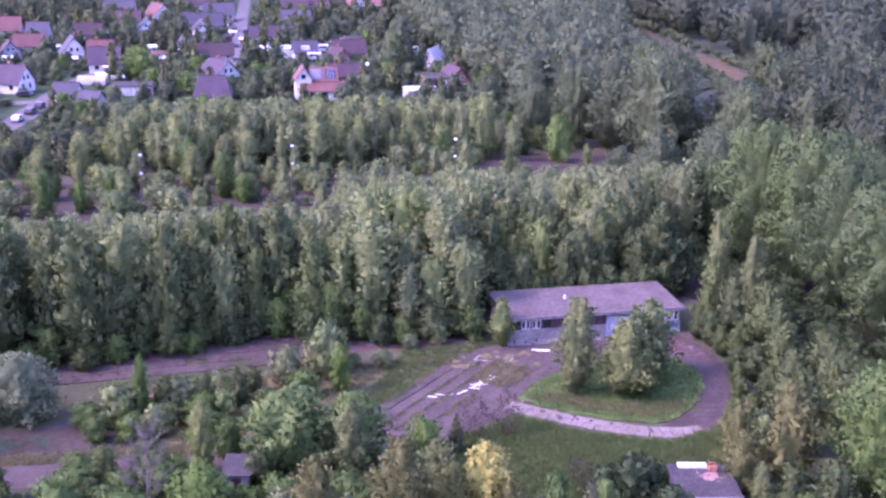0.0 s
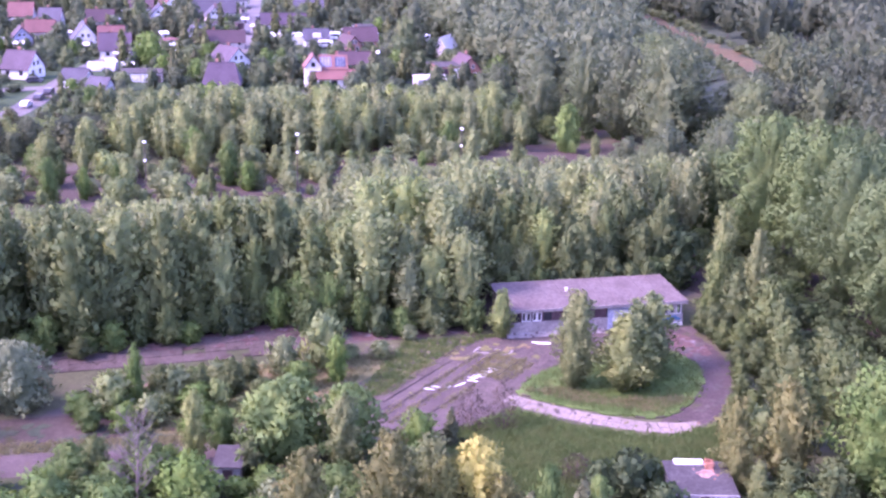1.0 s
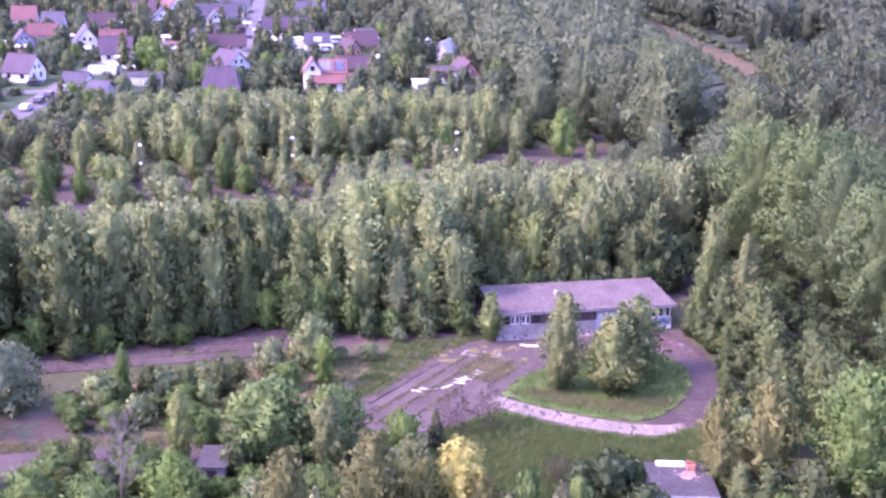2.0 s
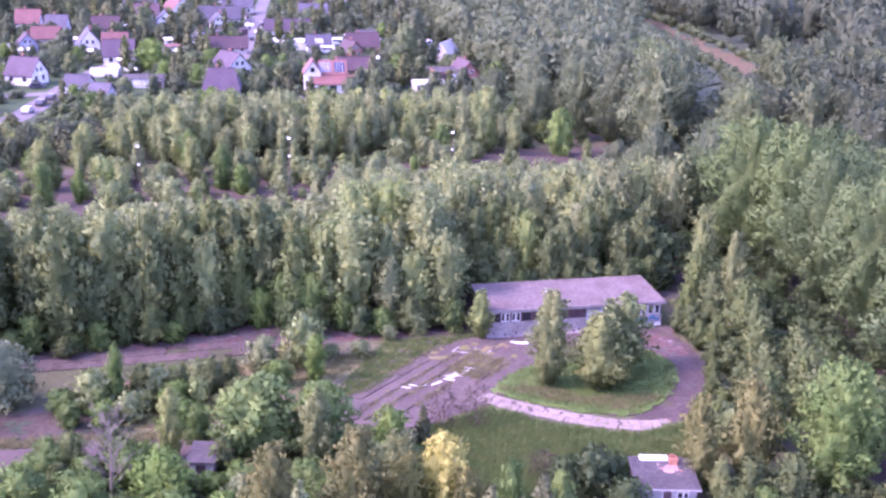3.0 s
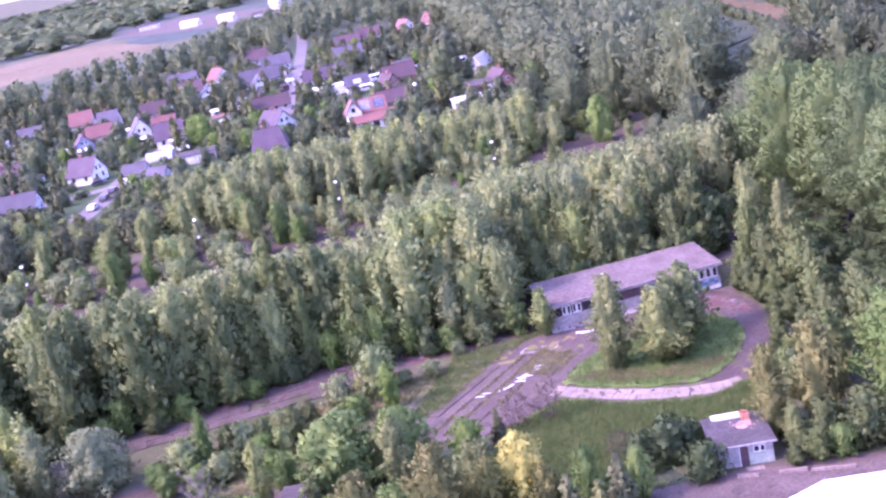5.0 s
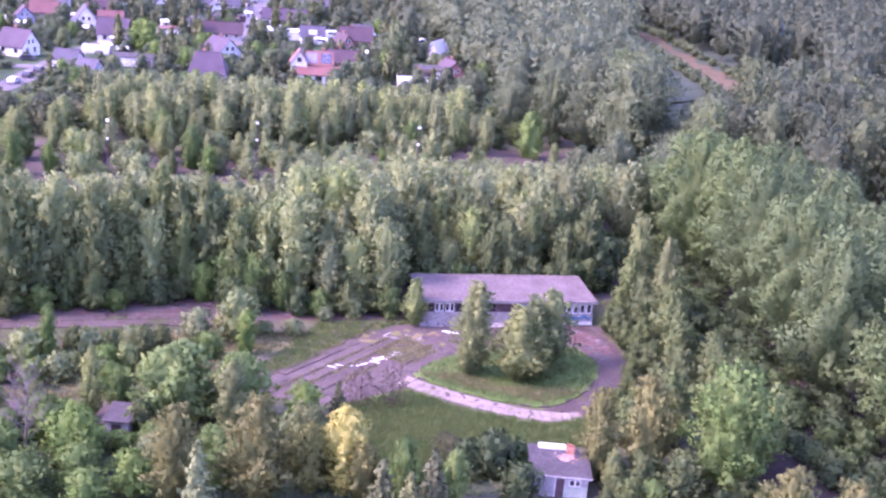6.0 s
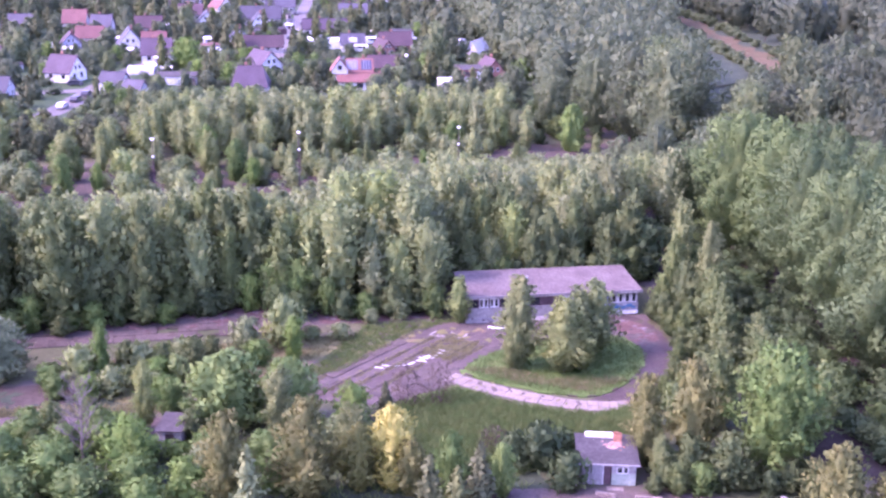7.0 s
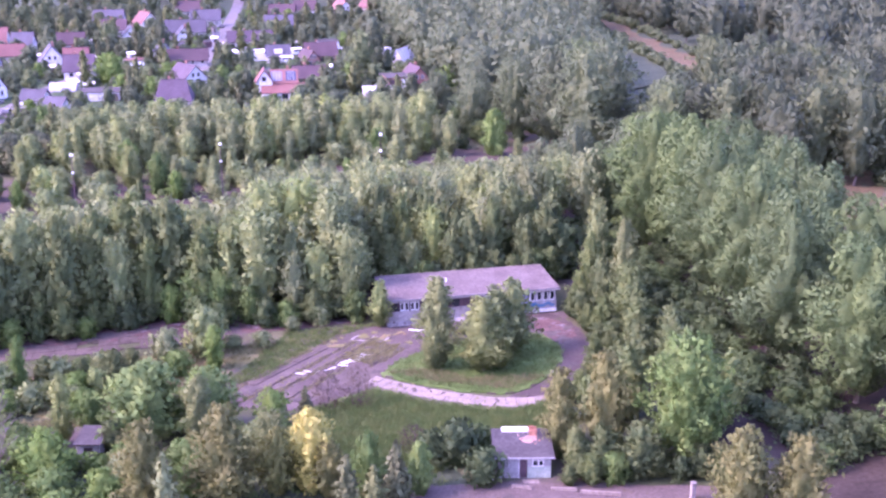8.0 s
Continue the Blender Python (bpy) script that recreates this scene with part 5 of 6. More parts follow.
for k in range(3):
    window_unit(red, -3.6 + k * 3.0, -1.9 + k * 3.0, 0.17, 0.9, 2.2, BROWNPANEL, DARKGLASS, 0.12)
window_unit(red, -5.5, -4.4, 2.57, 5.2, 6.4, BROWNPANEL, DARKGLASS, 0.1)
part("chimney", box_bm(1.0, 1.6, 7.0, 7.6, 7.0, 8.6), BRICKWALL, red)
HEDGES.append((35.6, 296.0, 10))


def flat_shed(x, y, rot, w, d, h, wall, roof, label, doors=0, category="garage"):
    s = thing("garage", pose(x, y, 0, 0, 0, rot), label, category, "garages and sheds of the village")
    part("wall", box_bm(-w / 2, w / 2, -d / 2, d / 2, 0, h), wall, s)
    bm = bmesh.new()
    solid(bm, [(-w / 2 - 0.2, -d / 2 - 0.25), (w / 2 + 0.2, -d / 2 - 0.25), (w / 2 + 0.2, d / 2 + 0.2), (-w / 2 - 0.2, d / 2 + 0.2)],
          [h, h, h + 0.3, h + 0.3], [h + 0.14, h + 0.14, h + 0.44, h + 0.44])
    part("roof", bm, roof, s)
    for i in range(doors):
        cx = (i - (doors - 1) / 2) * w / doors
        part("door", box_bm(cx - 1.1, cx + 1.1, -d / 2 - 0.04, -d / 2 + 0.02, 0.05, h - 0.4), WHITE if i % 3 else BROWNPANEL, s)
    return s


flat_shed(-11.6, 313.5, -6, 10.5, 6, 2.3, CREAM, TILE["felt"], "long grey-roofed row of garages with white doors", 4)
flat_shed(35.2, 384, 2, 9.5, 6, 2.6, WHITE, TILE["white"], "row of white garages", 4)
flat_shed(26, 386, 8, 5.5, 6, 2.6, WHITE, TILE["white"], "white garage with pale roof", 2)
flat_shed(61.5, 298.5, 3, 8.6, 5.5, 2.2, GREYWALL, TILE["white"], "low hall with a bright white flat roof", 0, "shed")
flat_shed(68.0, 309.5, 3, 6.5, 7, 3.8, BRICKWALL, TILE["felt"], "grey flat-roofed house wing", 2, "house")
flat_shed(-4.5, 377, 40, 6, 3.4, 2.2, CREAM, TILE["orange"], "small shed with an orange roof", 0, "shed")
flat_shed(57, 397, 5, 8, 5, 2.5, WHITE, TILE["white"], "white shed with pale roof", 2)
flat_shed(62, 410, 5, 7, 5, 2.5, WHITE, TILE["felt"], "white shed with grey roof", 2)
# white tunnel-roofed tent
tent = thing("tunnel_tent", pose(-22.3, 332, 0, 0, 0, 80), "white tent with a rounded tunnel roof", "tent")
bm = bmesh.new()
ring = [(2.3 * math.cos(math.pi * i / 10), 2.2 * math.sin(math.pi * i / 10)) for i in range(11)]
f = [bm.verts.new((p, -3.8, q)) for p, q in ring]
g = [bm.verts.new((p, 3.8, q)) for p, q in ring]
for i in range(10):
    bm.faces.new((f[i], f[i + 1], g[i + 1], g[i]))
bm.faces.new(f[::-1])
bm.faces.new(g)
part("cover", bm, GREYWALL, tent)
for i in range(5):
    bm = bmesh.new()
    yv = -3.8 + i * 1.9
    for (p, q), (p2, q2) in zip(ring, ring[1:]):
        tube(bm, (p * 1.015, yv, q * 1.015), (p2 * 1.015, yv, q2 * 1.015), 0.05, 0.05, 4)
    part("hoop", bm, STEEL, tent)

def caravan(x, y, rot, label):
    c = thing("caravan", pose(x, y, 0, 0, 0, rot), label, "caravan", "caravans in the gardens")
    bm = box_bm(-2.4, 2.4, -1.1, 1.1, 0.5, 2.6, 0.28)
    part("body", bm, CARPAINT["white"], c)
    part("window", box_bm(-1.4, 1.4, -1.13, -1.09, 1.5, 2.1), DARKGLASS, c)
    for sy in (-1, 1):
        bm = bmesh.new()
        tube(bm, (0, sy * 0.9, 0.33), (0, sy * 1.08, 0.33), 0.33, 0.33, 12)
        part("wheel", bm, DARKSTEEL, c)
    bm = bmesh.new()
    tube(bm, (2.3, 0, 0.5), (3.4, 0, 0.45), 0.06, 0.05, 6)
    part("drawbar", bm, STEEL, c)
    return c


for x, y, r, lab in ((43.5, 372, 0, "white caravan beside a slate-roofed house"),
                     (49.0, 392, 10, "white caravan in a garden"), (80.5, 366, 70, "pale caravan at the wood"), (-3.4, 366, 15, "white caravan beside an orange roof"),
                     (78, 384, 40, "pale caravan at the wood"), (-46, 352, 30, "white caravan in an allotment")):
    caravan(x, y, r, lab)


def garden_shed(x, y, rot, w, d, h, wall, roof, label):
    g = thing("garden_shed", pose(x, y, 0, 0, 0, rot), label, "shed", "garden sheds")
    part("wall", box_bm(-w / 2, w / 2, -d / 2, d / 2, 0, h), wall, g)
    bm = bmesh.new()
    solid(bm, [(-w / 2 - 0.2, -d / 2 - 0.2), (w / 2 + 0.2, -d / 2 - 0.2), (w / 2 + 0.2, d / 2 + 0.2), (-w / 2 - 0.2, d / 2 + 0.2)], [h, h, h + 0.5, h + 0.5], [h + 0.1, h + 0.1, h + 0.6, h + 0.6])
    part("roof", bm, roof, g)
    part("door", box_bm(-0.4, 0.4, -d / 2 - 0.04, -d / 2 + 0.01, 0.02, h - 0.25), BROWNPANEL, g)
    return g


gs = random.Random(91)
for x, y in scatter([(-60, 330), (-6, 326), (16, 400), (66, 330), (66, 420), (44, 480), (-40, 470), (-62, 400)], 56, 92, 5.0):
    garden_shed(x, y, gs.uniform(-25, 25), gs.uniform(1.6, 3.2), gs.uniform(1.5, 2.4), gs.uniform(1.4, 2.0), gs.choice((GREYWALL, GREYWALL, CREAM, BROWNPANEL)),
                gs.choice((TILE["white"], TILE["felt"], TILE["felt"], TILE["slate"], METALROOF)), "small garden shed between hedges")
# allotment sheds and greenhouses
ar = random.Random(21)
for i, (x, y) in enumerate(scatter([(-150, 320), (-72, 316), (-62, 360), (-70, 420), (-96, 470), (-170, 450)], 34, 6, 7.5)):
    if i % 3 == 0:
        flat_shed(x, y, ar.uniform(-30, 30), ar.uniform(3, 4.5), ar.uniform(2.5, 3.5), 2.1, WHITE, TILE["white"], "small white allotment greenhouse", 0, "greenhouse")
    else:
        house(x, y, ar.choice((5, 85, 70, 20)), ar.uniform(3, 4), ar.uniform(3.5, 5), 2.0, 3.2, ar.choice((WHITE, CREAM, GREYWALL)), TILE[ar.choice(("slate", "plum", "brown", "felt"))],
              "small allotment cabin with garden", 0, False, 0.25, category="cabin")


def car(x, y, rot, paint, label, van=False):
    c = thing("car", pose(x, y, 0.05, 0, 0, rot), label, "car", "parked cars")
    bm = bmesh.new()
    prof = [(-2.1, 0.35), (2.1, 0.35), (2.15, 0.75), (1.2, 0.95), (0.7, 1.42 if not van else 1.95), (-1.3, 1.45 if not van else 2.0), (-2.0, 0.95), (-2.15, 0.8)]
    f = [bm.verts.new((p, -0.85, q)) for p, q in prof]
    g = [bm.verts.new((p, 0.85, q)) for p, q in prof]
    bm.faces.new(f)
    bm.faces.new(g[::-1])
    for i in range(len(prof)):
        j = (i + 1) % len(prof)
        bm.faces.new((f[j], f[i], g[i], g[j]))
    part("body", bm, paint, c)
    for s in (-1, 1):
        part("side_window", box_bm(-1.4, 0.75, s * 0.86 - 0.012, s * 0.86 + 0.012, 0.98, 1.34), DARKGLASS, c)
        for wx in (-1.35, 1.35):
            bm = bmesh.new()
            tube(bm, (wx, s * 0.7, 0.3), (wx, s * 0.88, 0.3), 0.31, 0.31, 12)
            part("wheel", bm, DARKSTEEL, c)
    bm = bmesh.new()
    solid(bm, [(0.78, -0.7), (1.22, -0.7), (1.22, 0.7), (0.78, 0.7)], [1.3, 0.9, 0.9, 1.3], [1.4, 0.99, 0.99, 1.4])
    part("windscreen", bm, DARKGLASS, c)
    return c


for x, y, r, p, lab, van in ((-34.5, 287, 78, "dark", "dark car parked on the street", False), (-36.5, 278, 78, "silver", "silver car parked on the street", False),
                             (-33, 295, 80, "dark", "dark car parked beside a garden", False), (-31, 311, 80, "dark", "dark car parked on the street", False),
                             (-26.5, 316, 60, "silver", "silver car beside a garden", False), (-24, 299, 20, "white", "white car beside a garden house", False),
                             (28.8, 452, 84, "dark", "dark car along the village street", False),
                             (27.8, 490, 84, "dark", "dark car at the kerb of the street", False),
                             (22.0, 408, 84, "dark", "dark car on the village street", False),
                             (30, 377, 10, "white", "white car before the garages", False), (44, 385, 30, "silver", "silver car before the garages", False),
                             (-38, 312, 10, "dark", "dark car beside the white house", False), (64, 404, 0, "white", "white camper van by a shed", True)):
    car(x, y, r, CARPAINT[p], lab, van)

# far buildings beyond the fields
fr = random.Random(31)
for x, y, w, l, h, roofm in ((-20, 1010, 12, 26, 5, "white"), (10, 965, 14, 22, 6, "white"), (34, 925, 9, 14, 4, "felt"), (-60, 1130, 12, 30, 5, "felt"), (52, 1000, 12, 14, 8, "white"),
                             (-240, 1280, 12, 30, 5, "felt"), (-330, 1500, 14, 30, 5, "felt"), (-180, 1420, 12, 24, 5, "felt"), (-420, 1350, 10, 20, 5, "felt"), (-120, 1600, 14, 44, 5, "felt"),
                             (-520, 1700, 12, 30, 6, "white"), (-300, 1950, 16, 50, 7, "white"), (-620, 2200, 16, 44, 7, "white"), (-80, 1900, 14, 40, 6, "felt")):
    house(x, y, 80 + fr.uniform(-12, 12), w * 0.8, l * 0.6, h * 0.8, h * 0.8 + 1.6, GREYWALL, TILE[roofm], "pale industrial hall far beyond the field", 0, False, 0.4, category="hall")


# ---- trees and shrubs standing singly ----
rows = random.Random(77)
plant("willow", -21.0, 115.4, 7.2, 7.6)
plant("maple", 3.6, 100.4, 7.9, 8.2)
plant("maple", 9.4, 100.6, 6.8, 6.6)
plant("birch", 8.6, 97.2, 7.2, 4.4)
plant("shrub", 10.0, 121.0, 6.0, 5.8, "rounded green shrub tree by the forecourt")
plant("scrub", 5.6, 119.6, 4.2, 4.2)
plant("bright", 10.8, 116.4, 5.4, 2.6, "slim yellow-green sapling beside shrubs")
plant("bright", -9.5, 112.6, 7.2, 2.0, "slim yellow-tipped sapling above shrubs")
plant("shrub", -11.6, 112.8, 4.4, 5.6)
plant("shrub", -5.8, 114.6, 3.8, 5.2)
plant("shrub", -1.1, 117.5, 2.9, 5.4)
plant("scrub", -8.2, 109.2, 3.2, 3.8)
plant("scrub", -3.8, 109.4, 2.6, 3.0)
plant("birch", -4.2, 100.6, 7.2, 3.0, "small upright birch beside the service road")
plant("bright", -1.6, 102.6, 4.6, 2.8)
plant("bright", -4.8, 91.2, 6.0, 6.0)
plant("bright", -10.8, 89.0, 5.2, 5.8)
plant("bright", -3.9, 87.4, 4.2, 4.6)
plant("bright", -7.6, 96.4, 3.8, 4.4)
plant("bright", -16.0, 92.4, 4.8, 6.2)
plant("bright", -14.6, 97.6, 3.6, 3.6)
plant("bright", 1.6, 95.0, 2.4, 2.6)
plant("scrub", 1.6, 90.4, 3.4, 3.6)
plant("olive", 3.7, 84.6, 8.9, 5.6)
for x, y, h, w in ((-8.5, 85.6, 4.4, 5.4), (-14.5, 86.6, 4.2, 5.6), (-19.5, 90.0, 4.6, 5.4), (0.4, 86.4, 4.0, 4.6), (2.2, 91.8, 3.4, 4.2), (7.4, 91.6, 3.6, 4.4), (12.4, 93.2, 3.6, 4.6), (-6.6, 99.6, 2.6, 3.4),
                   (-22.5, 95.0, 3.8, 4.8), (-26.0, 90.5, 4.8, 6.0), (15.6, 95.4, 3.0, 4.0), (-12.4, 93.4, 3.4, 4.2), (8.2, 87.2, 4.0, 4.4), (-3.0, 83.4, 3.8, 4.8)):
    plant("bright", x, y, h, w, "bright green bush in a dense thicket", "green thicket")
plant("pale_spruce", 5.6, 80.6, 7.7, 3.7)
plant("olive", 10.6, 84.4, 9.6, 7.4)
plant("birch", 14.9, 89.0, 6.8, 5.0)
plant("spruce", 19.2, 100.2, 4.0, 2.2, "thin dark spruce by the forecourt")
plant("yellow", 18.2, 86.4, 7.8, 5.8)
plant("olive", 19.6, 84.4, 5.4, 4.6)
plant("bright", 15.8, 99.0, 4.4, 4.4)
plant("scrub", 13.4, 90.2, 5.0, 4.6)
plant("olive", 15.2, 85.6, 6.4, 4.6)
plant("bright", 22.7, 82.0, 7.2, 3.4, "light green young tree among conifers")
plant("spruce", 24.6, 79.4, 7.3, 3.8)
plant("spruce", 20.4, 79.6, 6.4, 3.5)
plant("spruce", 22.4, 78.0, 6.0, 3.4)
plant("maple", 27.4, 83.2, 5.0, 2.6, "small yellow-green bush beside the conifers")
plant("dark_shrub", 32.0, 88.0, 4.4, 5.4)
plant("dark_shrub", 29.6, 88.6, 3.4, 4.0)
plant("red_shrub", 21.8, 102.8, 4.4, 4.0)
plant("red_shrub", 25.0, 102.6, 4.8, 3.2)
plant("red_shrub", 28.6, 91.5, 2.6, 3.6)
plant("olive", 42.4, 89.4, 8.0, 4.4)
plant("olive", 46.2, 87.0, 10.2, 6.6)
plant("big_maple", 52.4, 83.0, 12.4, 8.4, "large bright green maple at the yard")
plant("lane_tree", 47.6, 81.6, 5.4, 5.0)
plant("lane_tree", 44.6, 83.4, 4.6, 4.2)
plant("bright", -3.4, 94.4, 2.4, 3.0)
plant("bright", -0.6, 93.4, 2.2, 3.2)
plant("lane_tree", 0.6, 97.4, 3.6, 3.4)
plant("birch", 41.9, 83.8, 4.6, 2.2, "slim pale birch beside the hut")
plant("dark_shrub", 33.4, 83.6, 3.6, 4.4)
plant("dark_shrub", 34.4, 89.6, 3.0, 4.0)
plant("olive", 41.4, 86.6, 6.2, 4.0, "olive tree leaning over the hut")
plant("olive", 51.8, 70.4, 9.4, 7.0, "pale olive tree crown beside the hall")
plant("olive", 56.4, 69.0, 9.0, 6.6, "pale olive tree crown beside the hall")
for x, y in scatter([(40.4, 81.2), (44, 80.8), (52, 78.6), (56, 78.4), (54, 82.5), (44, 84.5), (41, 84.2)], 16, 94, 1.5):
    h = rows.uniform(1.6, 3.4)
    plant(rows.choice(("lane_tree", "bright", "dark_shrub")), x, y, h, h * rows.uniform(0.9, 1.3), "low green bush beside the yard", "bushes beside the yard")
plant("birch", 35.3, 111.2, 10.6, 5.6)
plant("birch", 34.6, 110.2, 6.6, 3.2)
plant("birch", 39.8, 108.8, 8.6, 7.0, "pale green tree on the grass island")
plant("birch", 41.8, 109.2, 6.2, 4.4)
plant("poplar", 44.6, 113.4, 9.0, 6.6, "darker green tree on the grass island")
plant("poplar", 42.2, 112.4, 8.6, 4.6, "darker green tree on the grass island")
plant("dark_shrub", 60.2, 141.6, 7.8, 7.2, "round dark green tree behind the station")
plant("birch", 61.0, 130.4, 13.4, 4.2)
plant("birch", 62.4, 124.2, 12.2, 4.6)
plant("lane_tree", 59.0, 127.2, 9.5, 4.6)
plant("lane_tree", 58.2, 121.0, 8.4, 4.4)
plant("lane_tree", 60.0, 116.4, 9.0, 5.4)
plant("lane_tree", 59.4, 112.2, 8.2, 4.6)
plant("lane_tree", 57.8, 108.0, 7.2, 5.0)
plant("lane_tree", 60.6, 105.2, 7.4, 4.2)
plant("lane_tree", 55.8, 102.8, 6.6, 4.8)
plant("lane_tree", 57.2, 97.4, 8.0, 4.8)
plant("lane_tree", 52.6, 98.4, 5.6, 4.4)
plant("lane_tree", 51.0, 93.2, 8.0, 5.4)
plant("lane_tree", 57.0, 91.0, 9.0, 5.0)
plant("shrub", 47.6, 93.8, 4.6, 4.4)
plant("poplar", 31.2, 125.2, 6.1, 3.6, "bushy young poplar before the station")
plant("scrub", 24.1, 127.8, 2.8, 2.8)
plant("scrub", 20.6, 126.6, 2.0, 2.4)
plant("bright", 9.4, 133.4, 6.8, 5.6, "light green tree at the foot of the row")
plant("bright", 12.0, 132.0, 7.2, 4.6, "light green tree at the foot of the row")
plant("scrub", 16.5, 122.2, 2.0, 2.8)
plant("scrub", 13.2, 122.6, 1.6, 2.6)
plant("maple", 71.5, 219.4, 9.8, 5.2, "bright yellow-green tree at the soil strip")
plant("bright", -1.0, 213.4, 8.2, 3.8, "bright green young tree at the soil strip")
plant("aspen", 62.5, 221, 9.2, 4.6)
for x, y, h, w in ((-20.3, 215, 8.2, 4.2), (-0.7, 205.5, 8.4, 4.6), (4.8, 212, 7.6, 4.0), (12.5, 203.5, 6.4, 3.2), (-25.5, 204, 9.0, 6.4), (-12.5, 203, 5.0, 4.0), (73.4, 208.5, 5.6, 3.0), (8.5, 199, 4.6, 5.0)):
    plant("birch", x, y, h, w, "pale green conical young tree on bare soil", "young trees on the soil strip")

for x, y in scatter([(34, 134), (58, 134.4), (60, 139), (34, 138)], 16, 75, 2.0):
    plant(rows.choice(("dark_shrub", "lane_tree", "dark_shrub")), x, y, rows.uniform(3.6, 5.4), rows.uniform(3.6, 5.0), "dark green shrub behind the station", "shrubs behind the station")
for x, y, h, w in ((55.6, 120.5, 4.5, 3.4), (56.2, 115.0, 5.2, 3.6), (55.6, 110.0, 4.2, 3.6), (54.2, 104.6, 4.0, 3.6), (50.4, 100.6, 3.0, 3.4), (48.2, 97.6, 3.2, 3.6), (56.6, 124.6, 5.4, 3.6), (55.2, 123.0, 3.4, 2.8), (55.4, 117.6, 3.6, 2.8), (54.6, 112.4, 3.2, 2.8), (52.8, 108.4, 3.0, 2.6),
                   (51.2, 105.0, 2.8, 2.6), (48.8, 101.8, 2.2, 2.4), (46.6, 98.6, 2.0, 2.6)):
    plant(rows.choice(("lane_tree", "lane_tree", "shrub")), x, y, h, w, "green shrub crowding the loop road", "shrubs at the loop road")

for x, y in scatter([(-15, 107.6), (-4, 106.8), (4, 110.5), (9, 115.5), (4, 119.5), (-6, 118), (-15, 114)], 26, 71, 1.7):
    plant(rows.choice(("bright", "bright", "shrub", "lane_tree")), x, y, rows.uniform(1.6, 4.0), rows.uniform(2.0, 3.8), "green bush on weedy waste ground", "green bushes on waste ground")
for x, y in scatter([(-40, 97), (-6, 95.5), (-8, 101), (-24, 102), (-40, 104)], 16, 72, 2.2):
    plant(rows.choice(("bright", "bright", "lane_tree")), x, y, rows.uniform(2.6, 4.4), rows.uniform(3.0, 4.4), "bright green bush in a dense thicket", "green thicket")

for x, y in scatter([(-64, 82), (-24, 84), (-26, 98), (-30, 109), (-27, 118), (-30, 126), (-64, 126)], 62, 76, 2.6):
    if not (-48 < x and 101 < y < 108.5):
        h = rows.uniform(3.0, 6.8)
        plant(rows.choice(("bright", "lane_tree", "poplar_round")), x, y, h, max(3.4, h * 0.75), "green tree in a dense thicket", "green thicket")

# bare grey tree
dead = thing("dead_tree", pose(-9.0, 92.4, 0, 0, 0, 20), "bare grey dead tree with thin branches", "tree")
dr = random.Random(5)
bm = bmesh.new()
tube(bm, (0, 0, -0.1), (0.1, 0.05, 3.2), 0.16, 0.11, 7)
tube(bm, (0.1, 0.05, 3.2), (0.3, -0.1, 6.2), 0.11, 0.06, 7)
tube(bm, (0.3, -0.1, 6.2), (0.2, 0.1, 9.0), 0.06, 0.02, 6)
part("trunk", bm, GREYBARK, dead)
for i in range(24):
    z = 2.0 + i * 0.28
    a = i * 2.4
    ln = 2.5 * (1 - 0.5 * i / 24)
    bm = bmesh.new()
    e = Vector((math.cos(a) * ln, math.sin(a) * ln, z + ln * 0.9))
    tube(bm, (0.1, 0, z), e, 0.05, 0.018, 5)
    for k in range(12):
        f = 0.3 + 0.058 * k
        s = Vector((0.1, 0, z)).lerp(e, f)
        q = s + Vector((dr.uniform(-0.6, 0.6), dr.uniform(-0.6, 0.6), dr.uniform(0.2, 0.9)))
        tube(bm, s, q, 0.02, 0.008, 4)
    part("branch", bm, GREYBARK, dead)
# ---- tree rows ----


def row_height(x, y):
    return 50 - (y + 5) * (0.25 if x < 18 else 0.228)


FRONT = [(-62, 129), (-16, 129), (8, 134.5), (13, 131.5), (29, 129.5), (29.5, 134), (33, 137), (58, 138), (62, 146), (60, 158), (-62, 158)]
for x, y in scatter(FRONT, 250, 3, 2.7):
    front = y < 142
    top = row_height(x, y)
    if x > 29:
        top = min(top, 9 + 0.22 * (y - 136))
    low = min(0.8, 0.36 + (y - 129) * 0.034) if x < 30 else 0.7
    h = min(16.0, top) * rows.uniform(low, 1.06)
    if h < 3:
        continue
    # darker lane trees in the western part carry the row's shaded front
    if front:
        plant("lane_tree" if (x > 29 and rows.random() < 0.8) or (x < 12 and rows.random() < 0.7) else "poplar_round" if rows.random() < 0.5 else "poplar" if rows.random() < 0.72 else "aspen", x, y, h, max(3.6, h * rows.uniform(0.46, 0.62)), "", "front tree row")
    else:
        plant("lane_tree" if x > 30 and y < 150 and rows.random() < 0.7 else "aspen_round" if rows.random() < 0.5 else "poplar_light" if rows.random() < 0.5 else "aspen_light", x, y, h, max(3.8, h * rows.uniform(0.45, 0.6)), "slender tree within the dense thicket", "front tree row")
# darker leaf kinds at the row's foot stand in for its shade
for x, y in scatter([(-60, 126.5), (-16, 127), (6, 131.5), (12, 129), (29, 127.6), (29, 130.5), (13, 132.5), (7, 135), (-16, 130.5), (-60, 130.5)], 60, 61, 1.8):
    plant(rows.choice(("dark_shrub", "lane_tree", "lane_tree", "lane_tree", "bright")), x, y, rows.uniform(2.2, 5.2), rows.uniform(3.0, 4.6), "bushy green shrub at the foot of the tree row", "front tree row")
MID = [(16, 158), (70, 158), (78, 190), (70, 205), (44, 198), (22, 190)]
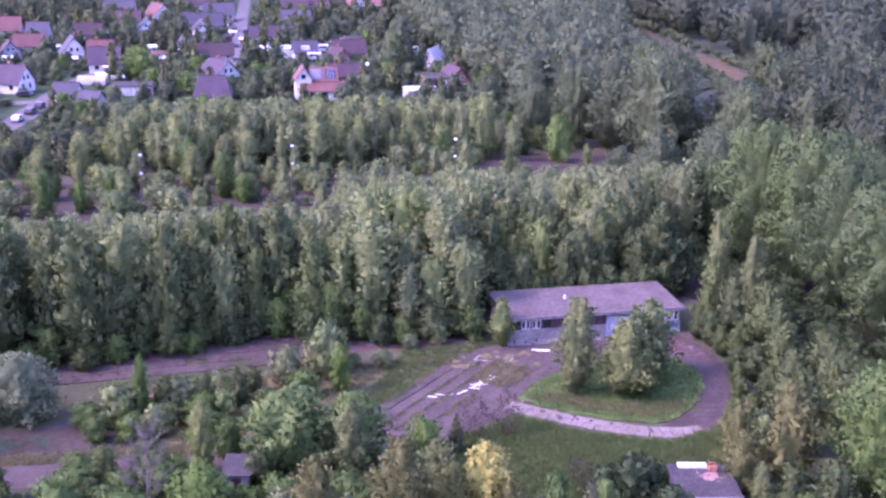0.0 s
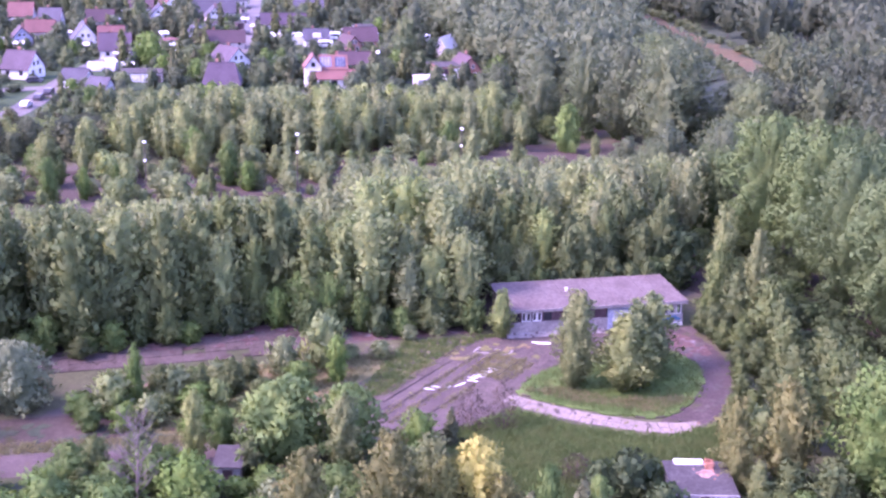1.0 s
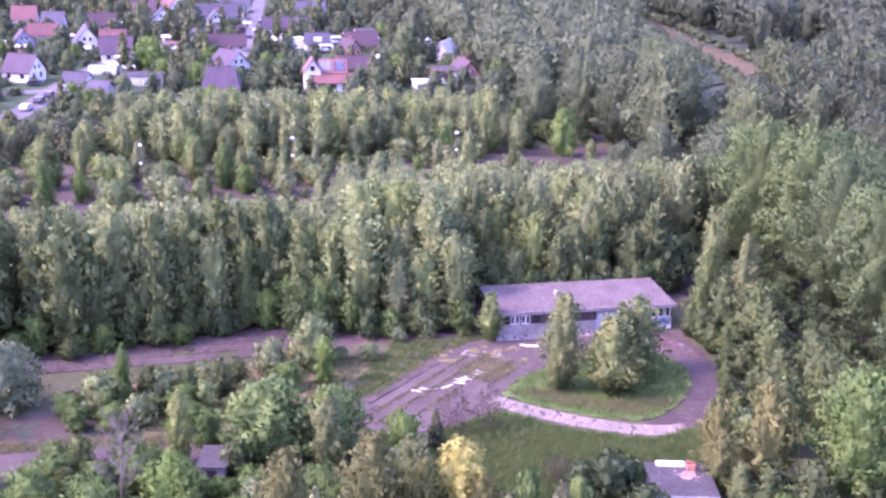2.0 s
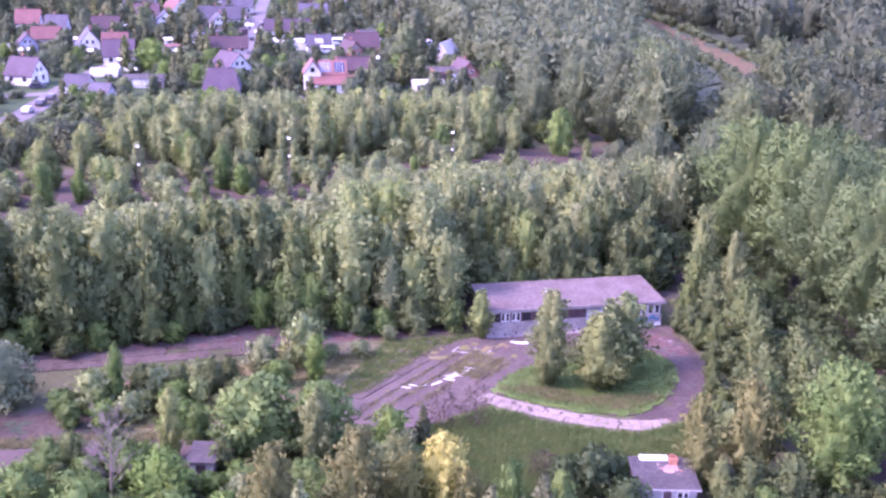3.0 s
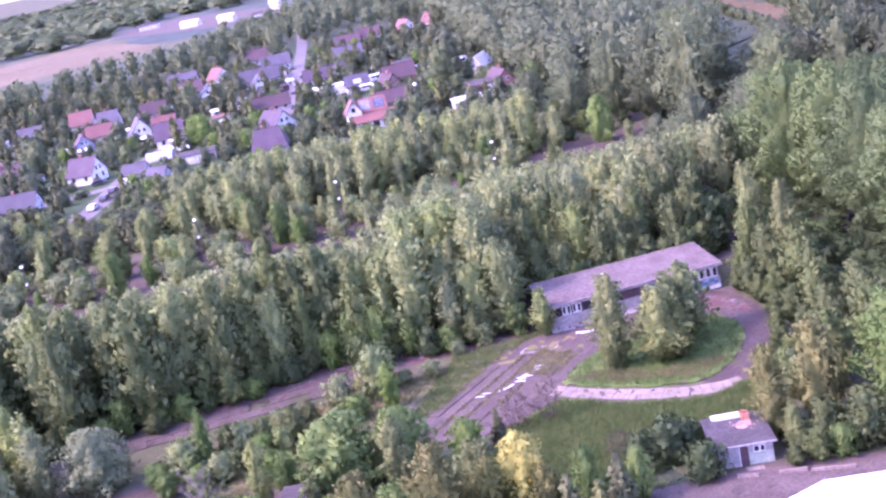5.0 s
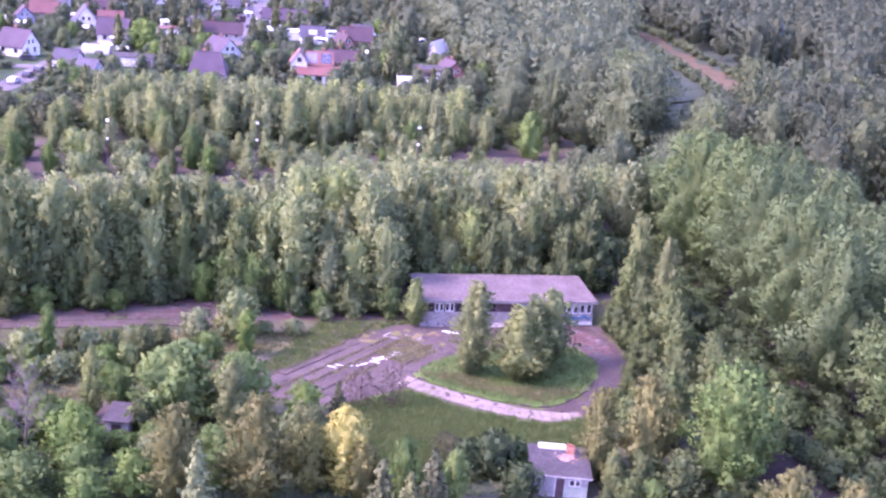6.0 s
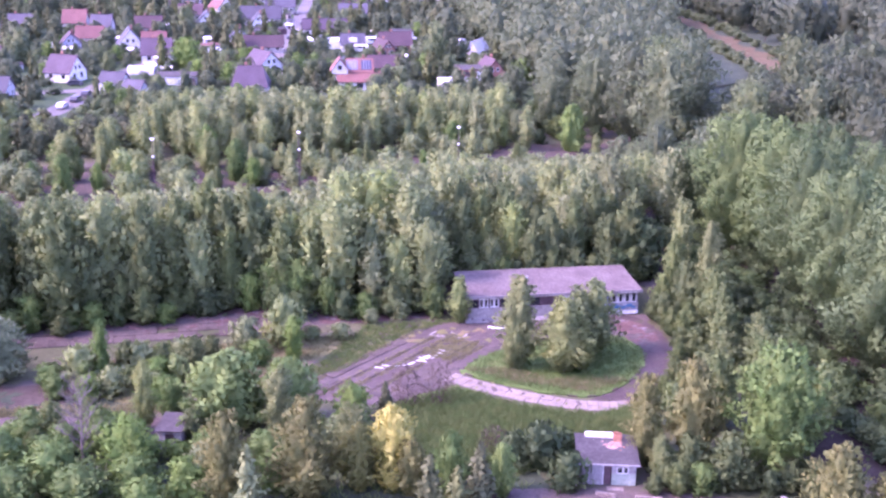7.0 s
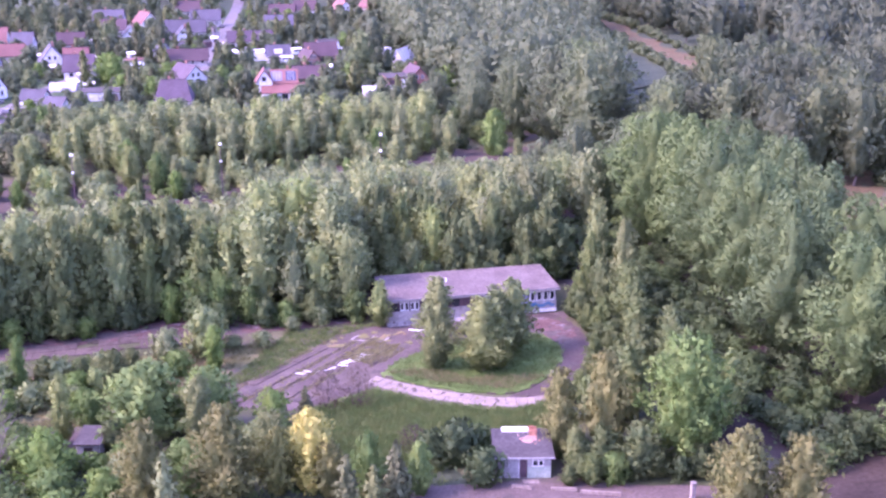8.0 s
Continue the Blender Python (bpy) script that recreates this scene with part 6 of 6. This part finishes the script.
for x, y in scatter(MID, 110, 8, 3.2):
    h = row_height(x, y) * rows.uniform(0.8, 1.08)
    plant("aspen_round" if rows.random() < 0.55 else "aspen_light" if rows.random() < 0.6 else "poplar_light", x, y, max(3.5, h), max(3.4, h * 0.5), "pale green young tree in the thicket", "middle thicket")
for x, y in scatter([(-66, 158), (16, 158), (20, 188), (-66, 186)], 120, 9, 3.4):
    h = max(2.0, min(row_height(x, y), 9) * rows.uniform(0.6, 1.0))
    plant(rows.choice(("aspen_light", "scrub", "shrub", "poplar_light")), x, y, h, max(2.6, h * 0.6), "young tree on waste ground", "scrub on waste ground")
for x, y in scatter([(-66, 186), (20, 190), (60, 200), (78, 214), (50, 222), (10, 212), (-66, 214)], 100, 10, 3.2):
    h = rows.uniform(1.2, 5.2)
    plant(rows.choice(("scrub", "shrub")), x, y, h, h * 1.15, "low shrub on bare soil", "scrub on waste ground")
for x, y in scatter([(-60, 192), (16, 194), (60, 205), (70, 216), (20, 215), (-16, 213), (-60, 213)], 34, 73, 5.0):
    h = rows.uniform(4.0, 8.0)
    plant(rows.choice(("bright", "aspen", "aspen", "lane_tree")), x, y, h, h * rows.uniform(0.42, 0.6), "yellow-green sapling on bare soil", "saplings on bare soil")
ROWA = [(-14, 222), (8, 217), (24, 218), (60, 223), (64, 232), (62, 250), (20, 252), (-12, 250)]
for x, y in scatter(ROWA, 165, 12, 2.7):
    h = min(14.0, 50 - (y + 5) * 50 / 308) * (rows.uniform(0.5, 0.9) if y < 228 else rows.uniform(0.8, 1.06))
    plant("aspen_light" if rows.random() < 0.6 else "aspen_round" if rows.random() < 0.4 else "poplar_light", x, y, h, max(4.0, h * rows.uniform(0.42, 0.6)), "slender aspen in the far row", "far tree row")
for x, y in scatter([(-75, 216), (-15, 224), (-14, 252), (-44, 262), (-85, 258)], 120, 13, 3.2):
    h = min(11.0, 50 - (y + 5) * 50 / (308 if x < -44 else 276)) * rows.uniform(0.6, 1.0)
    plant(rows.choice(("poplar_light", "garden_dark", "forest_tree", "poplar_light")), x, y, max(3.2, h), max(4.2, h * 0.7), "dark green tree below the village", "trees below the village")
for x, y in scatter([(-62, 126), (-30, 126), (-26, 118), (-27, 104), (-60, 100)], 26, 14, 3.6):
    h = rows.uniform(5, 9)
    plant(rows.choice(("poplar", "aspen")), x, y, h, h * 0.5, "young poplar at the edge of the waste ground", "front tree row")

def open_view(x, y, h):
    """How tall a tree may be so that the sandy trail stays open to the south-west."""
    for px, py in ((163, 322), (167, 332), (170, 345), (172, 358), (174, 372), (176, 388), (179, 408), (182, 430), (185, 455)):
        d = math.hypot(px - 2, py)
        t = ((x - 2) * (px - 2) + y * py) / (d * d)
        off = abs((x - 2) * py - y * (px - 2)) / d
        if 0 < t < 0.99 and off < 4.4:
            h = min(h, 50 * (1 - t) - 0.5)
    return h


# ---- large trees beyond the lane ----
for x, y, h, w in ((76, 148, 21, 13), (78, 138, 21, 12), (76.5, 126.5, 21, 12), (75, 115, 20.5, 12), (73.5, 103, 19.5, 12), (75.5, 91.5, 17.5, 12), (78, 80, 15, 11.5),
                   (87, 143, 20, 12), (87, 130, 19.5, 12), (86, 118, 18.5, 12), (85, 106, 17.5, 12), (86, 94, 16.5, 12), (90, 82, 14, 11),
                   (74, 160, 14, 9), (83, 158, 17, 10), (72.5, 75, 10.5, 8.5), (96, 100, 15, 11)):
    plant("silver", x, y, h, w, "", "large poplars beyond the lane")
for x, y, h, w in ((70.5, 176, 11, 7), (76, 182, 13, 8), (66, 168, 9, 6), (84, 178, 14, 9), (72, 190, 9, 7), (90, 188, 13, 9)):
    plant("forest_oak", x, y, h, w, "dark green tree at the end of the lane", "trees at the lane")
for x, y, h, w in ((88, 212, 22, 15), (97, 222, 22, 14), (86, 226, 21, 13), (104, 207, 16.5, 12), (96, 236, 21, 14), (109, 224, 13, 10), (80, 234, 17, 10), (100, 198, 17, 11),
                   (72, 238, 13, 8), (75, 250, 14, 9), (84, 246, 17, 10), (68, 258, 12, 8)):
    plant("forest_oak", x, y, h, w, "", "large trees beside the soil strip")
for x, y in scatter([(104, 190), (116, 178), (132, 176), (190, 196), (192, 254), (130, 258), (114, 236)], 84, 15, 6.0):
    h = open_view(x, y, rows.uniform(16, 20))
    if h > 1.2:
        tall = h > 4
        plant("forest_tree" if tall else "dark_shrub", x, y, h, max(min(h * 0.7, rows.uniform(8, 11)), 5.0),
              "tall forest tree beside the sandy clearing" if tall else "low dark shrub beside the sandy clearing", "forest by the clearing")

# dark undergrowth, planted thick to stand in for the lane's shade
for x, y in scatter([(64, 78), (72, 82), (74, 110), (78, 140), (82, 166), (70, 166), (66, 142), (64, 112)], 110, 44, 1.9):
    plant("dark_shrub", x, y, rows.uniform(1.6, 3.2), rows.uniform(3.4, 5.0), "dark undergrowth standing in for shade beneath the large poplars", "undergrowth")

for x, y in scatter([(56.5, 86), (60, 86), (61, 104), (58, 102)], 6, 46, 2.6):
    plant(rows.choice(("lane_tree", "poplar")), x, y, rows.uniform(6, 9.5), rows.uniform(4, 5.5), "tree crowding the shaded lane", "trees at the lane")

# ---- garden trees of the village ----
taken = [(o.matrix_basis.translation.x, o.matrix_basis.translation.y) for o in scene.objects if o.parent is None and not o.name.startswith("garden_shed") and o.get("category") in ("house", "garage", "car", "tent", "shed", "caravan", "cabin", "greenhouse", "hall")]
STREETS = [((-44, 255), (-29.5, 322)), ((-29.5, 322), (-16, 366)), ((14, 350), (25, 440)), ((25, 440), (40.7, 600)), ((19.5, 384), (48, 352)), ((48, 352), (100, 330)), ((-150, 300), (-31, 305))]


def near_street(x, y, gap):
    for (ax, ay), (bx, by) in STREETS:
        t = max(0, min(1, ((x - ax) * (bx - ax) + (y - ay) * (by - ay)) / ((bx - ax) ** 2 + (by - ay) ** 2)))
        if math.hypot(x - ax - t * (bx - ax), y - ay - t * (by - ay)) < gap:
            return True
    return False


for x, y, h, w in ((24.5, 312, 6.5, 8.5), (18.5, 306, 5.5, 7), (29.0, 316, 6.0, 6.5), (21, 322, 7.0, 7.0), (46.5, 303, 5.0, 6.5), (52.5, 312, 5.5, 7), (57.5, 322, 6.5, 7), (55, 306, 4.0, 5.5),
                   (49, 330, 6.0, 6.5), (60, 336, 8, 7.5), (-3, 300, 5.5, 7.0), (2, 312, 6.0, 6.5), (-6, 322, 5.5, 6.5), (0.5, 332, 6.5, 6.5), (-16, 300, 4.6, 5.5), (6, 344, 5.5, 6.5), (84, 318, 9, 8), (80, 300, 8, 8)):
    plant("garden_light" if rows.random() < 0.4 else "garden", x, y, h, w, "green garden tree before the houses", "garden trees of the village")
for x, y in scatter([(-80, 452), (-24, 446), (-12, 462), (-8, 520), (-60, 566), (-120, 520)], 60, 93, 5.0):
    if not any(abs(x - a) < 5.5 and -10 < y - b < 6 for a, b in taken):
        hh = rows.uniform(7, 12)
        plant(rows.choice(("garden_dark", "forest_tree", "forest_tree")), x, y, hh, hh * rows.uniform(0.55, 0.8), "dark green tree behind the village houses", "garden trees of the village")
for hx, hy, wide in HEDGES:
    if hy > 560 or near_street(hx, hy, 4.0):
        continue
    for k in range(3):
        x, y = hx + rows.uniform(-0.55, 0.55) * wide, hy - rows.uniform(2.6, 5.5)
        if not near_street(x, y, 4.2):
            hh = rows.uniform(1.8, 3.4)
            plant("garden" if rows.random() < 0.75 else "garden_light", x, y, hh, hh * rows.uniform(1.1, 1.6), "green bush before a house front", "garden bushes")
BEHIND = []
for x, y in scatter([(-120, 268), (64, 258), (82, 300), (100, 420), (110, 560), (-40, 560), (-130, 480), (-170, 330)], 780, 16, 3.2):
    if near_street(x, y, 5.0) or any(abs(x - a) < 5.0 and -9 < y - b < 6 for a, b in taken):
        continue
    k = rows.choices(("garden", "garden_dark", "garden_light"), (6, 2.4, 1.0))[0]
    h = {"garden": rows.uniform(4, 7.5), "garden_dark": rows.uniform(6, 10), "garden_light": rows.uniform(3, 6)}[k]
    if y < 350 or k != "garden":
        plant(k, x, y, h, h * (0.9 if k != "garden_dark" else 0.45), "", "garden trees of the village")
    else:
        BEHIND.append((x, y, h, h * 0.9))
plant("bright", -10.0, 339, 9.5, 9.4, "large round green tree between gardens")
for x, y, h, w in ( (-58, 352, 11, 11), (-33, 408, 12, 7), (24, 366, 8, 8), (43, 428, 9, 8), (-14, 420, 11, 8), (4, 412, 11, 7), (64, 346, 13, 9), (72, 372, 15, 10), (58, 338, 7, 8)):
    plant("garden", x, y, h, w, "", "garden trees of the village")

# ---- woods too many to count ----
wr = random.Random(40)


def wood_spots(poly, n, seed, hmin, hmax, gap=0.0, avoid=None, spread=1.0):
    out = []
    for x, y in scatter(poly, n, seed, gap):
        h = open_view(x, y, wr.uniform(hmin, hmax)) if y < 450 else wr.uniform(hmin, hmax)
        if h > 0.8 and not (avoid and avoid(x, y)):
            out.append((x, y, h, wr.uniform(0.6, 0.85) * max(h, 6.0) * spread))
    return out


TRAIL = [(112, 160), (124, 168), (138, 220), (156, 290), (168, 335), (174, 375), (179, 410), (186, 463), (186, 530)]


def on_trail(x, y, gap=9.0):
    for (ax, ay), (bx, by) in zip(TRAIL, TRAIL[1:]):
        t = max(0, min(1, ((x - ax) * (bx - ax) + (y - ay) * (by - ay)) / ((bx - ax) ** 2 + (by - ay) ** 2)))
        if math.hypot(x - ax - t * (bx - ax), y - ay - t * (by - ay)) < gap:
            return True
    return False


woods("east_woods", wood_spots([(164, 258), (420, 240), (560, 620), (190, 640), (194, 440), (188, 380), (176, 320)], 640, 17, 17, 21, 7.5, on_trail), "deep", 170, 0.045,
      "dense dark green forest east of the sandy trail")
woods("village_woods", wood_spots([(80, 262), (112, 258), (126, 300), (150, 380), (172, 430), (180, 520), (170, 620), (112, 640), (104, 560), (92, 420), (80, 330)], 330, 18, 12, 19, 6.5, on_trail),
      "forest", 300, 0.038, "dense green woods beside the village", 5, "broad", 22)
woods("garden_woods", BEHIND, "garden", 150, 0.075, "green garden trees among the farther houses", 12, "dome", 12)
woods("village_hedges", [(x, y, wr.uniform(1.5, 3.4), wr.uniform(2.5, 4.5)) for x, y in scatter([(-90, 220), (-16, 226), (-12, 256), (-4, 284), (-24, 290), (-34, 262), (-60, 290), (-120, 290)], 420, 47)
                         if not near_street(x, y, 4.5)], "garden", 60, 0.11, "dark hedges and scrub below the village", 8, "dome", 5)
woods("garden_shrubs", [(x, y, wr.uniform(1.2, 3.6), wr.uniform(1.8, 4.2)) for x, y in scatter([(-160, 268), (64, 258), (82, 300), (100, 420), (110, 560), (-40, 560), (-140, 480)], 1900, 45)
                        if not near_street(x, y, 4.0) and not any(abs(x - a) < 4.5 and -6 < y - b < 5 for a, b in taken)], "garden", 60, 0.11,
      "hedges and shrubs of the village gardens", 7, "dome", 5)
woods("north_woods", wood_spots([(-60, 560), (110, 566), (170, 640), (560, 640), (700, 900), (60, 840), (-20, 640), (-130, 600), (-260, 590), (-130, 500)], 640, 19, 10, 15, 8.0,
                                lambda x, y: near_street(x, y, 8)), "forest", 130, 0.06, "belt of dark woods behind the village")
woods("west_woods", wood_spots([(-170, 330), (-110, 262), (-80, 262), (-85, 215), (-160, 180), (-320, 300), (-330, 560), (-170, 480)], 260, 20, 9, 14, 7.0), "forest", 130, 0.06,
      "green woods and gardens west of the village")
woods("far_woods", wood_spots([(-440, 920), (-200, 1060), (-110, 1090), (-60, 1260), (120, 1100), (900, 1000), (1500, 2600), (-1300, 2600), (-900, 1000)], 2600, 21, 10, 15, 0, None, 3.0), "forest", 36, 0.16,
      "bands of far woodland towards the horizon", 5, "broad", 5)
woods("horizon_woods", wood_spots([(-3000, 2400), (2000, 2400), (2600, 4600), (-4000, 4600)], 1600, 22, 12, 18, 0, None, 6.0), "forest", 30, 0.2, "woods along the horizon with haze-blue leaves", 5, "broad", 4)

# low growth on both sides of the sandy trail and under the great trees
edges = []
for (ax, ay), (bx, by) in zip(TRAIL[1:], TRAIL[2:]):
    for i in range(int(math.dist((ax, ay), (bx, by)) * 1.3)):
        t = wr.random()
        off = wr.choice((-1, 1)) * wr.uniform(6.4, 10.5)
        d = Vector((bx - ax, by - ay)).normalized()
        h = wr.uniform(1.2, 3.4)
        edges.append((ax + (bx - ax) * t - d.y * off, ay + (by - ay) * t + d.x * off, h, h * 1.5))
woods("trail_scrub", edges, "forest", 60, 0.1, "low green scrub along the sandy trail", 9, "dome", 5)
for x, y in scatter([(64, 224), (82, 228), (100, 206), (112, 200), (116, 236), (100, 256), (66, 262)], 60, 74, 2.4):
    h = rows.uniform(2.5, 5.5)
    plant(rows.choice(("dark_shrub", "dark_shrub", "lane_tree")), x, y, h, h * 1.1, "dark undergrowth beneath large trees", "undergrowth")

# ---- rough grass ----
tufts("island_grass", scatter(ISLAND, 2600, 23), 0.12, 0.4, LEAF["blades"], "rough green grass on the island", 1)
tufts("island_hay", scatter([(29.5, 110.6), (34, 107), (41, 103.2), (46, 105.6), (44, 106.4), (38, 106.6), (34, 110.6)], 500, 24), 0.15, 0.5, LEAF["straw"], "dry yellow grass along the kerb", 2)
tufts("meadow_grass", scatter(MEADOW, 6000, 25), 0.2, 0.65, LEAF["blades"], "tall green meadow grass", 3)
tufts("waste_grass", scatter([(-6, 107), (3, 109), (10, 113), (19, 123), (8, 122.5), (-8, 119.5), (-12, 112)], 1700, 26), 0.1, 0.4, LEAF["straw"], "dry weeds on waste ground", 4)
tufts("verge_grass", scatter([(-34, 106.2), (-8, 105), (0, 104), (-2, 106), (-10, 107), (-34, 108)], 800, 27), 0.1, 0.35, LEAF["straw"], "dry weeds along the road verge", 5)
tufts("yard_grass", scatter([(-24, 86), (2, 84), (30, 84), (31, 92), (20, 102), (4, 98), (-24, 100)], 2400, 28), 0.15, 0.45, LEAF["blades"], "tall green grass among shrubs", 6)
tufts("edge_grass", scatter([(11, 110.5), (16, 112.5), (24, 122), (31, 126.4), (20, 126)], 900, 30), 0.1, 0.45, LEAF["blades"], "green weeds at the forecourt edge", 9)
tufts("hut_grass", scatter([(36, 89.5), (45, 88), (46, 98.6), (40, 97.5)], 700, 29), 0.1, 0.4, LEAF["blades"], "green grass behind the hut", 7)
seam = []
sr = random.Random(9)
for n0, s0, s1 in kerb_lines:
    for i in range(int((s1 - s0) * 7)):
        seam.append(local45(sr.uniform(s0, s1), n0 + sr.uniform(-0.05, 0.55)))
for i in range(420):
    seam.append(local45(sr.uniform(100, 106.5), sr.uniform(-65, -60.5)))
tufts("joint_weeds", seam, 0.06, 0.28, LEAF["straw"], "dry weeds growing along the kerb joints", 8)
